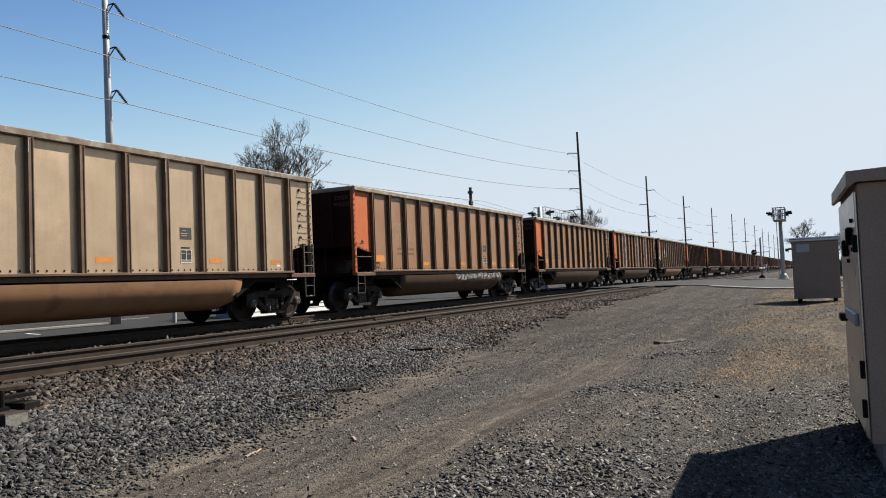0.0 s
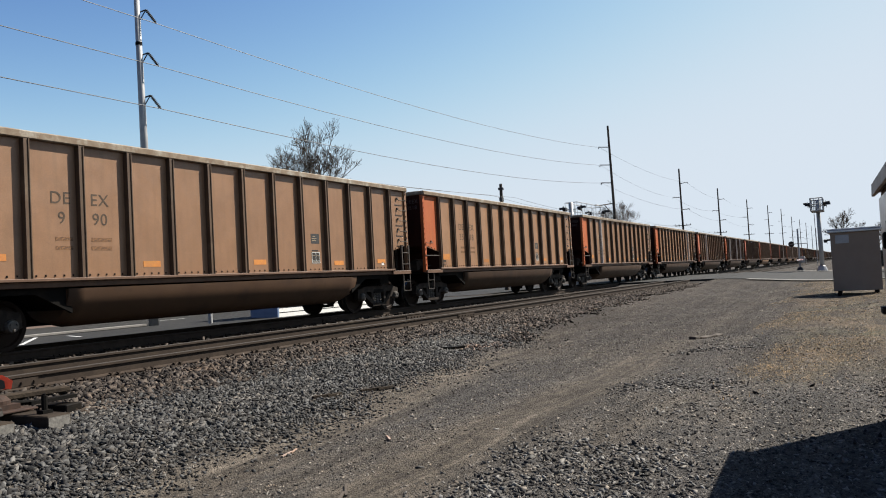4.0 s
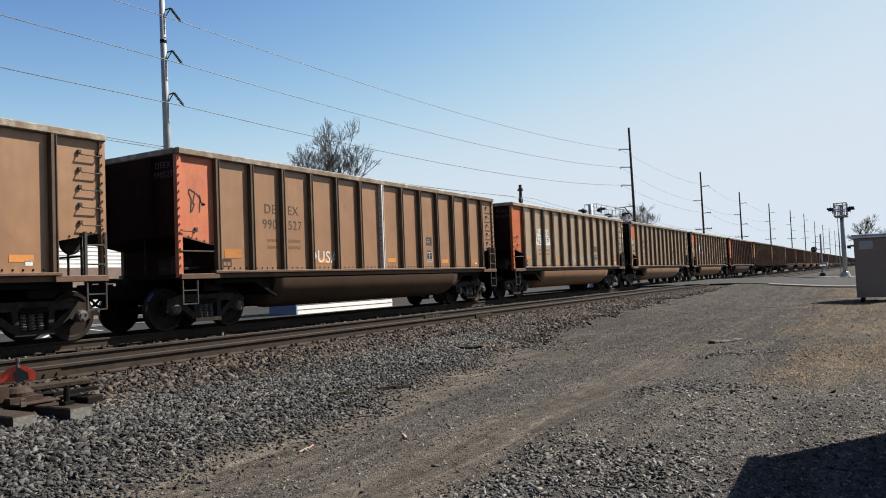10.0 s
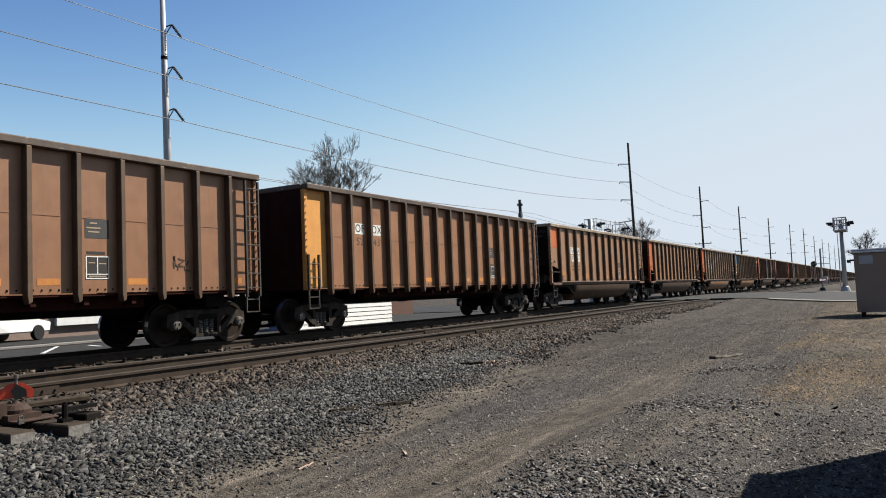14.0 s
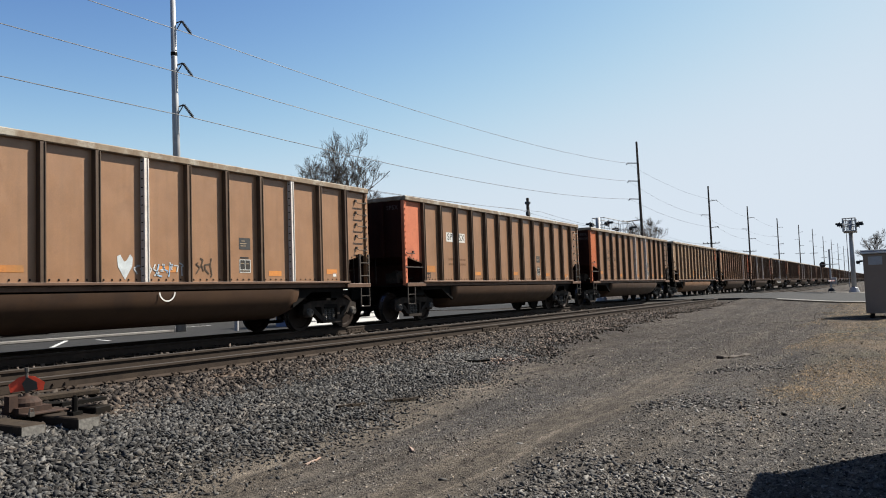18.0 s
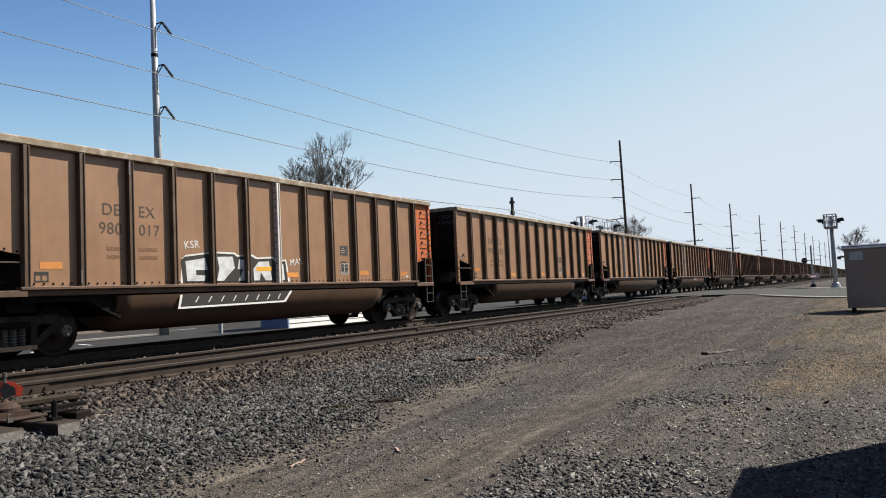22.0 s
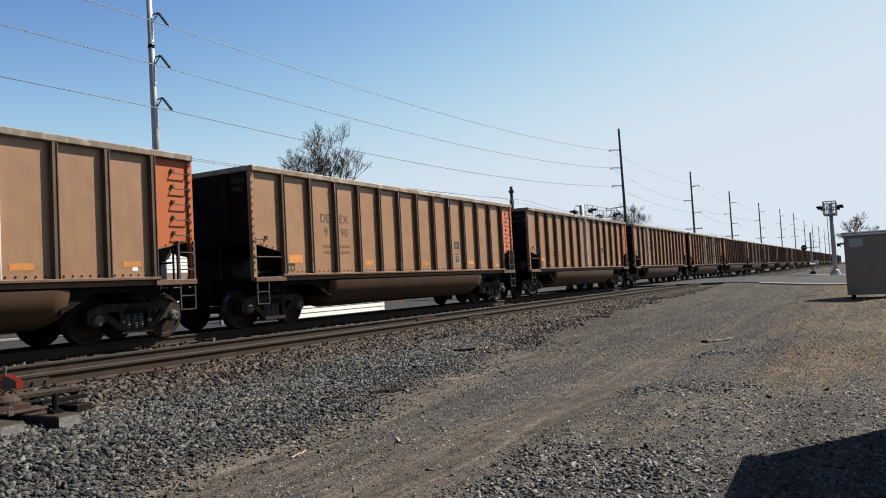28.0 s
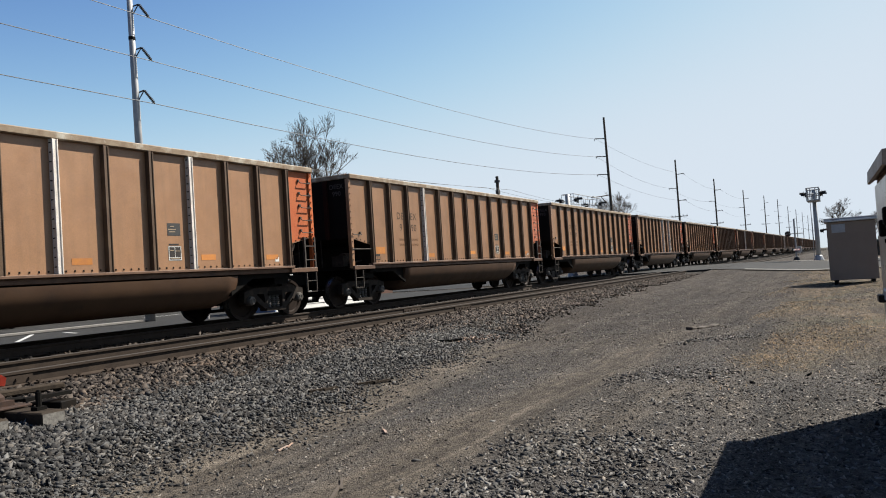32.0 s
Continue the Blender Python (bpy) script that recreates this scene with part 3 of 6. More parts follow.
def rail_mesh(x0, x1):
    bm = bmesh.new()
    a = [bm.verts.new((x0, y, z)) for y, z in RAIL]
    b = [bm.verts.new((x1, y, z)) for y, z in RAIL]
    n = len(RAIL)
    for i in range(n):
        f = bm.faces.new((a[i], a[(i + 1) % n], b[(i + 1) % n], b[i]))
        f.material_index = 1 if i in (7, 8) else 0
    bm.faces.new(a)
    bm.faces.new(b[::-1])
    return to_mesh("rail", bm, (RAIL_SIDE, RAIL_TOP))


def build_track(y, label):
    track = thing("track", label, "railway track", kind="structure")
    me = rail_mesh(-220, 1600)
    for s in (-1, 1):
        rail = hang("rail", me, track, pose(0, y + s * (GAUGE / 2 + 0.036), ZR - 0.182))
        bm = bmesh.new()
        for x in (5.25, 17.2, 29.1, -6.7, 41.0):
            for side in (-1, 1):
                box_into(bm, x - 0.45, side * 0.014, 0.035, x + 0.45, side * 0.034, 0.128)
                for k in range(6):
                    rod_into(bm, (x - 0.4 + 0.16 * k, side * 0.03, 0.085), (x - 0.4 + 0.16 * k, side * 0.055, 0.085), 0.016)
        part("joint_bar", bm, RAIL_SIDE, rail)
    bm = bmesh.new()
    box_into(bm, -0.115, -1.3, -0.18, 0.115, 1.3, 0)
    tie = to_mesh("tie", bevelled(bm, 0.012), TIE)
    plate = bmesh.new()
    for s in (-1, 1):
        c = s * (GAUGE / 2 + 0.036)
        box_into(plate, -0.1, c - 0.17, 0, 0.1, c + 0.17, 0.012)
        for dx in (-0.06, 0.055):
            for dy in (-0.095, 0.095):
                rod_into(plate, (dx, c + dy, 0.01), (dx, c + dy, 0.05), 0.013, 5)
                box_into(plate, dx - 0.02, c + dy - 0.022, 0.045, dx + 0.02, c + dy + 0.022, 0.06)
        box_into(plate, 0.13, c - 0.085, -0.012, 0.155, c + 0.085, 0.03)
    plate = to_mesh("tie_plate", plate, RAIL_SIDE)
    x, k = -6.0, 0
    while x < 46.0:
        m = pose(x, y + random.uniform(-0.03, 0.03), ZR - 0.197, 0, 0, random.uniform(-0.8, 0.8))
        t = hang("tie", tie, track, m)
        hang("tie_plate", plate, t)
        x, k = x + 0.53 + random.uniform(-0.02, 0.02), k + 1
    far = bmesh.new()
    x = 70.0
    while x < 240.0:
        box_into(far, x - 0.115, y - 1.3, ZR - 0.377, x + 0.115, y + 1.3, ZR - 0.197)
        x += 0.53
    tagged(part("far_ties", far, TIE, track), kind="stuff")
    return track


build_track(NEAR, "empty main track with rusty rails on timber ties")
build_track(FAR, "second main track with rails under the train")

def crossing_panels():
    c = thing("crossing_surface", "dark rubber and concrete panels between crossing rails", "crossing", kind="structure")
    for y0, y1 in ((7.4, 8.78), (9.0, 10.23), (10.45, 13.05), (13.27, 14.5), (14.72, 16.2)):
        x = 46.4
        while x < 68:
            boxes("panel", [(x, y0, ZR - 0.16, x + 2.38, y1, ZR - 0.006 + 0.012)], ASPHALT, c, bevel=0.01)
            x += 2.4


crossing_panels()


# ---- the coal cars ----
PITCH, HALF = 16.18, 7.26
RIBS = [-HALF + 1.0375 * k for k in range(1, 14)]
SHEET, OUT = 1.500, 1.610               # half widths: side sheet, outer face of the ribs
SILL0, SILL1, CH0, TOP = 1.12, 1.25, 3.66, 3.80
CUT_IN, CUT_OUT, CUT_X = 1.78, 1.98, 6.2225
MESH = {}


def made(key, build):
    if key not in MESH:
        MESH[key] = build()
    return MESH[key]


def car_body(mat, low=SILL1):
    """The open-topped shell: side sheets, raised end bays, end walls, floor and slopes."""
    bm = bmesh.new()
    side = [(-HALF + .02, CUT_OUT), (-CUT_X, CUT_IN), (-CUT_X, low), (CUT_X, low), (CUT_X, CUT_IN), (HALF - .02, CUT_OUT), (HALF - .02, CH0 + .03), (-HALF + .02, CH0 + .03)]
    prism_into(bm, side, -SHEET, -SHEET + 0.02)
    return to_mesh("side_sheet", bm, mat)


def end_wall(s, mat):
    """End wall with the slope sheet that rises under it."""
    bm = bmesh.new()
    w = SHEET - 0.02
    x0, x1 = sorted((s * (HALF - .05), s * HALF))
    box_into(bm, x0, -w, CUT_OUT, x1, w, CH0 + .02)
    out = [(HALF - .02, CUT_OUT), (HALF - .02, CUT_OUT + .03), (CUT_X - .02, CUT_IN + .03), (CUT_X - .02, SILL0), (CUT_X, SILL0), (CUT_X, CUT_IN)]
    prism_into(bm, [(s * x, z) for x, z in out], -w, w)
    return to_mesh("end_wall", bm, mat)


def stiffener():
    bm = bmesh.new()
    box_into(bm, 0, -0.06, CUT_OUT, 0.07, 0.06, CH0)
    return to_mesh("stiffener", bm, ENDWALL)


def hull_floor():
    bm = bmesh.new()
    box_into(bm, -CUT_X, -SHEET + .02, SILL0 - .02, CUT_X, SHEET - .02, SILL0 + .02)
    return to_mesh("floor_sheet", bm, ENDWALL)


def car_chord(mat):
    bm = bmesh.new()
    for s in (-1, 1):
        y0, y1 = sorted((s * (SHEET - .06), s * (OUT - .012)))
        box_into(bm, -HALF, y0, CH0, HALF, y1, TOP)
        x0, x1 = sorted((s * (HALF - .06), s * (HALF + .03)))
        box_into(bm, x0, -SHEET + .04, CH0 + .01, x1, SHEET - .04, TOP)
    return to_mesh("top_chord", bevelled(bm, 0.018), mat)


def rib_mesh(mat, z0=SILL1):
    """A pressed channel rib: two raised lips along a shallow front groove."""
    bm = bmesh.new()
    run = [(-.062, -SHEET), (-.058, -OUT + .006), (-.052, -OUT), (-.036, -OUT), (-.030, -OUT + .016), (.030, -OUT + .016), (.036, -OUT), (.052, -OUT), (.058, -OUT + .006), (.062, -SHEET)]
    low = [bm.verts.new((x, y, z0)) for x, y in run]
    top = [bm.verts.new((x, y, CH0)) for x, y in run]
    n = len(run)
    for i in range(n):
        bm.faces.new((low[i], low[(i + 1) % n], top[(i + 1) % n], top[i]))
    bm.faces.new(low[::-1])
    bm.faces.new(top)
    if mat is SILVER:
        first = len(bm.faces)
        for k in range(14):
            z = z0 + 0.12 + 0.17 * k
            box_into(bm, -0.072, -OUT + 0.035, z, -0.058, -SHEET - 0.03, z + 0.02)
        bm.faces.ensure_lookup_table()
        for face in bm.faces[first:]:
            face.material_index = 1
        return to_mesh("rib", bm, (mat, NEAR_BLACK))
    return to_mesh("rib", bm, mat)


def far_ribs(mat, at, z0=SILL1):
    bm = bmesh.new()
    for x in at:
        box_into(bm, x - 0.05, SHEET, z0, x + 0.05, OUT, CH0)
    return to_mesh("far_side_ribs", bm, mat)


def sill_mesh(mat):
    bm = bmesh.new()
    box_into(bm, -CUT_X - .12, -OUT - .004, SILL1 - .055, CUT_X + .12, -SHEET + .05, SILL1)
    box_into(bm, -CUT_X - .12, -SHEET - .03, SILL0 - .03, CUT_X + .12, -SHEET + .05, SILL1 - .055)
    for s in (-1, 1):
        x0, x1 = sorted((s * CUT_X, s * HALF))
        box_into(bm, x0, -OUT + .01, SILL0 - .04, x1, -SHEET - .02, SILL0 + .07)
    return to_mesh("side_sill", bevelled(bm, 0.008), mat)


def belly_mesh(mat):
    """One of the two round-bottomed tubs that hang between the trucks."""
    bm = bmesh.new()
    n, pts = 14, []
    for k in range(n + 1):
        a = math.pi * (1 + k / n)
        pts.append((-0.80 + 0.74 * math.cos(a), SILL0 - 0.06 + 0.70 * math.sin(a)))
    rows = []
    for x in (-4.42, -4.1, 4.1, 4.42):
        k = 1.0 if abs(x) < 4.2 else 0.86
        rows.append([bm.verts.new((x, -0.8 + (y + 0.8) * (1 if k == 1 else 0.97), SILL0 - 0.06 + (z - SILL0 + 0.06) * k)) for y, z in pts])
    for p, q in zip(rows, rows[1:]):
        for k in range(n):
            bm.faces.new((p[k], p[k + 1], q[k + 1], q[k]))
    bm.faces.new(rows[0])
    bm.faces.new(rows[-1][::-1])
    me = to_mesh("belly_tub", bm, mat)
    me.polygons.foreach_set("use_smooth", [len(p.vertices) == 4 for p in me.polygons])
    return me


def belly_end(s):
    """The slope sheet between belly and truck, its black deepened for shade."""
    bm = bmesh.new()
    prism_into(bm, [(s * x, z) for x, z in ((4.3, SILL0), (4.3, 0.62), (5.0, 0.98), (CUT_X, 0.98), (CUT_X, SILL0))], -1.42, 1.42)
    return to_mesh("slope_sheet", bm, NEAR_BLACK)


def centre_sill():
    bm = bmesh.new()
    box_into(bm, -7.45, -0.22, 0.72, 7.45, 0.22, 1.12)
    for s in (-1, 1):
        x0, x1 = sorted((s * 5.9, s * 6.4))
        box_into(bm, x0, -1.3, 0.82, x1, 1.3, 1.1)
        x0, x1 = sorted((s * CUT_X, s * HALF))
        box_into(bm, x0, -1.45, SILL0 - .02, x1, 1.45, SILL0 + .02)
    return to_mesh("centre_sill", bm, NEAR_BLACK)


def coupler_mesh():
    bm = bmesh.new()
    box_into(bm, 7.3, -0.09, 0.78, 7.85, 0.09, 1.0)
    box_into(bm, 7.78, -0.17, 0.74, 8.09, 0.15, 1.04)
    rod_into(bm, (7.98, 0.06, 0.7), (7.98, 0.06, 1.08), 0.07, 10)
    rod_into(bm, (7.5, -0.35, 0.98), (7.9, -0.3, 0.62), 0.03)
    rod_into(bm, (7.9, -0.3, 0.62), (8.09, -0.28, 0.55), 0.03)
    return to_mesh("coupler", bm, NEAR_BLACK)


def grab_mesh():
    bm = bmesh.new()
    rod_into(bm, (-0.2, -0.06, -0.05), (0.2, -0.06, -0.05), 0.011, 6)
    for x in (-0.2, 0.2):
        rod_into(bm, (x, -0.01, 0.0), (x, -0.06, -0.05), 0.011, 6)
        box_into(bm, x - 0.03, -0.022, -0.02, x + 0.03, 0.022, 0.04)
    return to_mesh("grab_iron", bm, IRON)


def ladder_mesh():
    bm = bmesh.new()
    for x in (-0.2, 0.2):
        box_into(bm, x - 0.025, -0.03, 0, x + 0.025, 0.03, 0.86)
    for z in (0.27, 0.62):
        rod_into(bm, (-0.2, -0.02, z), (0.2, -0.02, z), 0.014, 6)
    return to_mesh("ladder", bm, IRON)


def step_mesh():
    bm = bmesh.new()
    for x in (-0.19, 0.19):
        box_into(bm, x - 0.012, -0.03, -0.5, x + 0.012, 0.01, 0)
    for z in (-0.5, -0.22):
        box_into(bm, -0.19, -0.03, z, 0.19, 0.02, z + 0.022)
    return to_mesh("step", bm, IRON)


def rivets(rows):
    """Small bolt heads on the near side."""
    vs, fs = [], []
    for x, z in rows:
        k = len(vs)
        r = 0.017
        vs += [(x - r, -SHEET - .002, z - r), (x + r, -SHEET - .002, z - r), (x + r, -SHEET - .002, z + r), (x - r, -SHEET - .002, z + r), (x, -SHEET - .026, z)]
        fs += [(k, k + 1, k + 4), (k + 1, k + 2, k + 4), (k + 2, k + 3, k + 4), (k + 3, k, k + 4)]
    return triangles("bolting", np.array(vs), np.array(fs), NEAR_BLACK)


def end_post(mat):
    bm = bmesh.new()
    box_into(bm, -0.06, -SHEET - 0.045, SILL0, 0.05, -SHEET + 0.06, CH0)
    for z in np.arange(SILL1 + 0.12, CH0 - 0.05, 0.17):
        rod_into(bm, (-0.015, -SHEET - 0.04, z), (-0.015, -SHEET - 0.075, z), 0.02, 6)
    return to_mesh("end_post", bm, mat)


def end_panel(s, mat, upper=False):
    """Paint on the end bay of the near side."""
    bm = bmesh.new()
    x0, x1 = s * (HALF - 0.07), s * (CUT_X + 0.055)
    if upper:
        pts = [(x0, 2.75), (x1, 2.75), (x1, CH0 - .02), (x0, CH0 - .02)]
    else:
        pts = [(x0, CUT_OUT + .02), (x1, CUT_IN + .03), (x1, CH0 - .01), (x0, CH0 - .01)]
    prism_into(bm, pts, -SHEET - 0.004, -SHEET)
    return to_mesh("end_panel", bm, mat)


def plate_mesh(w, h, mat, name):
    bm = bmesh.new()
    box_into(bm, -w / 2, -0.004, -h / 2, w / 2, 0, h / 2)
    return to_mesh(name, bm, mat)


def lattice(name, xs, zs, holes, mat, y0=-0.004):
    """One flat plate with openings, such as a painted frame with rules."""
    bm = bmesh.new()
    v = [[bm.verts.new((x, y0, z)) for z in zs] for x in xs]
    for i in range(len(xs) - 1):
        for k in range(len(zs) - 1):
            if (i, k) not in holes:
                bm.faces.new((v[i][k], v[i + 1][k], v[i + 1][k + 1], v[i][k + 1]))
    return to_mesh(name, bm, mat)


def stencil(car, x, z, size=1.0, plain=False):
    """The data stencil: a dark field, a thin white frame round two cells and a headed strip, and a lettered patch above."""
    def at(dx, dy, dz):
        return pose(x + dx * size, -SHEET + dy, z + dz * size) @ Matrix.Diagonal((size, 1, size, 1))

    hang("stencil_field", made("stfield", lambda: plate_mesh(0.34, 0.3, BLACK_P, "stencil_field")), car, at(0, 0, 0))
    frame_of = made("stframe", lambda: lattice("stencil_frame", (-.165, -.15, -.006, .006, .15, .165), (-.145, -.131, -.09, -.079, .131, .145), {(1, 1), (2, 1), (3, 1), (1, 3), (3, 3)}, WHITE_P))
    hang("stencil_frame", frame_of, car, at(0, -.003, 0), "white stencil frame")
    for k, (dx, dz, w) in enumerate(((-.08, .06, .09), (.07, .05, .1), (0, -.11, .24)) if plain is False else ()):
        hang("stencil_line", made(("sline", k), lambda: plate_mesh(w, 0.014, PALE_P, "stencil_line")), car, at(dx, -.004, dz))
    hang("stencil_heading", made("shead", lambda: plate_mesh(0.26, 0.035, BLACK_P, "stencil_heading")), car, at(-.02, 0, .185))
    hang("patch", made("patch", lambda: plate_mesh(0.34, 0.26, GREY_P, "patch")), car, at(0, 0, .5))
    for k, (dz, w) in enumerate(((.56, .1), (.5, .2), (.45, .16))):
        hang("patch_line", made(("pline", k), lambda: plate_mesh(w, 0.018, PALE_P, "patch_line")), car, at(-.05, -.004, dz))


def words(text, height, mat):
    """Lettering in the built-in font, as a flat mesh facing -y, centred."""
    cu = bpy.data.curves.new("words", "FONT")
    cu.body, cu.size, cu.align_x, cu.align_y, cu.extrude = text, height * 1.42, "CENTER", "CENTER", 0.0015
    cu.space_character = 1.1
    ob = bpy.data.objects.new("words", cu)
    scene.collection.objects.link(ob)
    me = bpy.data.meshes.new_from_object(ob.evaluated_get(bpy.context.evaluated_depsgraph_get()))
    bpy.data.objects.remove(ob)
    bpy.data.curves.remove(cu)
    me.name = "lettering"
    me.transform(pose(0, 0, 0, 90))
    me.materials.clear()
    me.materials.append(mat)
    return me


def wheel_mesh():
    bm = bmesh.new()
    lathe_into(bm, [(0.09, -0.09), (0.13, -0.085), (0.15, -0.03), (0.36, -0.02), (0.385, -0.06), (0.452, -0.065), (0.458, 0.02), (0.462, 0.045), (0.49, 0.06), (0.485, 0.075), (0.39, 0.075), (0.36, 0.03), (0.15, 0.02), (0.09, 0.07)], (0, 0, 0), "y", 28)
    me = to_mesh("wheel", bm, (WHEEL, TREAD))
    for p in me.polygons:
        c = p.center
        r = math.hypot(c.x, c.z)
        if 0.44 < r < 0.475 and abs(p.normal.y) < 0.3:
            p.material_index = 1
    return me


def side_frame():
    """Cast truck side frame, with its pedestals, spring window and diagonals."""
    bm = bmesh.new()
    y0, y1 = -0.09, 0.07
    prism_into(bm, [(-1.08, .55), (-.62, .60), (.62, .60), (1.08, .55), (1.08, .68), (.7, .76), (-.7, .76), (-1.08, .68)], y0, y1)
    for s in (-1, 1):
        prism_into(bm, [(s * .74, .66), (s * .93, .62), (s * .34, .20), (s * .20, .22)], y0, y1)
        prism_into(bm, [(s * .26, .24), (s * .36, .24), (s * .40, .66), (s * .28, .66)], y0, y1)
        prism_into(bm, [(s * .70, .60), (s * 1.08, .60), (s * 1.10, .42), (s * 1.02, .38), (s * 1.0, .52), (s * .78, .52), (s * .76, .38), (s * .68, .42)], y0, y1)
    box_into(bm, -.36, y0 - .03, .17, .36, y1 + .03, .25)
    return to_mesh("side_frame", bm, CAST)


def spring_mesh():
    """One coil spring, a continuous winding seen as a ribbed sleeve."""
    bm = bmesh.new()
    rows = []
    for k in range(6):
        rows += [(0.044, 0.05 * k), (0.068, 0.05 * k + 0.012), (0.068, 0.05 * k + 0.03), (0.044, 0.05 * k + 0.042)]
    lathe_into(bm, rows, (0, 0, 0.255), "z", 10)
    return to_mesh("coil_spring", bm, SPRING)


def bearing_mesh():
    bm = bmesh.new()
    lathe_into(bm, [(0.06, -0.13), (0.1, -0.12), (0.115, -0.08), (0.12, 0.06)], (0, 0, 0), "y", 14)
    for k in range(3):
        a = 2.1 * k + 0.5
        rod_into(bm, (0.06 * math.cos(a), -0.12, 0.06 * math.sin(a)), (0.06 * math.cos(a), -0.15, 0.06 * math.sin(a)), 0.02, 6)
    return to_mesh("bearing_cap", bm, SPRING)


def axle_mesh():
    bm = bmesh.new()
    rod_into(bm, (0, -1.0, 0), (0, 1.0, 0), 0.085, 10)
    return to_mesh("axle", bm, NEAR_BLACK)


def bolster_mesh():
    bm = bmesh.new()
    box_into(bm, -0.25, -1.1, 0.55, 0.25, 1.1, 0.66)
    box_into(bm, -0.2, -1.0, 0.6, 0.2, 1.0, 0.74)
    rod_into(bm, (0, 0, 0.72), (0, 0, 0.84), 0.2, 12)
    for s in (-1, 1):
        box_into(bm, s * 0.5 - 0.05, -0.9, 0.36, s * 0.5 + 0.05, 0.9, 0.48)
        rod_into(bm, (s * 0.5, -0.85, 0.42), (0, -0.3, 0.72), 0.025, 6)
    return to_mesh("bolster", bm, NEAR_BLACK)


def brake_gear():
    bm = bmesh.new()
    rod_into(bm, (-6.95, -0.95, 1.42), (-6.55, -0.95, 1.42), 0.16, 12)
    box_into(bm, -7.1, -1.1, 1.2, -6.9, -0.7, 1.5)
    rod_into(bm, (-6.9, -1.25, 1.3), (-6.35, -1.2, 1.34), 0.03, 6)
    rod_into(bm, (-7.18, -0.4, 1.2), (-7.18, -0.4, 2.1), 0.02, 6)
    return to_mesh("brake_gear", bm, CAST)


def handbrake():
    bm = bmesh.new()
    for y in (-1.25, -0.85, -0.45):
        rod_into(bm, (6.95, y, 1.15), (6.95, y, 1.95), 0.022, 6)
    rod_into(bm, (6.95, -1.25, 1.55), (6.95, 0.8, 1.55), 0.02, 6)
    lathe_into(bm, [(0.2, 0), (0.23, 0.015), (0.23, 0.03), (0.2, 0.04)], (6.95, -0.95, 1.82), "y", 16)
    rod_into(bm, (6.95, 0.35, 1.15), (6.95, 0.35, 1.95), 0.02, 6)
    rod_into(bm, (6.95, 0.8, 1.15), (6.95, 0.8, 1.95), 0.02, 6)
    return to_mesh("hand_brake", bm, CAST)


def scrawl(seed, w, h, n, mat, thick=0.03):
    """A spray-painted scribble of loose strokes, unreadable."""
    rnd = random.Random(seed)
    bm = bmesh.new()
    x = -w / 2
    for k in range(n):
        p = [(x + rnd.uniform(-.05, .12), rnd.uniform(-h / 2, h / 2)) for _ in range(5)]
        p.sort(key=lambda q: q[1] * (1 if k % 2 else -1))
        for i in range(4):
            (x0, z0), (x1, z1) = p[i], p[i + 1]
            rod = Vector((x1 - x0, 0, z1 - z0))
            if rod.length < 0.03:
                continue
            a = math.atan2(rod.z, rod.x)
            box_into(bm, (x0 + x1) / 2 - rod.length / 2, -0.003, (z0 + z1) / 2 - thick / 2, (x0 + x1) / 2 + rod.length / 2, 0, (z0 + z1) / 2 + thick / 2, Euler((0, -a, 0)).to_matrix().to_4x4())
        x += w / n
    return to_mesh("spray_scribble", bm, mat)


def build_truck(car, x):
    truck = new("truck")
    truck.parent = car
    truck.matrix_basis = pose(x, 0, 0)
    hang("bolster", made("bolster", bolster_mesh), truck)
    hang("coil_spring", made("spring", spring_mesh), truck, pose(0, -1.0, 0))
    for s in (-1, 1):
        turn = pose(0, s * 1.0, 0) if s < 0 else pose(0, 1.0, 0, 0, 0, 180)
        hang("side_frame", made("side_frame", side_frame), truck, turn)
        hang("coil_spring", made("spring", spring_mesh), truck, pose(s * 0.155, -1.0, 0))
        hang("axle", made("axle", axle_mesh), truck, pose(s * 0.89, 0, 0.457))
        hang("bearing_cap", made("bearing", bearing_mesh), truck, pose(s * 0.89, -1.05, 0.457))
        for q in (-1, 1):
            hang("wheel", made("wheel", wheel_mesh), truck, pose(s * 0.89, q * 0.7525, 0.457) if q < 0 else pose(s * 0.89, 0.7525, 0.457, 0, 0, 180))


def fittings(car, right_grabs=5, left_grabs=1, ladders=True):
    grab = made("grab", grab_mesh)
    for k in range(right_grabs):
        hang("grab_iron", grab, car, pose(HALF - 0.3, -SHEET - .02, 3.42 - 0.32 * k))
    for k in range(left_grabs):
        hang("grab_iron", grab, car, pose(-HALF + 0.27, -SHEET - .02, 2.12 + 0.33 * k))
    if ladders:
        hang("ladder", made("ladder", ladder_mesh), car, pose(HALF - 0.24, -OUT + .06, SILL0))
        bm_rail = made("safety_rail", safety_rail)
        hang("safety_rail", bm_rail, car)
    for x in (HALF - 0.24, -HALF + 0.24):
        hang("step", made("step", step_mesh), car, pose(x, -OUT + .05, SILL0 - .06))


def safety_rail():
    bm = bmesh.new()
    rod_into(bm, (-HALF + 0.02, -OUT + .06, 1.66), (-CUT_X, -OUT + .06, 1.66), 0.016, 6)
    return to_mesh("safety_rail", bm, IRON)


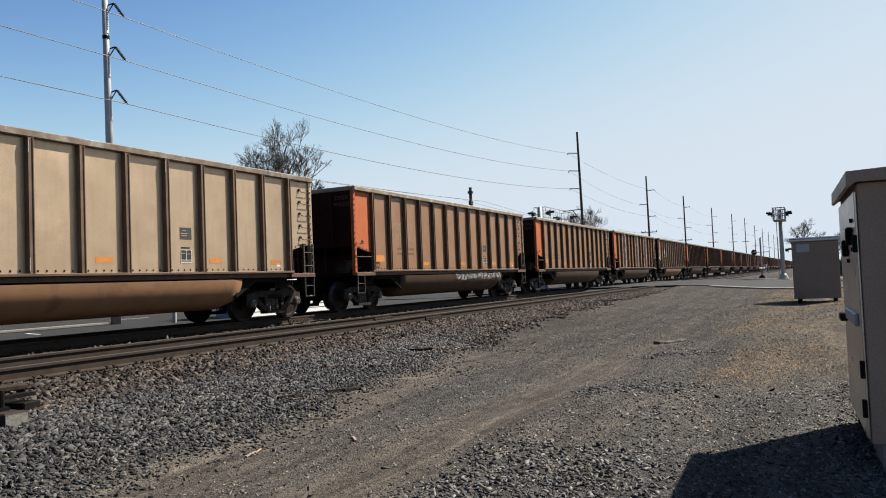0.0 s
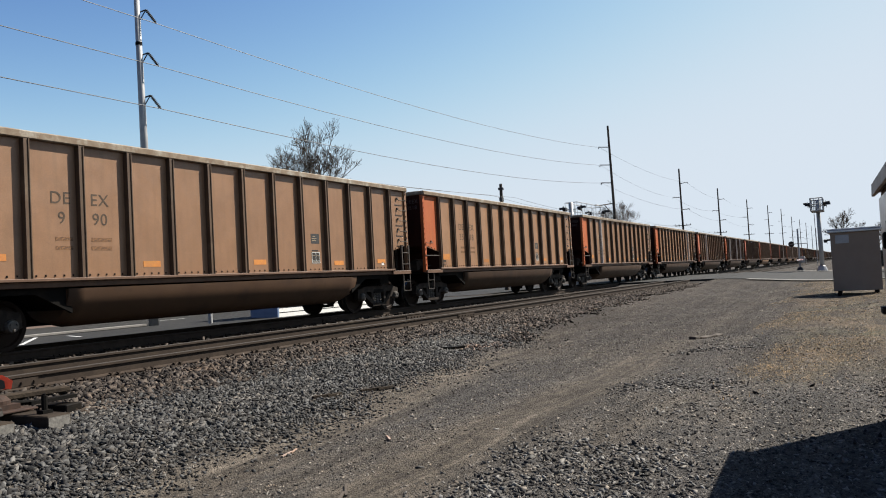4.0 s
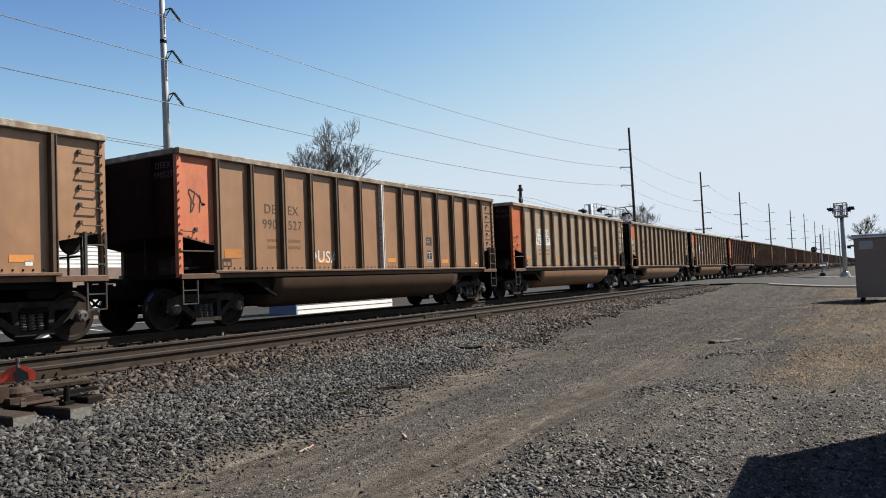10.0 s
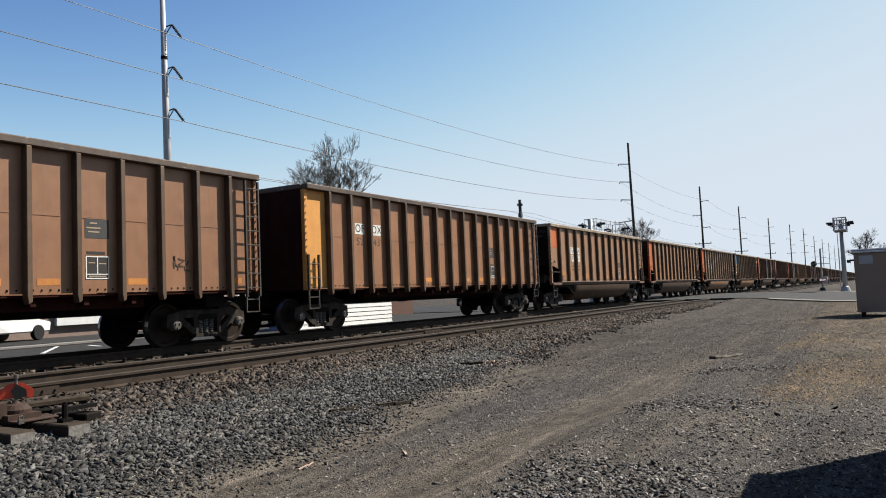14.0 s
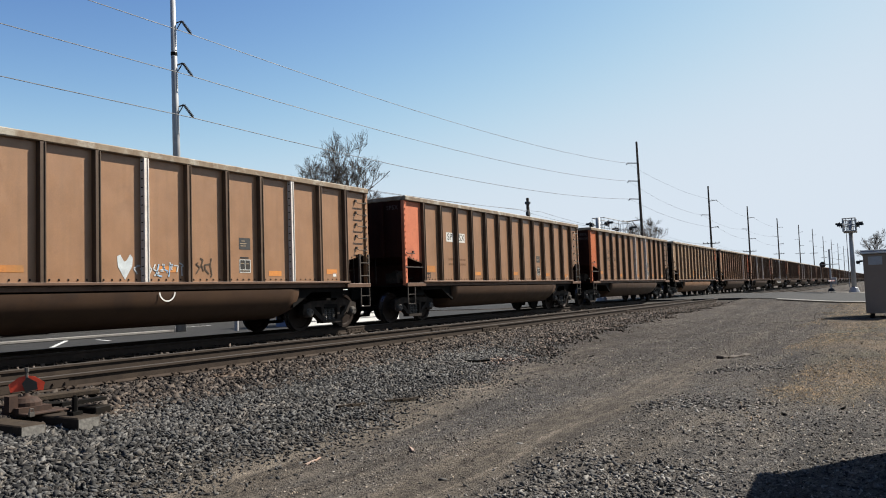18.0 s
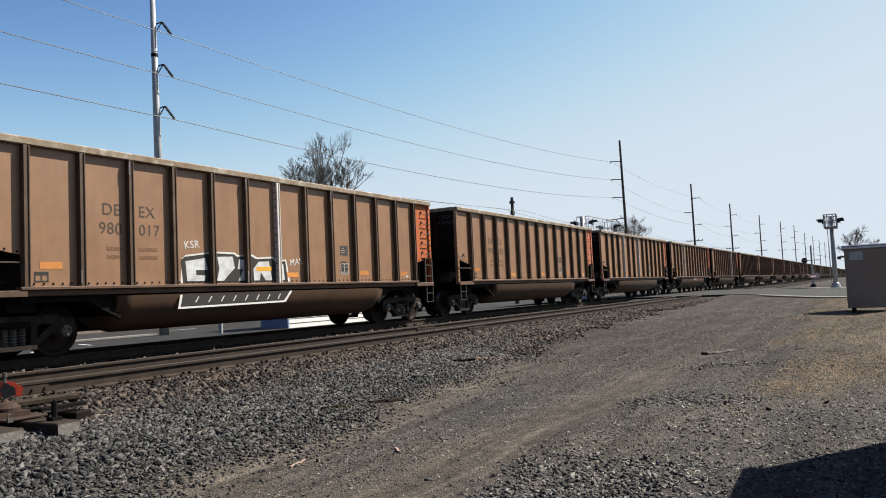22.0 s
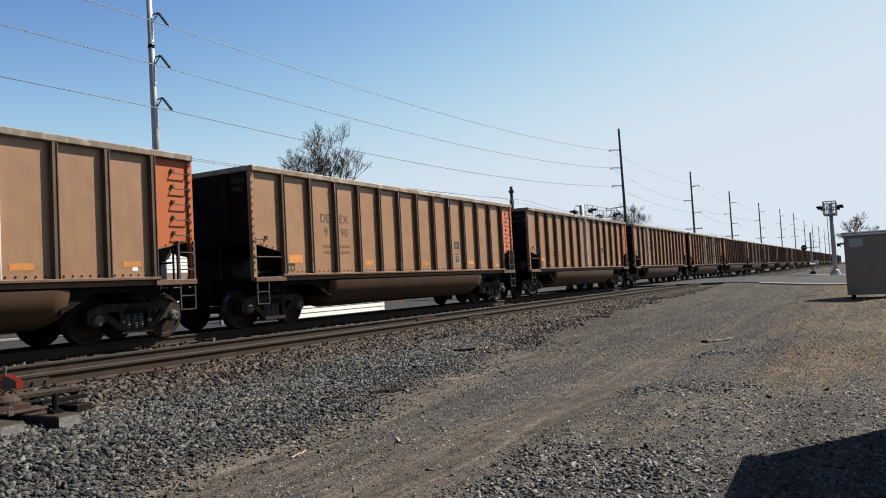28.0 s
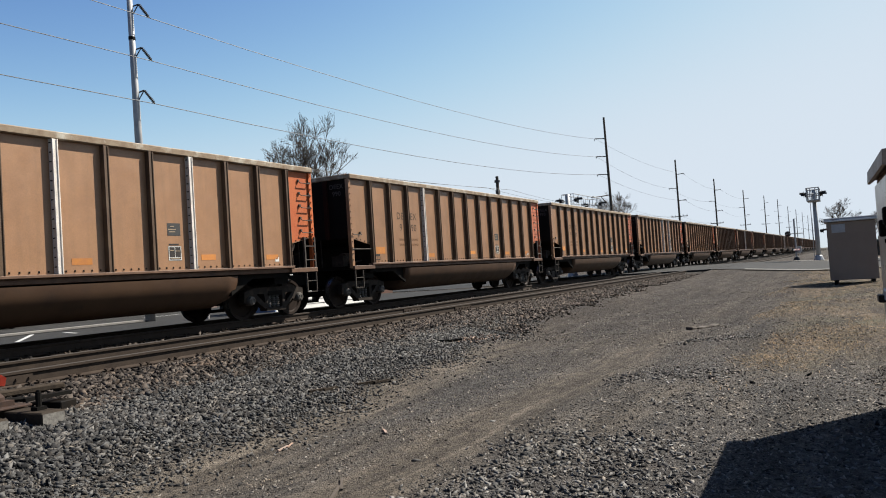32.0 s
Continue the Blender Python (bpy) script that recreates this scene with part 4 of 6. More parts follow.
def base_car(label, skin, rib, chord, tank, silver=(), end_mat=None):
    """Round-bellied coal gondola: side sheets between thirteen ribs, tubs below, raised end bays."""
    car = thing("coal_car", label, "freight car", "coal train")
    for turn in (0, 180):
        hang("side_sheet", made(("body", skin), lambda: car_body(skin)), car, pose(0, 0, 0, 0, 0, turn))
    hang("floor_sheet", made("hull_floor", hull_floor), car)
    for s in (-1, 1):
        hang("end_wall", made(("end_wall", s, painted := bool(end_mat and end_mat[0] == s)), lambda: end_wall(s, ENDWALL if painted else END_DARK)), car, label="rust-red end wall darkened for shade" if painted else "sooty end wall darkened for shade")
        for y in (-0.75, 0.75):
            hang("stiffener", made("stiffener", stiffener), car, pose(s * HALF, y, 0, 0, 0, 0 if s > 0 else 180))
    hang("top_chord", made(("chord", chord), lambda: car_chord(chord)), car)
    for k, x in enumerate(RIBS, 1):
        m = SILVER if k in silver else rib
        hang("rib", made(("rib", m), lambda: rib_mesh(m)), car, pose(x, 0, 0), "bright replacement rib" if k in silver else "")
    hang("far_side_ribs", made(("farribs", rib), lambda: far_ribs(rib, RIBS)), car)
    for turn in (0, 180):
        hang("side_sill", made("sill", lambda: sill_mesh(SILL_M)), car, pose(0, 0, 0, 0, 0, turn))
        hang("belly_tub", made(("belly", tank), lambda: belly_mesh(tank)), car, pose(0, 0, 0, 0, 0, turn))
        hang("coupler", made("coupler", coupler_mesh), car, pose(0, 0, 0, 0, 0, turn))
    for s in (-1, 1):
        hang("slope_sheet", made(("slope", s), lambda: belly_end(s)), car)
        hang("end_post", made(("post", end_mat if end_mat and s == end_mat[0] else skin), lambda: end_post(end_mat[1] if end_mat and s == end_mat[0] else skin)), car, pose(s * (HALF - 0.05), 0, 0))
    hang("centre_sill", made("centre_sill", centre_sill), car)
    row = [(x + 0.17 + 0.175 * k, SILL1 + 0.05) for x in [-HALF + 1.0375 * j for j in range(1, 13)] for k in range(5)]
    row += [(s * (CUT_X + 0.12 + 0.21 * k), CUT_IN + 0.07 + 0.0402 * k) for s in (-1, 1) for k in range(5)]
    tagged(hang("bolting", made("rivets", lambda: rivets(row)), car), kind="stuff")
    hang("brake_gear", made("brake", brake_gear), car)
    hang("hand_brake", made("handbrake", handbrake), car)
    for x in (-6.13, 6.13):
        build_truck(car, x)
    fittings(car, left_grabs=1 if skin is BROWN else 2)
    return car


RIBS_B = [-HALF + 0.907 * k for k in range(1, 16)]


def rib_tapered():
    bm = bmesh.new()
    prism_into(bm, [(-0.05, 1.12), (-0.02, 0.98), (0.05, 1.02), (0.05, CH0), (-0.05, CH0)], -OUT - .045, -SHEET)
    return to_mesh("rib", bevelled(bm, 0.01), RIB)


def flat_chord():
    bm = bmesh.new()
    for s in (-1, 1):
        y0, y1 = sorted((s * (SHEET - .06), s * (OUT + .04)))
        box_into(bm, -HALF, y0, CH0, HALF, y1, TOP)
        x0, x1 = sorted((s * (HALF - .06), s * (HALF + .03)))
        box_into(bm, x0, -SHEET + .06, CH0 + .01, x1, SHEET - .06, TOP)
    return to_mesh("top_chord", bevelled(bm, 0.018), CHORD_D)


def flat_car(label, text):
    """The straight-bottomed gondola: closer ribs that hook under the floor, tall ladder, no tubs."""
    car = thing("coal_car", label, "freight car", "coal train")

    def shell():
        bm = bmesh.new()
        prism_into(bm, [(-HALF + .02, 1.16), (HALF - .02, 1.16), (HALF - .02, CH0 + .03), (-HALF + .02, CH0 + .03)], -SHEET, -SHEET + .02)
        return to_mesh("side_sheet", bm, BROWN_D)

    def slab(name, *r):
        bm = bmesh.new()
        box_into(bm, *r)
        return to_mesh(name, bm, ENDWALL)

    def tall_ladder():
        bm = bmesh.new()
        for x in (-0.2, 0.2):
            box_into(bm, x - 0.02, -0.03, 0, x + 0.02, 0.03, 2.62)
        for k in range(8):
            rod_into(bm, (-0.2, -0.02, 0.2 + 0.32 * k), (0.2, -0.02, 0.2 + 0.32 * k), 0.014, 6)
        return to_mesh("ladder", bm, IRON)

    for turn in (0, 180):
        hang("side_sheet", made("bodyB", shell), car, pose(0, 0, 0, 0, 0, turn))
    w = SHEET - .02
    for t in (-1, 1):
        x0, x1 = sorted((t * (HALF - .05), t * HALF))
        hang("end_wall", made(("endwallB", t), lambda: slab("end_wall", x0, -w, 1.1, x1, w, CH0 + .02)), car)
    hang("floor_sheet", made("floorB", lambda: slab("floor_sheet", -HALF + .06, -w, 1.1, HALF - .06, w, 1.14)), car)
    hang("underframe", made("underB", lambda: slab("underframe", -4.4, -1.2, 0.86, 4.4, 1.2, 1.097)), car)
    for x in np.arange(-4.0, 4.1, 1.0):
        hang("cross_bearer", made("bearerB", lambda: slab("cross_bearer", -.05, -1.42, 0.94, .05, -1.2, 1.096)), car, pose(float(x), 0, 0))
    hang("top_chord", made("flat_chord", flat_chord), car)
    row = [(x + 0.14 + 0.156 * k, 1.22) for x in RIBS_B[:-1] for k in range(5)]
    tagged(hang("bolting", made("rivetsB", lambda: rivets(row)), car), kind="stuff")
    for a, b in zip(RIBS_B, RIBS_B[1:]):
        hang("weld_seam", made("seamB", lambda: plate_mesh(0.8, 0.016, BROWN_D, "weld_seam")), car, pose((a + b) / 2, -SHEET - .003, 2.52))
    for x in RIBS_B:
        hang("rib", made("ribB", rib_tapered), car, pose(x, 0, 0))
    hang("far_side_ribs", made("farribsB", lambda: far_ribs(RIB, RIBS_B, 1.05)), car)
    for turn in (0, 180):
        hang("coupler", made("coupler", coupler_mesh), car, pose(0, 0, 0, 0, 0, turn))
    for s in (-1, 1):
        m = YELLOW if s < 0 else BROWN_D
        hang("end_post", made(("post", m), lambda: end_post(m)), car, pose(s * (HALF - 0.05), 0, 0))
    hang("centre_sill", made("centre_sill", centre_sill), car)
    for x in (-6.13, 6.13):
        build_truck(car, x)

    def full_end():
        bm = bmesh.new()
        prism_into(bm, [(-HALF + .07, 1.2), (-HALF + .84, 1.2), (-HALF + .84, CH0 - .01), (-HALF + .07, CH0 - .01)], -SHEET - .004, -SHEET)
        return to_mesh("end_panel", bm, YELLOW)

    hang("end_panel", made("endB", full_end), car, label="faded yellow-orange end panel")
    hang("ladder", made("ladderB", tall_ladder), car, pose(HALF - 0.28, -OUT - .03, 1.0))
    hang("ladder", made("ladder", ladder_mesh), car, pose(-HALF + 0.25, -OUT + .03, 1.15))
    for x in (HALF - 0.24, -HALF + 0.24):
        hang("step", made("step", step_mesh), car, pose(x, -OUT + .05, 1.15))
    for x in (-1.3, 1.2, RIBS_B[9] + .42, RIBS_B[11] + .4, RIBS_B[14] + .2):
        hang("reflector", made("sticker", lambda: plate_mesh(0.42, 0.12, STICKER, "reflector")), car, pose(x, -SHEET, 1.36))
    stencil(car, RIBS_B[10] + 0.45, 1.62, size=1.45)
    letters(car, ("OFOX", ""), "boxed", RIBS_B[2], 2.78)
    letters(car, ("", text), "dark", RIBS_B[2], 2.78)
    return car


def letters(car, text, style, x, z):
    """Owner's mark above, number below, in halves on both sides of a rib; boxed: black on white patches."""
    for k, word in enumerate(text):
        if not word:
            continue
        zz, cut = z - 0.36 * k, len(word) // 2
        for half, dx in ((word[:cut], -0.34 - 0.02 * cut), (word[cut:], 0.30 + 0.06 * len(word[cut:]))):
            if style == "boxed":
                w = 0.185 * len(half) + 0.07
                hang("letter_patch", made(("patch", len(half)), lambda: plate_mesh(w, 0.3, WHITE_P, "letter_patch")), car, pose(x + dx, -SHEET, zz))
                mat, y = BLACK_P, -SHEET - 0.0065
            else:
                mat, y = {"pale": PALE_P, "dark": DARK_P, "white": WHITE_P, "black": BLACK_P}[style], -SHEET - 0.003
            hang("lettering", made(("word", half, style), lambda: words(half, 0.22, mat)), car, pose(x + dx, y, zz))


def decals(car, rnd, tan, plain=False):
    """Reflectors, data stencil and small placards along the foot of the side."""
    st = made("sticker", lambda: plate_mesh(0.42, 0.12, STICKER, "reflector"))
    big = made("sticker2", lambda: plate_mesh(0.5, 0.2, STICKER, "reflector"))
    hang("reflector", big if not tan and rnd.random() < 0.6 else st, car, pose(RIBS[0] + 0.48, -SHEET, 1.62))
    for k in (3, 6, 9, 11):
        hang("reflector", st, car, pose(RIBS[k] + 0.50 + rnd.uniform(-.06, .06), -SHEET, 1.46 + rnd.uniform(-.02, .06)))
    stencil(car, RIBS[8] + 0.58, 1.60, plain=plain)
    hang("placard", made("placard", lambda: lattice("placard", (-.13, -.105, -.01, .01, .105, .13), (-.09, -.065, .03, .06, .09), {(1, 1), (3, 1)}, BLACK_P)), car, pose(RIBS[0] + 0.3, -SHEET, 1.42))
    hang("tag", made("tag", lambda: plate_mesh(0.13, 0.1, WHITE_P, "tag")), car, pose(RIBS[11] + 0.62, -SHEET, 1.42))
    for k, (dx, w) in enumerate(((-.32, .34), (.44, .44))):
        for dz in (0, .16):
            hang("small_print", made(("print", tan, k), lambda: plate_mesh(w, 0.07, PRINT_T if tan else PRINT_B, "small_print")), car, pose(RIBS[2] + dx, -SHEET + .001, 1.95 - dz))


def emblem():
    bm = bmesh.new()
    n = 24
    ring = [[bm.verts.new((r * math.cos(6.2832 * k / n), -0.004, r * math.sin(6.2832 * k / n))) for k in range(n)] for r in (0.26, 0.32)]
    for k in range(n):
        w = (k + 1) % n
        bm.faces.new((ring[0][k], ring[0][w], ring[1][w], ring[1][k]))
    box_into(bm, -.04, -.004, -.25, .04, 0, .25)
    box_into(bm, -.25, -.003, -.04, .25, 0, .04)
    return to_mesh("emblem", bm, DARK_P)


O, R, S, Y = "orange", "red", "square", "blue"
# number: skin, painted end (left -, right +), kind of paint, lettering, style, bright ribs, scribbles (x, z, w, h)
CARS = {
    1: ("tan", -1, S, ("FURX", "961"), "boxed", (), ()), 2: ("brown", -1, O, ("DEEX", "990005"), "pale", (), ((2, 0.75, 4.5, 0.3),)),
    3: ("brown", -1, O, ("DEEX", "3858"), "pale", (), ()), 4: ("brown", -1, O, ("DEEX", "990"), "dark", (3, 7, 10), ()),
    5: ("tan", -1, S, ("FURX", "961972"), "boxed", (), ()), 6: ("brown", -1, O, ("DEEX", "990"), "dark", (), ()),
    7: ("brown", -1, O, ("DEEX", "990"), "dark", (), ()), 8: ("brown", -1, O, ("DEEX", "3518"), "dark", (), ()),
    9: ("brown", -1, O, ("DEEX", "990"), "pale", (3,), ()), 10: ("brown", -1, O, ("DETX", "3512"), "dark", (11,), ()),
    11: ("brown", -1, R, ("DEEX", "990727"), "pale", (4,), ()), 12: ("brown", -1, O, ("DEEX", "990108"), "boxed", (3, 8, 11), ()),
    13: ("brown", -1, R, ("DEEX", "990268"), "white", (), ()), 14: ("tan", -1, O, ("FURX", "962"), "boxed", (), ()),
    15: ("brown", -1, R, ("DEEX", "990127"), "pale", (), ((-1.7, 1.6, 0.5, 0.35),)), 16: ("brown", -1, R, ("DEEX", "990527"), "dark", (7,), ()),
    17: ("tan", -1, O, ("FURX", "962079"), "boxed", (), ((0.2, 1.62, 2.8, 0.55),)), 18: ("tan", -1, S, ("DEEX", "7052"), "dark", (), ()),
    19: ("tan", -1, S, ("FURX", "962129"), "boxed", (), ()), 20: ("brown", -1, R, ("DEEX", "990053"), "dark", (), ()),
    23: ("brown", -1, S, ("FURX", "961"), "boxed", (), ()), 24: ("brown", -1, O, ("DEEX", "990"), "dark", (), ()),
    25: ("tan", -1, O, ("FURX", "961974"), "boxed", (), ((3.6, 1.6, 0.5, 0.45),)), 26: ("tan", -1, Y, ("OFOX", "300586"), "boxed", (), ()),
    27: ("brown", -1, R, ("DEEX", "990"), "dark", (7, 11), ((0.4, 1.5, 1.2, 0.3),)), 28: ("brown", -1, R, ("SPSX", ""), "boxed", (), ()),
    29: ("brown", -1, O, ("DEEX", "990650"), "dark", (7, 9), ()), 30: ("tan", 1, S, ("DEEX", "7"), "dark", (), ()),
    31: ("brown", 1, O, ("DEEX", "990818"), "dark", (11,), ()), 32: ("brown", 1, R, ("DEEX", "990"), "pale", (4, 8), ()),
    33: ("brown", 1, O, ("DEEX", "980017"), "dark", (7,), ()), 34: ("brown", 1, R, ("DEEX", "990969"), "dark", (), ()),
    35: ("brown", 1, R, ("DEEX", "990521"), "pale", (4, 7), ()), 36: ("brown", 1, O, ("DEEX", "990136"), "pale", (4,), ((4.2, 1.5, 2.4, 0.4),)),
    37: ("brown", 1, R, ("DEEX", "3742"), "dark", (10,), ()), 38: ("brown", 1, R, ("DEEX", "990469"), "dark", (), ()),
    41: ("brown", 1, O, ("DETX", "3712"), "dark", (10,), ()), 42: ("brown", 1, R, ("DEEX", "990"), "dark", (), ()),
    43: ("brown", 1, R, ("DEEX", "990124"), "pale", (7,), ()), 44: ("brown", 1, R, ("DEEX", "990880"), "dark", (3,), ()),
    45: ("brown", 1, R, ("DEEX", "990"), "dark", (6, 10), ()), 46: ("brown", 1, R, ("DEEX", "990736"), "pale", (), ()),
    47: ("brown", 1, O, ("DEEX", "990"), "dark", (4, 7, 10), ()),
}
FLAT = (21, 22)
# spray-painted marks: number: (what, x, z, width, height, paint)
BLUE_S = material("pale_blue_spray_paint", (0.35, 0.5, 0.66), (0.2, 0.3, 0.42), rough=0.6, scale=9.0, bump=0.0, k=0.8)
FILL_S = material("silver_grey_spray_paint", (0.42, 0.43, 0.42), (0.27, 0.26, 0.24), rough=0.5, scale=5.0, bump=0.0, k=1.25)
SPOT = material("bright_yellow_reflector", (0.72, 0.36, 0.03), (0.62, 0.29, 0.03), rough=0.5, scale=9.0, bump=0.0, k=0.85)
RUST_S = material("rust_red_spray_paint", (0.42, 0.12, 0.06), (0.3, 0.08, 0.04), rough=0.6, scale=9.0, bump=0.0, k=0.6)
TAGS = {
    16: (("DUSA", RIBS[3] + 0.5, 1.56, 1.0, 0.3, WHITE_P), ("", -HALF + 0.52, 2.75, 0.5, 0.62, BLACK_P)),
    27: (("", RIBS[6] + 0.5, 1.52, 0.4, 0.34, BLUE_S), ("", RIBS[7] + 0.5, 1.56, 0.5, 0.42, DARK_P), ("", RIBS[3] - 0.5, 1.72, 0.6, 0.2, WHITE_P)),
    36: (("", RIBS[7] + .4, 0.98, 3.6, 0.24, RUST_S), ("", RIBS[6] + .6, 1.02, 1.2, 0.2, CYAN_P), ("", RIBS[7] + .55, 1.62, 0.3, 0.5, CYAN_P)),
    45: (("", RIBS[1] + 0.5, 1.62, 0.7, 0.3, BLUE_S),),
    15: (("", RIBS[3] + 0.5, 1.55, 0.3, 0.3, CYAN_P),),
    21: (("", RIBS[10] + 0.9, 1.72, 0.5, 0.34, DARK_P),),
}


def shape(name, car, pts, mat, y, x=0.0, z=0.0, tall=1.0):
    """A flat sprayed shape on the side of a car."""
    bm = bmesh.new()
    prism_into(bm, [(px, pz * tall) for px, pz in pts], -0.0015, 0)
    hang(name, to_mesh(name, bm, mat), car, pose(x, y, z))


def mural(car):
    """Sprayed block letters: white outline, black ground, pale fills, and their shadow on the tub below."""
    x0, z0 = RIBS[3] + 0.2, SILL1 + 0.03
    top = [(0, .62), (.1, .72), (.75, .82), (.85, .74), (1.0, .84), (1.5, .83), (1.6, .76), (2.05, .79), (2.2, .70), (2.75, .74), (2.85, .62), (3.2, .66), (3.3, .0)]
    shape("spray_outline", car, [(-.02, 0), (3.36, 0)] + [(x + .03, z + .05) for x, z in top[::-1][1:]], WHITE_P, -SHEET - .0015, x0, z0, .76)
    shape("spray_ground", car, [(.05, 0), (3.28, 0)] + [(min(x, 3.2), z) for x, z in top[::-1][1:]], BLACK_P, -SHEET - .003, x0, z0, .76)
    blocks = ([(.16, .05), (.62, .05), (.68, .2), (.4, .22), (.4, .36), (.72, .36), (.66, .70), (.12, .60)],
              [(.98, .05), (1.18, .05), (1.3, .2), (1.52, .42), (1.46, .76), (1.0, .74), (1.06, .42)],
              [(1.62, .05), (1.95, .05), (1.98, .66), (1.66, .68), (1.6, .4), (1.78, .38)],
              [(2.12, .05), (2.3, .05), (2.34, .3), (2.5, .05), (2.72, .05), (2.62, .64), (2.28, .62), (2.1, .4)],
              [(2.86, .05), (3.16, .05), (3.12, .56), (2.92, .54)])
    for pts in blocks:
        shape("spray_fill", car, pts, FILL_S, -SHEET - .0045, x0, z0, .76)
    shape("spray_spot", car, [(2.2, .34), (2.7, .34), (2.7, .48), (2.2, .46)], SPOT, -SHEET - .006, x0, z0, .76)
    shape("spray_outline", car, [(-.15, -.24), (3.1, -.20), (3.35, .06), (3.28, .07), (3.05, -.16), (-.08, -.20), (-.02, .05), (-.08, .05)], WHITE_P, -1.562, x0, 0.99)
    shape("spray_ground", car, [(-.06, -.19), (3.04, -.15), (3.26, .06), (0, .05)], BLACK_P, -1.56, x0, 0.99)
    for k in range(8):
        shape("spray_tick", car, [(.3 + .36 * k, -.12), (.33 + .36 * k, -.12), (.42 + .36 * k, .0), (.39 + .36 * k, .0)], WHITE_P, -1.562, x0, 0.99)
    for word, x, z in (("KSR", .3, .8), ("MAS.", 3.62, .48)):
        hang("spray_lettering", words(word, 0.16, WHITE_P), car, pose(x0 + x, -SHEET - 0.004, z0 + z, 0, -6))


def heart_and_smile(car):
    shape("spray_heart", car, [(0, -.2), (.16, .06), (.17, .22), (.11, .28), (.03, .16), (-.02, .14), (-.1, .27), (-.17, .24), (-.15, .04)], CYAN_P, -SHEET - .003, RIBS[6] - 0.42, 1.5)
    arc = [(0.2 * math.cos(a), 0.2 * math.sin(a)) for a in np.linspace(math.pi * 1.02, math.pi * 1.98, 12)]
    shape("spray_smile", car, arc + [(x * 0.86, z * 0.86) for x, z in arc[::-1]], WHITE_P, -1.556, RIBS[6] + .5, 1.06)


def spray(n, car):
    if n == 33:
        mural(car)
    if n == 27:
        heart_and_smile(car)
    for k, (word, x, z, w, h, mat) in enumerate(TAGS.get(n, ())):
        if word:
            hang("spray_lettering", words(word, h, mat), car, pose(x, -SHEET - 0.004, z, 0, 3))
        else:
            tagged(hang("spray_scribble", scrawl(n * 11 + k, w, h, max(3, int(w * 9)), mat, 0.03), car, pose(x, -SHEET - 0.006 if z > 1.2 else -1.562, z)), kind="stuff")


TRAIN = []


def build_train():
    for n in range(-1, 67):
        rnd = random.Random(1000 + n)
        if n in FLAT:
            TRAIN.append((n, flat_car("dark brown straight-bottomed coal car with a yellow-orange end", {21: "58", 22: "5243"}[n])))
            spray(n, TRAIN[-1][1])
            continue
        skin, side, paint, text, style, silver, marks = CARS.get(n) or (
            "brown", 1 if n > 30 else -1, rnd.choice((O, R)), ("DEEX", "990"), "dark", tuple(rnd.sample(range(2, 12), rnd.choice((0, 0, 1, 2)))), ())
        tan = skin == "tan"
        paint_mat = {O: ORANGE, R: RED_ORANGE, S: ORANGE, Y: BLUE}[paint]
        what = {O: "orange end panel", R: "red-orange end panel", S: "orange square on its end", Y: "blue square on its end"}[paint]
        label = ("dull tan aluminium" if tan else "weathered brown steel") + " coal car with " + what
        if silver:
            label = label.replace("coal car", "coal car with bright ribs,").replace("ribs, with", "ribs and")
        elif marks:
            label = label.replace("coal car", "spray-painted coal car")
        full = paint in (O, R)
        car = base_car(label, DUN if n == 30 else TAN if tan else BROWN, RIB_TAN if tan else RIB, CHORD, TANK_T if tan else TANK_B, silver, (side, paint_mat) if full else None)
        hang("end_panel", made(("panel", side, paint_mat, full), lambda: end_panel(side, paint_mat, not full)), car, label=what.replace(" on its end", " panel"))
        letters(car, text, style, RIBS[2], 2.68)
        for k, word in enumerate(text):
            if word:
                hang("end_lettering", made(("endword", word), lambda: words(word, 0.13, FAINT_P)), car, pose(-HALF - 0.004, -1.12, 3.46 - 0.2 * k, 0, 0, -90))
        if n == 30:
            bar = made("yellow_bar", lambda: plate_mesh(0.1, 0.5, STICKER, "reflector"))
            for x in (RIBS[2] + .12, RIBS[5] - .25, RIBS[8] + .12, RIBS[12] - .25):
                hang("reflector", bar, car, pose(x, -SHEET - .001, SILL1 + .4))
            hang("emblem", made("emblem", emblem), car, pose(RIBS[10] + .52, -SHEET, 2.92), "worn round emblem")
        decals(car, rnd, tan, n > 48)
        spray(n, car)
        if n in (1, 6, 13, 17, 20, 33, 42, 43):
            tape = made("tape", lambda: plate_mesh(0.1, 0.24, TAPE, "reflective_tape"))
            for k, z in ((3, CH0 - .16), (6, CH0 - .16), (6, SILL1 + .16), (9, CH0 - .16), (2, SILL1 + .16)):
                hang("reflective_tape", tape, car, pose(RIBS[k - 1] - 0.051, -SHEET - 0.07, z, 0, 0, -90))
        for k, (x, z, w, h) in enumerate(marks):
            low = z < 1.0
            tagged(hang("spray_scribble", scrawl(n * 7 + k, w, h, max(4, int(w * 7)), CYAN_P, 0.026), car, pose(x, -1.55 if low else -SHEET - .006, z if not low else 0.98)), kind="stuff")
        TRAIN.append((n, car))


build_train()

# distance run by the train, metres at seconds
RUN = [(0, -1.18), (2, 46.27), (4, 93.42), (6, 140.35), (8, 187.12), (10, 233.79), (12, 280.38), (14, 326.93), (16, 373.45), (18, 419.95),
       (20, 466.42), (22, 512.88), (24, 559.31), (26, 605.70), (28, 652.06), (30, 698.39), (32, 744.69)]


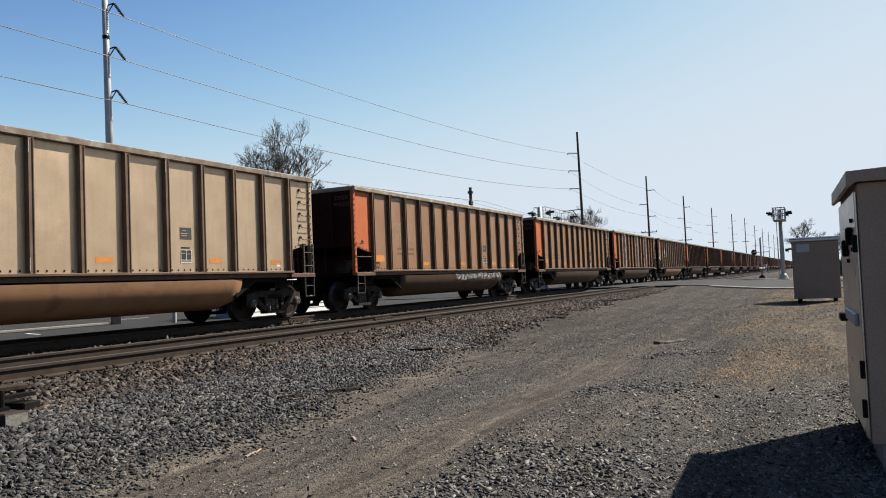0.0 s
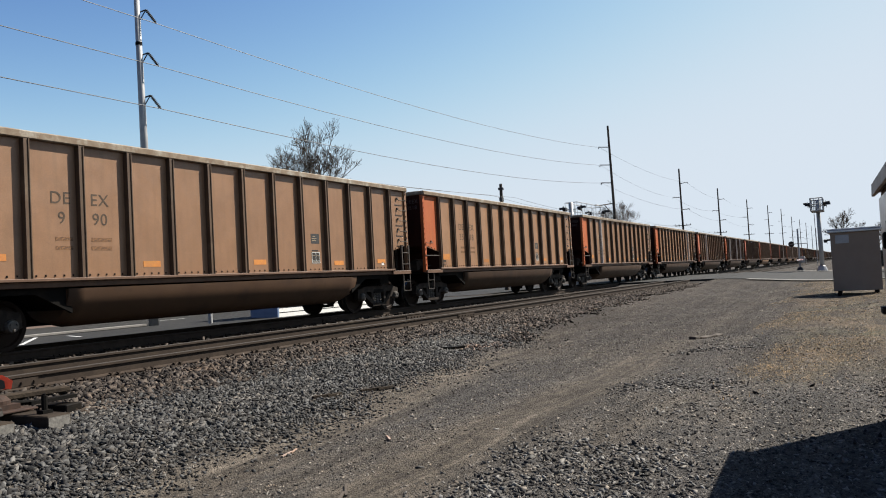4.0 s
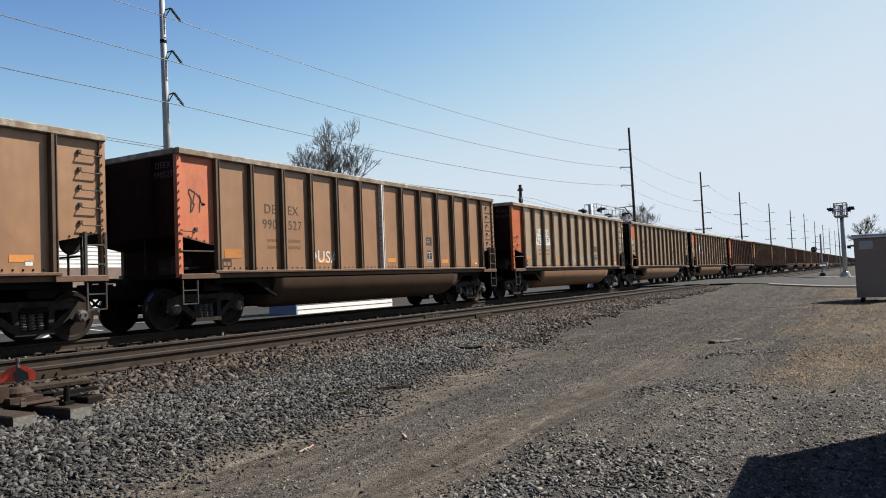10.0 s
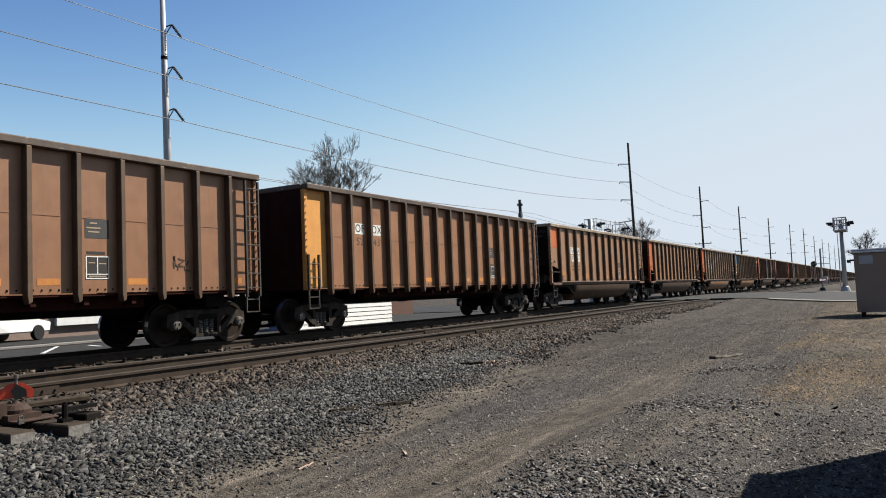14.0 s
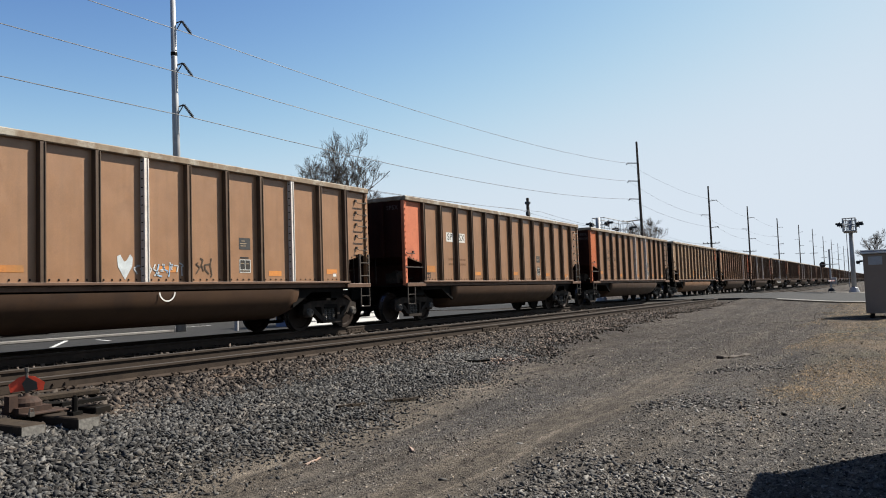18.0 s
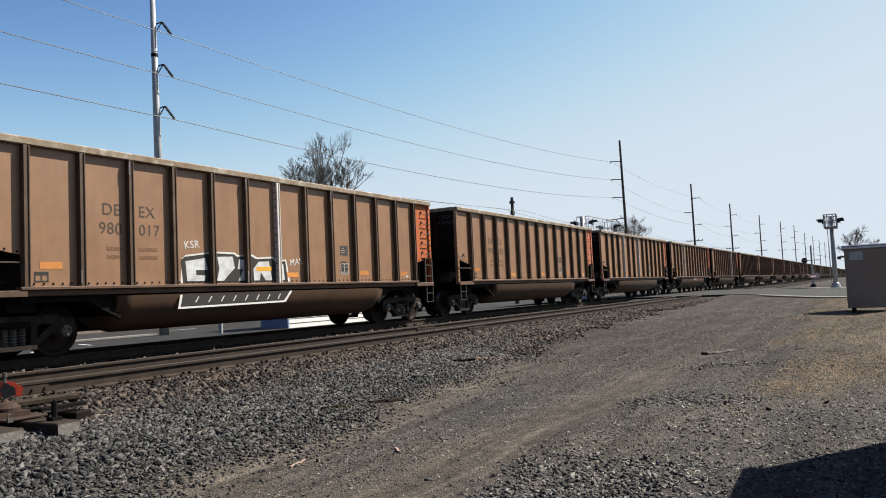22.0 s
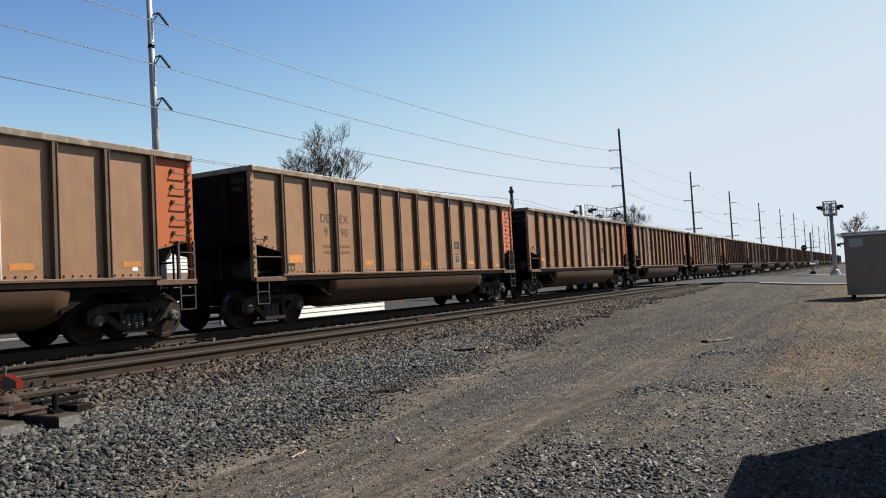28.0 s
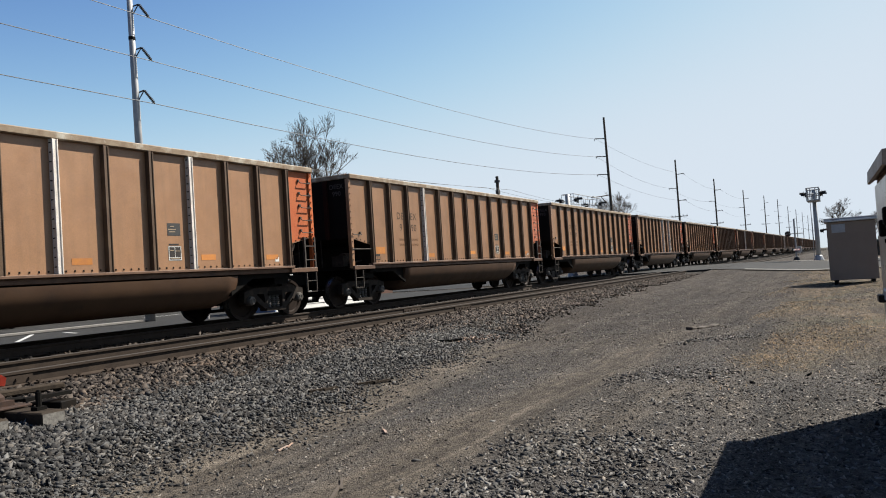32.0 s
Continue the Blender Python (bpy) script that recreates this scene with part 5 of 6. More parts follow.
# slack: cars that ride a little ahead of or behind the even spacing, metres
SLACK = {1: -0.44, 3: 0.2, 5: 0.25, 7: 0.45, 8: -0.17, 12: -0.1, 13: 0.1, 14: 0.17, 20: 0.2, 25: -0.15, 26: -0.13, 27: -0.1, 28: 0.07, 29: 0.13, 34: 0.14, 38: 0.19, 41: -0.08}


def motions():
    for n, car in TRAIN:
        walk(car, [(t, pose(PITCH * n - HALF + SLACK.get(n, 0.0) - d, FAR, ZR)) for t, d in RUN])


# ---- beside the near track: switch stand on its long ties ----
def switch_stand():
    st = thing("switch_stand", "low rusty switch stand with orange-red target on long ties", "switch stand", at=pose(4.43, 7.35, 0.385) @ Matrix.Diagonal((0.72, 0.72, 0.72, 1)))
    boxes("base_plate", [(-.35, -.28, 0, .25, .32, .03)], RUSTY, st, bevel=0.008)
    bm = bmesh.new()
    lathe_into(bm, [(0.17, 0.0), (0.19, 0.02), (0.19, 0.10), (0.17, 0.12), (0.13, 0.16), (0.06, 0.18), (0.03, 0.22)], (-0.12, 0.1, 0.05), "z", 20)
    box_into(bm, -0.36, -0.12, 0.03, 0.10, 0.28, 0.10)
    box_into(bm, -0.42, 0.0, 0.05, -0.30, 0.12, 0.26)
    part("body", bm, RUSTY, st, "rusty cast body with flaking paint")
    bm = bmesh.new()
    rod_into(bm, (-0.12, 0.1, 0.22), (-0.12, 0.1, 0.58), 0.02, 8)
    rod_into(bm, (-0.12, 0.1, 0.56), (-0.12, 0.1, 0.62), 0.03, 8)
    part("spindle", bm, SPRING, st)
    for s, m, lab in ((-1, TARGET, "orange-red wing"), (1, TARGET, "orange-red wing")):
        bm = bmesh.new()
        prism_into(bm, [(0, 0.24), (s * 0.20, 0.22), (s * 0.22, 0.33), (s * 0.10, 0.42), (0, 0.44)], -0.005, 0.005)
        part("target", bm, m, st, lab).matrix_basis = pose(-0.12, 0.1, 0.07, 0, 0, -28)
    bm = bmesh.new()
    prism_into(bm, [(-0.02, 0.22), (0.13, 0.24), (0.12, 0.34), (0.0, 0.42), (-0.06, 0.33)], -0.005, 0.005)
    part("target", bm, BLACKP, st, "black wing").matrix_basis = pose(-0.13, 0.08, 0.07, 0, 0, -28)
    bm = bmesh.new()
    rod_into(bm, (0.0, 0.1, 0.10), (0.34, 0.02, 0.07), 0.03, 8)
    box_into(bm, 0.3, -0.05, 0.03, 1.0, 0.1, 0.08)
    part("throw_lever", bm, NEAR_BLACK, st)
    bm = bmesh.new()
    rod_into(bm, (0.05, 0.25, 0.02), (0.1, 2.2, 0.0), 0.02, 8)
    part("connecting_rod", bm, RAIL_SIDE, st)
    bm = bmesh.new()
    box_into(bm, -0.34, -0.34, 0.0, -0.27, -0.3, 0.06)
    rod_into(bm, (-0.33, -0.32, 0.06), (-0.33, -0.32, 0.1), 0.008, 6)
    rod_into(bm, (-0.28, -0.32, 0.06), (-0.28, -0.32, 0.1), 0.008, 6)
    rod_into(bm, (-0.33, -0.32, 0.1), (-0.28, -0.32, 0.1), 0.008, 6)
    part("padlock", bm, SPRING, st, "pale steel padlock")
    bm = bmesh.new()
    box_into(bm, -0.12, -0.9, -0.2, 0.12, 0.9, 0.0)
    long_tie = to_mesh("long_tie", bevelled(bm, 0.012), (TIE, TIE_END))
    for p in long_tie.polygons:
        p.material_index = 1 if abs(p.normal.y) > 0.9 else 0
    for x, y, z in ((3.98, 7.60, 0.375), (4.46, 7.5, 0.375)):
        tagged(hang("head_tie", long_tie, None, pose(x, y, z)), "weathered grey long timber switch tie", "railway tie", "switch ties")
    bm = bmesh.new()
    box_into(bm, -0.1, -0.2, -0.06, 0.12, 0.2, 0.03)
    tagged(new("steel_plate", to_mesh("steel_plate", bevelled(bm, 0.01), NEAR_BLACK)), "dark flat steel plate lying in ballast", "plate").matrix_basis = pose(5.0, 7.42, 0.33, 0, 0, 12)
    bm = bmesh.new()
    box_into(bm, -0.45, -0.09, -0.03, 0.45, 0.09, 0.03)
    peg = bmesh.new()
    box_into(peg, -0.05, -0.05, 0, 0.05, 0.05, 0.035)
    rod_into(peg, (0, 0, 0.03), (0, 0, 0.17), 0.028, 8)
    rod_into(peg, (0, 0, 0.16), (0, 0, 0.19), 0.016, 8)
    tagged(new("iron_peg", to_mesh("iron_peg", peg, NEAR_BLACK)), "dark iron lever latch bolted on switch tie", "latch").matrix_basis = pose(4.48, 6.85, 0.373)
    tagged(new("loose_board", to_mesh("loose_board", bevelled(bm, 0.01), TIE)), "dark timber offcut beside the rail", "board").matrix_basis = pose(5.15, 8.2, 0.415, 0, 0, -8)


switch_stand()


def litter():
    for x, y, ln, w, turn, m, name, lab in (
            (11.75, 6.45, 0.7, 0.07, -40, NEAR_BLACK, "rusted_rod", "bent dark steel rod on the ballast"),
            (5.28, 4.55, 0.3, 0.018, 12, SPLINTER, "twig", "pale dry twig on the dirt road"),
            (5.9, 3.9, 0.2, 0.02, 40, SPLINTER, "twig", "short pale twig on the dirt road"),
            (7.9, 5.35, 0.5, 0.05, -25, TIE, "tie_splinter", "dark splinter of old timber on the ballast"),
            (7.2, 5.6, 0.4, 0.05, -20, TIE, "tie_splinter", "dark splinter of old timber on the ballast"),
            (4.3, 3.25, 0.55, 0.02, 25, WOOD, "twig", "thin dry twig on the dirt road"),
            (3.4, 3.5, 0.5, 0.015, 15, WOOD, "twig", "thin dry twig on the dirt road"),
            (6.7, 4.9, 0.35, 0.02, -30, WOOD, "twig", "thin dry twig beside the ballast")):
        bm = bmesh.new()
        box_into(bm, -ln / 2, -w / 2, 0, ln * 0.1, w / 2, w * 0.7)
        box_into(bm, -ln * 0.05, -w * 0.45, 0.0, ln / 2, w * 0.4, w * 0.55, Euler((0, 0, 0.2)).to_matrix().to_4x4())
        z = float(ground_height(np.array(x), np.array(y)))
        tagged(new(name, to_mesh(name, bm, m)), lab, name.split("_")[-1]).matrix_basis = pose(x, y, z + 0.005, 0, 0, turn)


def broken_tie():
    rnd = random.Random(5)
    z = float(ground_height(np.array(16.05), np.array(2.78)))
    tie = thing("broken_tie_piece", "dark broken piece of timber on the dirt road", "timber", at=pose(16.05, 2.78, z, 0, 0, -22))
    for k in range(5):
        bm = bmesh.new()
        x, w, h = -0.42 + 0.2 * k, rnd.uniform(0.05, 0.09), rnd.uniform(0.03, 0.075)
        box_into(bm, x - 0.12, -w, -0.005, x + 0.12, w, h, Euler((rnd.uniform(-.1, .1), rnd.uniform(-.12, .12), rnd.uniform(-.25, .25))).to_matrix().to_4x4())
        part("splinter", bevelled(bm, 0.012), TIE if k % 2 else WOOD, tie)


litter()
broken_tie()


# ---- cabinets ----
def far_cabinet():
    c = thing("signal_cabinet", "tan-grey metal signal cabinet with pale flat roof on legs", "cabinet", at=pose(31.0, 0.03, 0))
    boxes("body", [(0, -.78, .2, 2.1, .78, 2.32)], SHED, c, bevel=0.012)
    boxes("roof", [(-.08, -.86, 2.33, 2.2, .86, 2.41)], SHED_ROOF, c, "pale metal roof", bevel=0.012)
    boxes("roof_edge", [(-.07, -.85, 2.42, 2.19, .85, 2.47)], SHED_ROOF, c, bevel=0.01)
    for x, y in ((.15, -.6), (.15, .6), (1.9, -.6), (1.9, .6)):
        boxes("leg", [(x - .06, y - .06, 0, x + .06, y + .06, .22)], NEAR_BLACK, c)
    boxes("sign_plate", [(-.012, .18, 1.93, -.001, .62, 2.23)], GALV, c, "pale grey plate", bevel=0.004)
    boxes("door_seam", [(-.004, .02, .34, -.001, .03, 2.28)], SHED, c)
    boxes("door_seam", [(-.004, -.55, .34, -.001, -.54, 2.28)], SHED, c)


def near_cabinet():
    c = thing("relay_cabinet", "tall brushed aluminium relay cabinet with pitched hood roof", "cabinet", at=pose(6.0, -.285, 0, 0, 0, 1.9))
    boxes("body", [(0, -1.25, .17, 1.68, 0, 1.985)], ALU_F, c, bevel=0.006)
    boxes("door", [(.03, .002, .2, 1.65, .022, 1.93)], ALU, c, "shiny aluminium door", bevel=0.006)
    bm = bmesh.new()
    prism_into(bm, [(-1.36, 1.99), (0.01, 1.988), (0.05, 1.955), (0.07, 1.96), (0.065, 2.065), (-1.36, 2.12)], -1.74, 0.06)
    bm.transform(pose(0, 0, 0, 0, 0, 90))
    bmesh.ops.recalc_face_normals(bm, faces=bm.faces[:])
    part("roof", bm, ALU_F, c, "folded metal hood roof")
    boxes("latch", [(.2, .02, .97, 1.2, .05, 1.06)], GALV, c, bevel=0.008)
    boxes("handle", [(1.1, .03, .95, 1.3, .09, 1.01)], CAST, c, bevel=0.008)
    for z in (.35, .62, 1.5):
        boxes("hinge", [(.01, .015, z, .06, .045, z + .12)], NEAR_BLACK, c)
    for x, z in ((.75, 1.48), (.3, 1.56)):
        boxes("vent", [(x, .02, z, x + .10, .065, z + .13)], NEAR_BLACK, c, bevel=0.01)
        for k in range(4):
            boxes("knob", [(x - .06, .02, z - .05 + .07 * k, x - .035, .04, z - .02 + .07 * k)], NEAR_BLACK, c)
    boxes("plinth", [(.02, -1.2, -.05, 1.60, -.06, .17)], CONCRETE, c, "concrete footing")
    boxes("leg", [(1.58, -.1, -.05, 1.65, -.03, .19)], NEAR_BLACK, c)
    boxes("junction_box", [(-.06, -.55, 1.3, -.001, -.38, 1.6)], SHED, c, bevel=0.008)
    bm = bmesh.new()
    rod_into(bm, (.6, -.9, 2.05), (.6, -.9, 2.42), .02, 8)
    box_into(bm, .5, -.93, 2.3, .62, -.82, 2.36)
    part("antenna", bm, NEAR_BLACK, c)


far_cabinet()
near_cabinet()


# ---- crossing signals ----
def flasher(parent, x, y, z, face):
    bm = bmesh.new()
    lathe_into(bm, [(0.24, -0.01), (0.24, 0.01)], (0, 0, 0), "y", 20)
    lathe_into(bm, [(0.12, 0.0), (0.15, 0.18), (0.1, 0.26)], (0, 0, 0), "y", 14)
    prism = part("flasher", bm, BLACKP, parent, "black flasher disc")
    prism.matrix_basis = pose(x, y, z, 0, 0, face)
    bm = bmesh.new()
    n = 8
    for k in range(n):
        a0, a1 = math.pi * k / n, math.pi * (k + 1) / n
        q = [bm.verts.new((0.16 * math.cos(a), d, 0.16 * math.sin(a))) for a, d in ((a0, -0.02), (a1, -0.02), (a1, -0.3), (a0, -0.3))]
        bm.faces.new(q)
    v = part("visor", bm, BLACKP, prism)
    bm = bmesh.new()
    lathe_into(bm, [(0.13, -0.02), (0.13, -0.012)], (0, 0, 0), "y", 14)
    part("lens", bm, LENS, prism, "dark red lens")


def cantilever(x, y, base, s, reach, arm_z, label, thick=1.0):
    c = thing("crossing_cantilever", label, "crossing signal", "crossing signals", at=pose(x, y, base))
    bm = bmesh.new()
    rod_into(bm, (0, 0, 0), (0, 0, arm_z + 1.0), 0.19, 14, 0.15)
    part("mast", bm, GALV, c, smooth=True)
    bm = bmesh.new()
    lathe_into(bm, [(0.42, 0), (0.42, 0.1), (0.28, 0.45), (0.2, 0.5)], (0, 0, 0), "z", 14)
    part("base", bm, GALV, c)
    bm = bmesh.new()
    for yy in (-0.44, 0.44):
        for z in (arm_z, arm_z + 1.0):
            rod_into(bm, (s * 0.1, yy, z), (s * reach, yy, z), 0.05 * thick, 6)
        k = 0.0
        while k < reach - 0.5:
            rod_into(bm, (s * k, yy, arm_z), (s * k, yy, arm_z + 1.0), 0.026 * thick, 5)
            k += 1.1
        rod_into(bm, (s * reach, yy, arm_z), (s * reach, yy, arm_z + 1.0), 0.05 * thick, 5)
        rod_into(bm, (s * 0.1, yy, arm_z + 0.5), (s * reach, yy, arm_z + 0.5), 0.02 * thick, 5)
    for k in (0.1, reach):
        for z in (arm_z, arm_z + 0.5, arm_z + 1.0):
            rod_into(bm, (s * k, -0.44, z), (s * k, 0.44, z), 0.045 * thick, 6)
        for yy in (-0.2, 0.2):
            rod_into(bm, (s * k, yy, arm_z), (s * k, yy, arm_z + 1.0), 0.03 * thick, 6)
    part("arm", bm, GALV, c, "galvanised walkway with handrails")
    boxes("walkway", [(min(0, s * reach), -.44, arm_z - .03, max(0, s * reach), .44, arm_z + .02)], GALV, c)
    for k in (0.25, reach - 0.4):
        for f, yy in ((90, 0.55), (-90, -0.55)):
            flasher(c, s * k, yy * 1.2, arm_z + 0.55, 0 if yy < 0 else 180)
    bm = bmesh.new()
    for k in range(12):
        rod_into(bm, (-0.2, 0.32, 0.6 + 0.36 * k), (0.2, 0.32, 0.6 + 0.36 * k), 0.012, 5)
    for xx in (-0.2, 0.2):
        rod_into(bm, (xx, 0.32, 0.4), (xx, 0.32, arm_z), 0.018, 5)
    part("ladder", bm, GALV, c)
    flasher(c, 0.0, -0.5, 2.5, 0)
    return c


cantilever(70.0, 2.57, 0.32, -1, 2.6, 4.95, "galvanised crossing signal mast with walkway and black flashers")
cantilever(51.5, 17.6, 0.4, 1, 6.5, 5.0, "galvanised crossing signal bridge behind the train", 0.6)


def gate(x, y, base, label, s=-1):
    g = thing("crossing_gate", label, "crossing gate", "crossing signals", at=pose(x, y, base))
    bm = bmesh.new()
    rod_into(bm, (0, 0, 0), (0, 0, 3.7), 0.07, 10)
    part("mast", bm, GALV, g)
    bm = bmesh.new()
    lathe_into(bm, [(0.3, 0), (0.3, 0.1), (0.2, 0.4), (0.1, 0.45)], (0, 0, 0), "z", 12)
    part("base", bm, BLACKP, g)
    boxes("gate_box", [(-.25, -.42, .8, .25, -.1, 1.35)], GALV, g, bevel=0.02)
    for k in range(8):
        x0, x1 = sorted((s * (0.2 + 0.9 * k), s * (1.1 + 0.9 * k)))
        boxes("gate_arm", [(x0, -.3, 1.02, x1, -.24, 1.14)], PAINT_W if k % 2 else RED_W, g)
    boxes("counterweight", [(-s * 0.2 - .3, -.5, .7, -s * 0.2 + .3, -.45, 1.1)], BLACKP, g)
    bm = bmesh.new()
    rod_into(bm, (0, -.7, 2.45), (0, .7, 2.45), .035, 6)
    part("cross_arm", bm, GALV, g)
    flasher(g, 0.02, .55, 2.45, -90)
    return g


gate(71.0, 4.3, 0.32, "lowered crossing gate with black flashers beside the street")
gate(47.0, 17.2, 0.4, "lowered crossing gate beyond the tracks", 1)


# ---- poles and wires ----
def wire(points, r=0.019, sag=0.0, label="thin overhead line wire"):
    """One continuous wire that sags from support to support."""
    run = []
    for a, b in zip(points, points[1:]):
        a, b, n = Vector(a), Vector(b), 12
        run += [a.lerp(b, k / n) - Vector((0, 0, sag * 4 * (k / n) * (1 - k / n))) for k in range(n)]
    run.append(Vector(points[-1]))
    vs = [p + Vector((0, r * math.cos(q), r * math.sin(q))) for p in run for q in (0, 2.094, 4.189)]
    fs = []
    for i in range(len(run) - 1):
        for q in range(3):
            w = (q + 1) % 3
            fs += [(3 * i + q, 3 * i + w, 3 * i + 3 + w), (3 * i + q, 3 * i + 3 + w, 3 * i + 3 + q)]
    return tagged(new("overhead_wire", triangles("overhead_wire", np.array([tuple(v) for v in vs]), np.array(fs), WIRE)), label, "wire", "overhead wires")


P1 = (20.8, 24.7)
ARM_Z = (12.42, 10.67, 8.94)              # lower ends of the insulators


def steel_pole():
    p = thing("steel_power_pole", "tall grey galvanised steel power pole with angled insulators", "power pole", "power poles", at=pose(*P1, 0.2, 0, -0.9))
    bm = bmesh.new()
    rod_into(bm, (0, 0, 0), (0, 0, 16.5), 0.195, 14, 0.085)
    part("shaft", bm, GALV, p, smooth=True)
    for z in (3.2, 6.4, 11.3):
        bm = bmesh.new()
        rod_into(bm, (0, 0, z), (0, 0, z + 0.14), 0.21 - 0.0068 * z, 14)
        part("band", bm, NEAR_BLACK, p)
    for z in ARM_Z:
        a = new("insulator_arm")
        a.parent = p
        a.matrix_basis = pose(0.07, -0.06, z - 0.2)
        knee, tip = Vector((0.15, -0.19, 0.54)), Vector((0.42, -0.44, 0.0))
        bm = bmesh.new()
        rod_into(bm, (-0.05, 0.04, 0.42), knee, 0.03, 6)
        rod_into(bm, (-0.05, 0.04, 0.02), knee, 0.022, 6)
        part("bracket", bm, RUBBER, a)
        bm = bmesh.new()
        rod_into(bm, knee, tip, 0.03, 8)
        for k in range(9):
            q = knee.lerp(tip, 0.08 + 0.1 * k)
            d = (tip - knee).normalized() * 0.014
            rod_into(bm, q - d, q + d, 0.07, 10, 0.05)
        part("insulator", bm, RUBBER, a, "dark ribbed polymer insulator")


steel_pole()


def wood_pole(x, y, top, arms, lean=1.2, cross=None, base=0.2):
    p = thing("timber_power_pole", "dark weathered timber power pole with side arms", "power pole", "power poles", at=pose(x, y, base, 0, -lean))
    bm = bmesh.new()
    rod_into(bm, (0, 0, 0), (0, 0, top), 0.2, 10, 0.12)
    part("shaft", bm, WOOD, p)
    for z, s in arms:
        bm = bmesh.new()
        rod_into(bm, (0, 0, z), (s * 0.35, -s * 1.15, z + 0.12), 0.055, 6)
        rod_into(bm, (s * 0.35, -s * 1.15, z + 0.12), (s * 0.37, -s * 1.2, z - 0.1), 0.05, 6)
        part("arm", bm, RUBBER, p)
    if cross:
        boxes("crossarm", [(-.06, -1.3, cross - .06, .06, 1.3, cross + .06)], WOOD, p)
        for yy in (-1.2, -0.6, 0.6, 1.2):
            bm = bmesh.new()
            rod_into(bm, (0, yy, cross + .06), (0, yy, cross + .26), .045, 6)
            part("insulator", bm, RUBBER, p)
    return p


p2 = wood_pole(87.4, 24.5, 18.1, ((15.6, -1), (13.5, -1), (11.4, -1)), 3.0)
bm = bmesh.new()
rod_into(bm, (0, 0, 9.0), (-2.6, 1.2, 8.8), 0.06, 6)
rod_into(bm, (0, 0, 7.4), (-1.5, 0.7, 8.9), 0.05, 6)
part("lamp_arm", bm, WOOD, p2)
boxes("lamp_head", [(-3.2, 1.05, 8.75, -2.5, 1.35, 8.95)], GALV, p2, "grey street lamp head", bevel=0.03)
FARPOLES = ((126.8, 17.1), (165.5, 17.0), (213.0, 17.8), (267.0, 19.4), (318.0, 21.0), (370.0, 20.5), (425.0, 21.5), (480.0, 22.0), (540.0, 22.5), (600.0, 23.0), (665.0, 23.5))
for i, (x, h) in enumerate(FARPOLES):
    wood_pole(x, 24.5, h, ((h - 2.45, 1), (h - 4.7, -1), (h - 6.75, 1)), 1.8 if i < 2 else 0.8, h - 9.3)
stub = wood_pole(55.2, 24.6, 8.6, (), 0.5)
boxes("transformer_bracket", [(-.2, -.12, 7.2, .2, .12, 7.5), (-.12, -.2, 8.1, .12, .2, 8.3)], RUBBER, stub, bevel=0.02)
for k, z in enumerate(ARM_Z):
    tip = (P1[0] + 0.49 - 0.0157 * z, P1[1] - 0.5, z)
    wire([(-48, 24.3, z + 0.9), tip], sag=0.45)
    wire([tip, (86.3, 25.6, 15.85 - 2.1 * k)], sag=0.8)
for k in range(3):
    wire([(86.3, 25.6, 15.85 - 2.1 * k), (126.6, 23.4 if k != 1 else 25.6, 14.9 - 2.2 * k), (165.3, 23.4 if k != 1 else 25.6, 14.8 - 2.2 * k), (212.8, 23.4, 15.6 - 2.3 * k)], 0.016, 0.7)
for z, y in ((8.2, 25.6), (7.8, 23.5)):
    wire([(0, y + 2, z), (55.2, y, z - 0.2), (87.3, y, z), (126.7, y, z - 0.1), (165.4, y, z)], 0.014, 0.5)


# ---- trees ----
def bare_tree(x, y, base, height, seed, spread=0.42, depth=6, mat=None, r0=None, fine=0.006, label="leafless tree with fine spreading twigs"):
    rnd = random.Random(seed)
    tree = thing("bare_tree", label, "tree", "bare trees", at=pose(x, y, base))
    vs, fs = [], []

    def limb(a, d, ln, r, level):
        b = a + d * ln
        k = len(vs)
        side = d.orthogonal().normalized()
        up = d.cross(side)
        r = max(r, fine)
        for p, rr in ((a, r), (b, max(r * 0.68, fine))):
            for q in range(3):
                t = 2.094 * q
                vs.append(p + side * (rr * math.cos(t)) + up * (rr * math.sin(t)))
        for q in range(3):
            w = (q + 1) % 3
            fs.extend(((k + q, k + w, k + 3 + w), (k + q, k + 3 + w, k + 3 + q)))
        if level == 0:
            return
        n = (5 if level == depth else 3) if level > 2 else 4
        for i in range(n):
            t = rnd.uniform(0.45, 1.0) if i else 1.0
            turn = Vector((rnd.gauss(0, 1), rnd.gauss(0, 1), rnd.gauss(0, 0.6)))
            e = (d + turn * ((spread * (1.3 if level == depth else 1)) if i else spread * 0.45) + Vector((0, 0, 0.12))).normalized()
            limb(a + d * (ln * t), e, ln * rnd.uniform(0.6, 0.82) * (1.12 if level == depth else 1), r * 0.62 * (1 if not i else 0.85), level - 1)

    r0 = r0 or height * 0.018
    limb(Vector((0, 0, height * 0.22)), Vector((0, 0, 1)), height * 0.2, r0 * 0.85, depth)
    bm = bmesh.new()
    rod_into(bm, (0, 0, -0.1), (0, 0, height * 0.24), r0 * 1.25, 8, r0 * 0.85)
    part("trunk", bm, mat or BARK, tree)
    crown = new("crown", triangles("crown", np.array([tuple(v) for v in vs]), np.array(fs), mat or BARK))
    crown.parent = tree


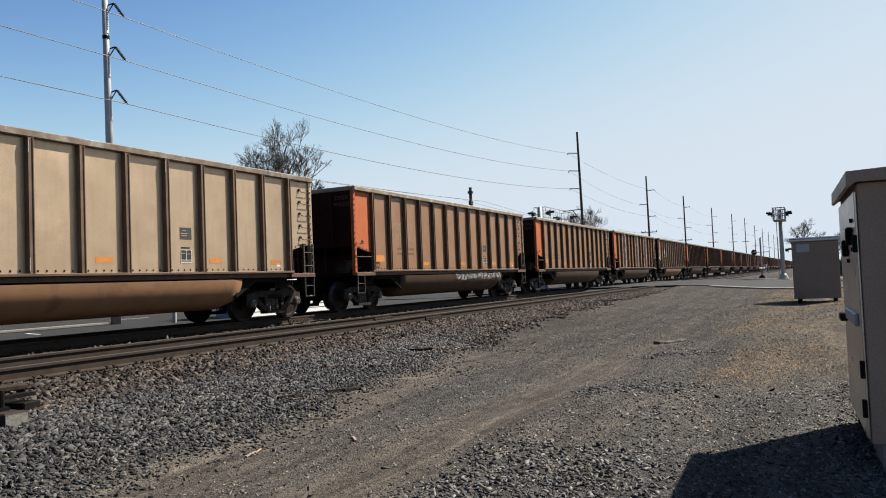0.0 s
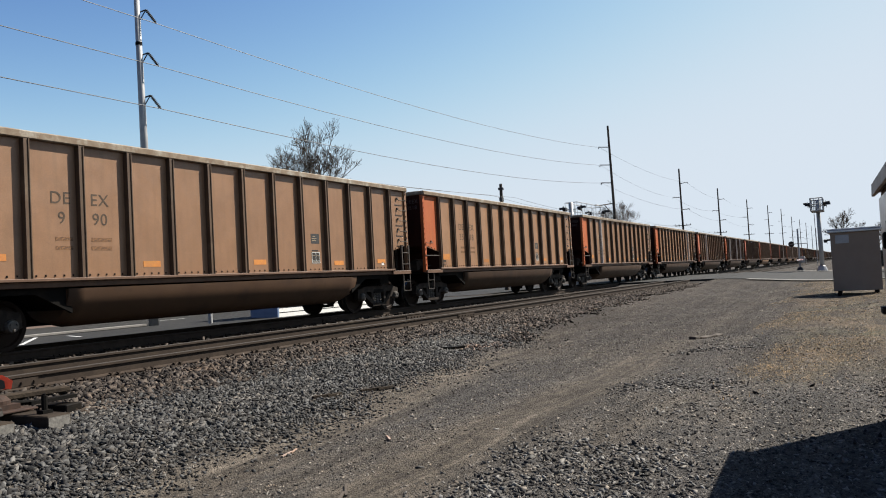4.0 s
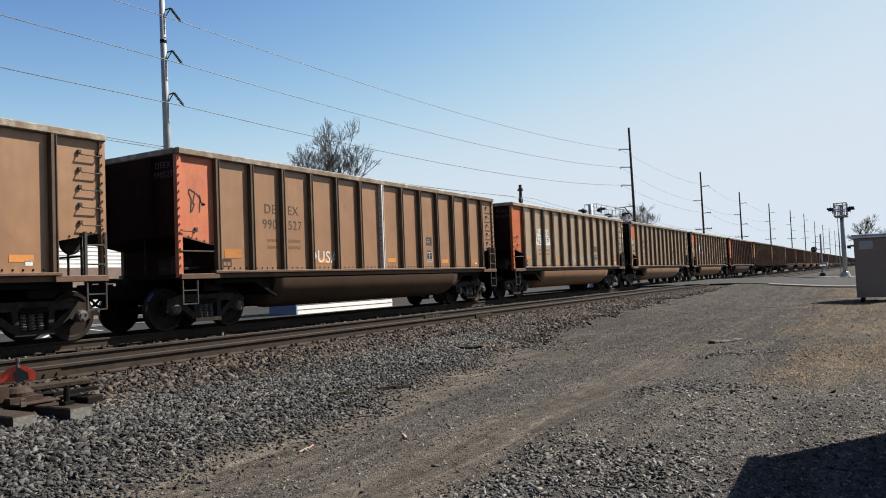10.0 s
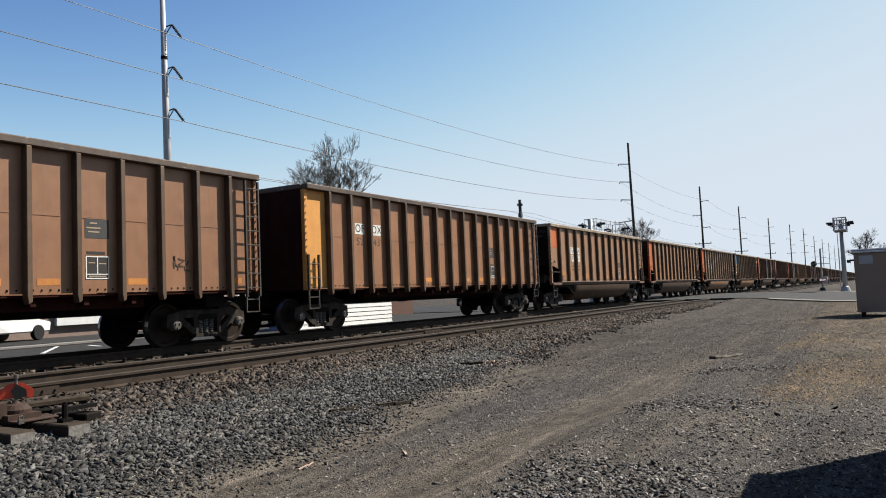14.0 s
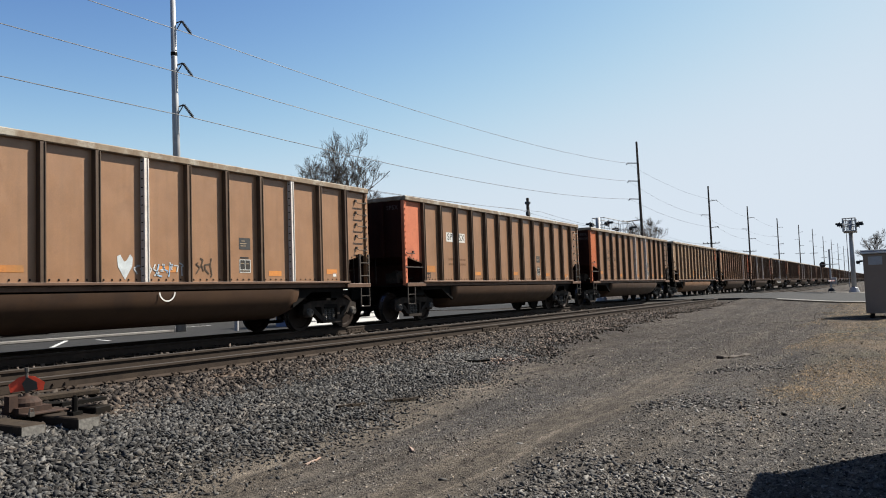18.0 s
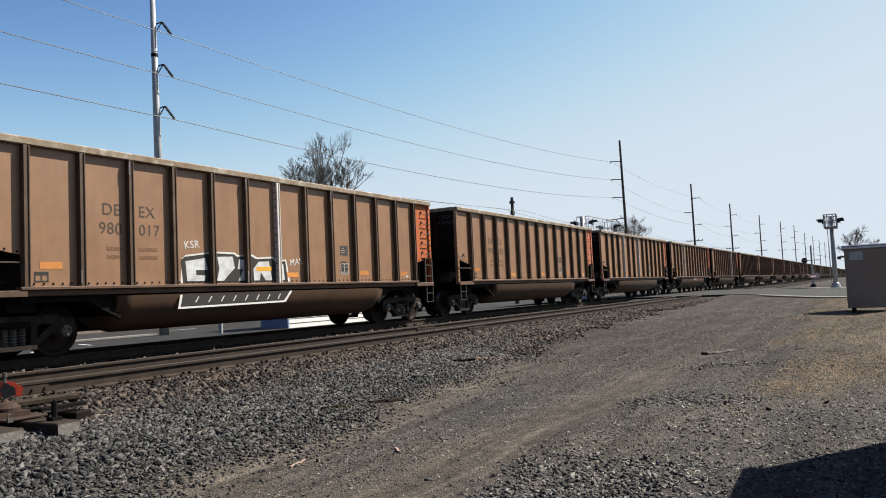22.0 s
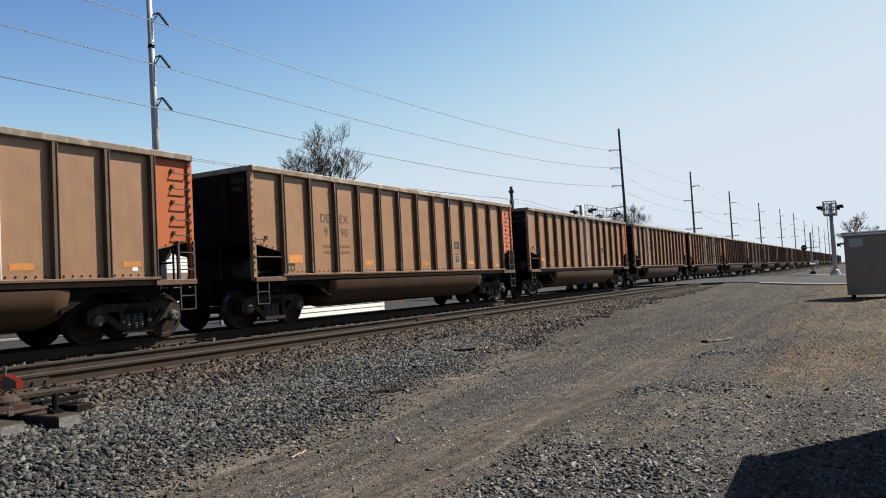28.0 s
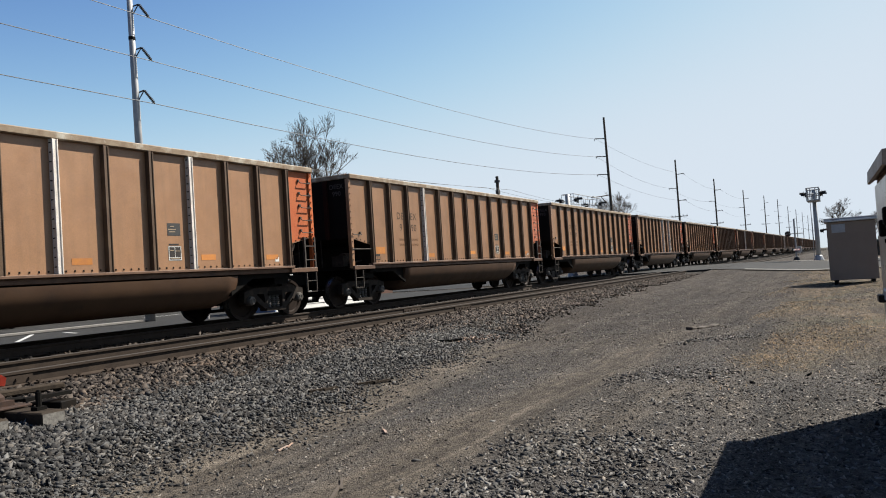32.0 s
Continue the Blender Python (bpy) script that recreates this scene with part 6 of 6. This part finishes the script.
bare_tree(51.0, 39.7, 0.2, 16.6, 3, 0.47, 7, fine=0.008)
bare_tree(120.0, 33.0, 0.2, 13.5, 5, 0.55, 7)
bare_tree(126.0, 36.0, 0.2, 13.5, 8, 0.55, 7)
bare_tree(98.0, 1.2, 0.3, 7.6, 11, 0.5, 6)
bare_tree(104.0, -2.4, 0.3, 6.4, 12, 0.5, 6)
bare_tree(40.0, 27.5, 0.2, 4.2, 14, 0.5, 5, label="leafless tree beside the white building")


def far_woods():
    """A ragged band of distant bare woods and a few evergreens along the horizon."""
    rnd = random.Random(21)
    for name, mat, rows, lab in (("far_woods", FAR_TWIG, 420, "distant bare woods along the horizon"), ("far_evergreens", EVERGREEN, 26, "distant dark evergreens along the horizon")):
        vs, fs = [], []
        for _ in range(rows):
            x = rnd.uniform(180, 900)
            y = rnd.uniform(34, 120) if rnd.random() < 0.6 else -rnd.uniform(12, 160)
            h = rnd.uniform(4.5, 9.0) if mat is FAR_TWIG else rnd.uniform(6, 9)
            for _ in range(26):
                a, q = rnd.uniform(0, 6.28), rnd.uniform(0.1, 1.0)
                w = h * 0.33 * math.sqrt(rnd.random()) * (1.15 - q * 0.6)
                c = Vector((x + w * math.cos(a), y + w * math.sin(a), 0.2 + h * q))
                s = h * (0.05 if mat is FAR_TWIG else 0.1)
                k = len(vs)
                vs += [tuple(c + Vector((rnd.uniform(-s, s), rnd.uniform(-s, s), rnd.uniform(-2 * s, 2 * s)))) for _ in range(4)]
                fs += [(k, k + 1, k + 2), (k, k + 2, k + 3), (k, k + 3, k + 1), (k + 1, k + 3, k + 2)]
            k = len(vs)
            vs += [(x - .12, y, 0), (x + .12, y, 0), (x, y, h * 0.8)]
            fs.append((k, k + 1, k + 2))
        tagged(new(name, triangles(name, np.array(vs), np.array(fs), mat)), lab, "woods", kind="stuff")


far_woods()


# ---- buildings beyond the tracks ----
def clad(parent, x0, x1, y, z0, z1, mat, step=0.2):
    """Overlapping boards on a wall that faces the tracks."""
    n = int((z1 - z0) / step)
    for k in range(n):
        bm = bmesh.new()
        z = z0 + k * step
        prism = [(y - 0.035, z), (y, z), (y, z + step), (y - 0.008, z + step)]
        a = [bm.verts.new((x0, yy, zz)) for yy, zz in prism]
        b = [bm.verts.new((x1, yy, zz)) for yy, zz in prism]
        for i in range(4):
            bm.faces.new((a[i], a[(i + 1) % 4], b[(i + 1) % 4], b[i]))
        bm.faces.new(a)
        bm.faces.new(b[::-1])
        part("board", bm, mat, parent)


def white_building():
    h = thing("white_building", "long low building with white siding over pinkish masonry", "building")
    wall = boxes("wall", [(4, 33.6, .2, 33, 44, 5.2)], SIDING, h)
    boxes("wainscot", [(3.95, 33.5, .2, 33.05, 33.58, 2.72)], PINK, h, "pinkish tan masonry foot")
    boxes("lower_wall", [(21.4, 33.3, .75, 33.1, 33.49, 1.75)], SIDING, h, "white painted lower wall")
    clad(wall, 4, 33, 33.58, 2.74, 5.14, SIDING, 0.2)
    boxes("roof", [(3.5, 33.0, 5.2, 33.5, 44.6, 5.5)], ROOFING, h, bevel=0.03)
    for x in (7.0, 12.5, 26.0, 30.0):
        w = boxes("window", [(x, 33.44, 1.2, x + 1.4, 33.49, 2.5)], GLASS_D, h)
        boxes("frame", [(x - .07, 33.42, 1.13, x + 1.47, 33.46, 1.2), (x - .07, 33.42, 2.5, x + 1.47, 33.46, 2.57), (x - .07, 33.42, 1.2, x, 33.46, 2.5), (x + 1.4, 33.42, 1.2, x + 1.47, 33.46, 2.5)], SIDING, w)


def shed():
    s = thing("storage_shed", "white clapboard shed with a blue end wall", "shed")
    wall = boxes("wall", [(24.3, 21.3, .2, 31.4, 22.75, 2.5)], SIDING, s)
    clad(wall, 24.3, 31.4, 21.29, .23, 2.43, SIDING, 0.2)
    boxes("end_wall", [(24.2, 21.25, .2, 24.29, 22.75, 2.5)], BLUE_W, s, "blue painted end wall")
    boxes("roof", [(24.0, 21.0, 2.5, 31.7, 23.0, 2.62)], ROOFING, s, bevel=0.02)


def brick_building():
    b = thing("brick_building", "dull red brick building with a flat roof", "building")
    boxes("wall", [(41.0, 29, .2, 45.5, 40, 4.2)], BRICK, b)
    boxes("roof", [(40.8, 28.8, 4.2, 45.7, 40.2, 4.45)], ROOFING, b, bevel=0.03)
    for x in (41.6, 43.6):
        boxes("window", [(x, 28.95, 1.2, x + 1.2, 28.99, 2.6)], GLASS_D, b)


white_building()
shed()
brick_building()


def bollard(x, y):
    b = thing("bollard", "short pale painted steel bollard by the lot", "bollard", "bollards", at=pose(x, y, 0.22))
    bm = bmesh.new()
    rod_into(bm, (0, 0, 0), (0, 0, 0.85), 0.085, 12)
    part("post", bm, GALV, b)
    bm = bmesh.new()
    lathe_into(bm, [(0.085, 0), (0.07, 0.05), (0.03, 0.075)], (0, 0, 0.85), "z", 12)
    part("cap", bm, GALV, b)


for bx, by in ((21.2, 22.0), (11.6, 25.4), (12.4, 25.5)):
    bollard(bx, by)


def parked_car(x, y, z, turn, paint, label):
    c = thing("parked_car", label, "car", at=pose(x, y, z, 0, 0, turn))
    bm = bmesh.new()
    prism_into(bm, [(-2.2, .35), (2.2, .35), (2.25, .75), (1.3, .92), (-2.1, .98), (-2.25, .7)], -.88, .88)
    part("body", bevelled(bm, .05), paint, c)
    bm = bmesh.new()
    prism_into(bm, [(-1.9, .96), (1.15, .92), (.5, 1.42), (-1.4, 1.46)], -.76, .76)
    part("cabin", bevelled(bm, .05), GLASS_D, c)
    boxes("roof", [(-1.3, -.7, 1.44, .42, .7, 1.49)], paint, c, bevel=.02)
    for sx in (-1.35, 1.4):
        for sy in (-.86, .86):
            bm = bmesh.new()
            lathe_into(bm, [(0.2, -.1), (.31, -.1), (.33, -.05), (.33, .05), (.31, .1), (.2, .1)], (0, 0, 0), "y", 16)
            part("wheel", bm, BLACKP, c).matrix_basis = pose(sx, sy, .33)


parked_car(60.0, -1.9, 0.28, 88, CARPAINT, "dark parked car beside the street")
parked_car(17.6, 31.6, 0.23, 20, SIDING, "white parked car in the asphalt lot")


# ---- loose stones and dead grass ----
def stone_shapes(n, corners):
    """Angular crushed flakes: the hulls of a few random corners."""
    out = []
    for _ in range(n):
        bm = bmesh.new()
        dims = np.array([RNG.uniform(1.0, 1.6), RNG.uniform(0.6, 0.95), RNG.uniform(0.22, 0.48)])
        cube = np.array(list(itertools.product((-0.8, 0.8), repeat=3)))[:max(corners, 6)]
        p = (cube + RNG.normal(0, 0.4, cube.shape)) * dims
        bmesh.ops.convex_hull(bm, input=[bm.verts.new(q) for q in p])
        bmesh.ops.triangulate(bm, faces=bm.faces[:])
        for v in [v for v in bm.verts if not v.link_faces]:
            bm.verts.remove(v)
        bmesh.ops.recalc_face_normals(bm, faces=bm.faces[:])
        bm.verts.index_update()
        out.append((np.array([tuple(q.co) for q in bm.verts]), np.array([[q.index for q in face.verts] for face in bm.faces])))
        bm.free()
    return out


def scatter(name, x, y, size, mat, label, category, corners=10, sink=0.3):
    """Thousands of separate stones lying on the land."""
    shapes = stone_shapes(12, corners)
    n = len(x)
    which = RNG.integers(0, len(shapes), n)
    a, tilt = RNG.uniform(0, 2 * np.pi, n), RNG.normal(0, 0.6, (n, 2))
    z = ground_height(x, y)
    vs, fs, base = [], [], 0
    for s, (v, f) in enumerate(shapes):
        i = np.nonzero(which == s)[0]
        p = v[None] * size[i][:, None, None]
        ty, tx = tilt[i, 0][:, None], tilt[i, 1][:, None]
        px, pz = p[..., 0] * np.cos(ty) + p[..., 2] * np.sin(ty), -p[..., 0] * np.sin(ty) + p[..., 2] * np.cos(ty)
        py, pz = p[..., 1] * np.cos(tx) - pz * np.sin(tx), p[..., 1] * np.sin(tx) + pz * np.cos(tx)
        ca, sa = np.cos(a[i])[:, None], np.sin(a[i])[:, None]
        q = np.stack([px * ca - py * sa + x[i][:, None], px * sa + py * ca + y[i][:, None], pz + (z[i] + size[i] * sink)[:, None]], -1)
        vs.append(q.reshape(-1, 3))
        fs.append((f[None] + (base + np.arange(len(i)) * len(v))[:, None, None]).reshape(-1, 3))
        base += len(i) * len(v)
    return tagged(new(name, triangles(name, np.concatenate(vs), np.concatenate(fs), mat)), label, category, kind="stuff")


def spread(n, x0, x1, y0, y1, power=1.0):
    """Points thicker towards the camera's end of the strip."""
    return x0 + (x1 - x0) * RNG.random(n) ** power, RNG.uniform(y0, y1, n)


def shoulder_foot(x):
    """How far the coarse ballast reaches down towards the road."""
    return np.interp(x, (0, 4, 5.4, 7, 9, 12, 15.5, 19, 27, 45), (5.0, 5.02, 5.12, 5.35, 5.6, 6.15, 6.6, 7.0, 7.7, 8.1)) + 0.16 * np.sin(x * 1.7) + 0.1 * np.sin(x * 4.1 + 1)


def all_stones():
    x, u = spread(80000, 0.6, 16, 0, 1, 1.4)
    near_end = RNG.random(len(x)) < smooth(0.6, 2.2, x)
    x, u = x[near_end], u[near_end]
    foot = shoulder_foot(x)
    edge = np.clip(1 - u / 0.3, 0, 1)
    y = foot + (7.5 - foot) * u - np.abs(RNG.normal(0, 0.45, len(u))) * edge
    scatter("ballast", x, y, (0.009 + 0.021 * RNG.random(len(x)) ** 1.6) * (1 - 0.45 * edge), STONE, "coarse grey crushed ballast on the track shoulder", "ballast", 8)
    x, y = spread(20000, 1.5, 22, 7.1, 8.75, 1.2)
    scatter("dusty_ballast", x, y, RNG.uniform(0.016, 0.040, len(x)), STONE_R, "rust-brown dusted ballast beside the rail", "ballast", 8)
    x, u = spread(24000, 14, 45, 0, 1, 1.35)
    foot = shoulder_foot(x)
    y = foot + (8.6 - foot) * u - np.abs(RNG.normal(0, 0.25, len(u))) * (u < 0.2)
    scatter("far_ballast", x, y, RNG.uniform(0.018, 0.042, len(x)), STONE_R, "coarse brown-grey crushed ballast farther along", "ballast", 7)
    x, y = spread(7000, 0, 40, 8.9, 15.8, 1.3)
    ok = np.abs(np.abs(y - NEAR) - 0.75) > 0.13
    ok &= np.abs(np.abs(y - FAR) - 0.75) > 0.13
    x, y = x[ok], y[ok]
    scatter("track_ballast", x, y, RNG.uniform(0.025, 0.05, len(x)), STONE_R, "brown ballast between the rails", "ballast", 7)
    x, y = spread(8000, 3.6, 13.5, 1.2, 2.45, 1.6)
    y += 0.02 * (x - 4) + RNG.normal(0, 0.2, len(y))
    keep = (np.sin(x * 1.5 + 0.4) + 0.8 * np.sin(x * 3.1 + y * 2) + RNG.normal(0, 0.6, len(x)) > 2.3 * smooth(5.8, 7.2, x) - 1.2)
    x, y = x[keep], y[keep]
    scatter("road_gravel", x, y, RNG.uniform(0.008, 0.023, len(x)), GRAVEL, "loose grey gravel along the middle of the road", "gravel", 7, 0.1)
    x, y = spread(150000, 1.2, 17, -3.0, 5.6, 1.45)
    worn = np.maximum(np.exp(-((y - 3.08) / 0.52) ** 4), np.exp(-((y - 4.2 - 0.1 * x) / 0.45) ** 4))
    worn = worn * (0.8 + 0.2 * np.sin(x * 1.1 + 2 * np.sin(y * 1.3)))
    clump = 0.5 + 0.5 * np.sin(y * 5.3 + 0.6 * x + 2.2 * np.sin(x * 0.7)) * np.sin(x * 0.9 + y * 1.7)
    keep = RNG.random(len(x)) > 0.97 * worn + 0.3 * smooth(8, 17, x) + 0.35 * clump
    keep &= RNG.random(len(x)) < smooth(1.2, 3.2, x) * smooth(-3.0, -0.8, y) * (1 - 0.9 * smooth(13, 17, x))
    x, y = x[keep], y[keep]
    scatter("loose_gravel", x, y, 0.0038 + 0.011 * RNG.random(len(x)) ** 2.2, PEBBLE, "scattered small pebbles on the dirt road", "gravel", 6, -0.05)
    x, y = spread(16000, 13, 42, -3, 6.2, 1.5)
    scatter("far_gravel", x, y, 0.006 + 0.016 * RNG.random(len(x)) ** 2, PEBBLE, "sparse pebbles on the dirt farther along", "gravel", 6, -0.1)
    x, y = spread(11000, 2.2, 11.0, -2.6, 2.1, 1.1)
    keep = (RNG.random(len(x)) > smooth(6.0, 11.0, x)) & (RNG.random(len(x)) < smooth(2.2, 4.0, x) * smooth(-2.6, -1.2, y) * (1 - smooth(1.4, 2.1, y)))
    scatter("verge_gravel", x[keep], y[keep], RNG.uniform(0.006, 0.0165, int(keep.sum())), GRAVEL, "grey gravel beside the relay cabinet", "gravel", 7, 0.1)
    x, y = np.array([5.55, 5.9, 8.9, 9.6]), np.array([1.52, 1.36, 1.05, 0.55])
    scatter("dark_rock", x, y, np.array([0.04, 0.022, 0.03, 0.035]), NEAR_BLACK, "dark lumps of rock on the dirt", "rock")
    x, y = 12.65 + RNG.normal(0, 0.45, 160), 6.25 + RNG.normal(0, 0.14, 160)
    scatter("wood_splinters", x, y, RNG.uniform(0.012, 0.04, 160), SPLINTER, "pale pinkish splinters of broken timber on the ballast", "splinters", 6)


def dead_grass():
    n = 90000
    x = 7.4 + 37 * RNG.random(n) ** 1.6
    y = 0.75 + 0.06 * np.minimum(x, 30) - 7.5 * RNG.random(n) ** 1.2 + 0.3 * np.sin(x * 0.8)
    thick = np.sin(x * 0.9 + 1.2 + 1.3 * np.sin(y * 1.2)) + np.sin(y * 2.6 + x * 0.5) + 0.7 * np.sin(x * 2.7 - y * 1.9)
    keep = (thick + RNG.normal(0, 0.6, n) > 0.25) & (RNG.random(n) < smooth(8.0, 11.5, x))
    x, y = x[keep], y[keep]
    n = len(x)
    z = ground_height(x, y)
    a, ln, lift = RNG.uniform(0, 6.283, n), RNG.uniform(0.04, 0.15, n), RNG.uniform(0.004, 0.04, n)
    w = 0.004
    p0 = np.stack([x + w * np.sin(a), y - w * np.cos(a), z + 0.004], -1)
    p1 = np.stack([x - w * np.sin(a), y + w * np.cos(a), z + 0.004], -1)
    p2_ = np.stack([x + ln * np.cos(a), y + ln * np.sin(a), z + lift], -1)
    v = np.stack([p0, p1, p2_], 1).reshape(-1, 3)
    tagged(new("dead_grass", triangles("dead_grass", v, np.arange(3 * n).reshape(-1, 3), STRAW)), "flattened dry straw-coloured grass", "grass", kind="stuff")


all_stones()
dead_grass()
motions()
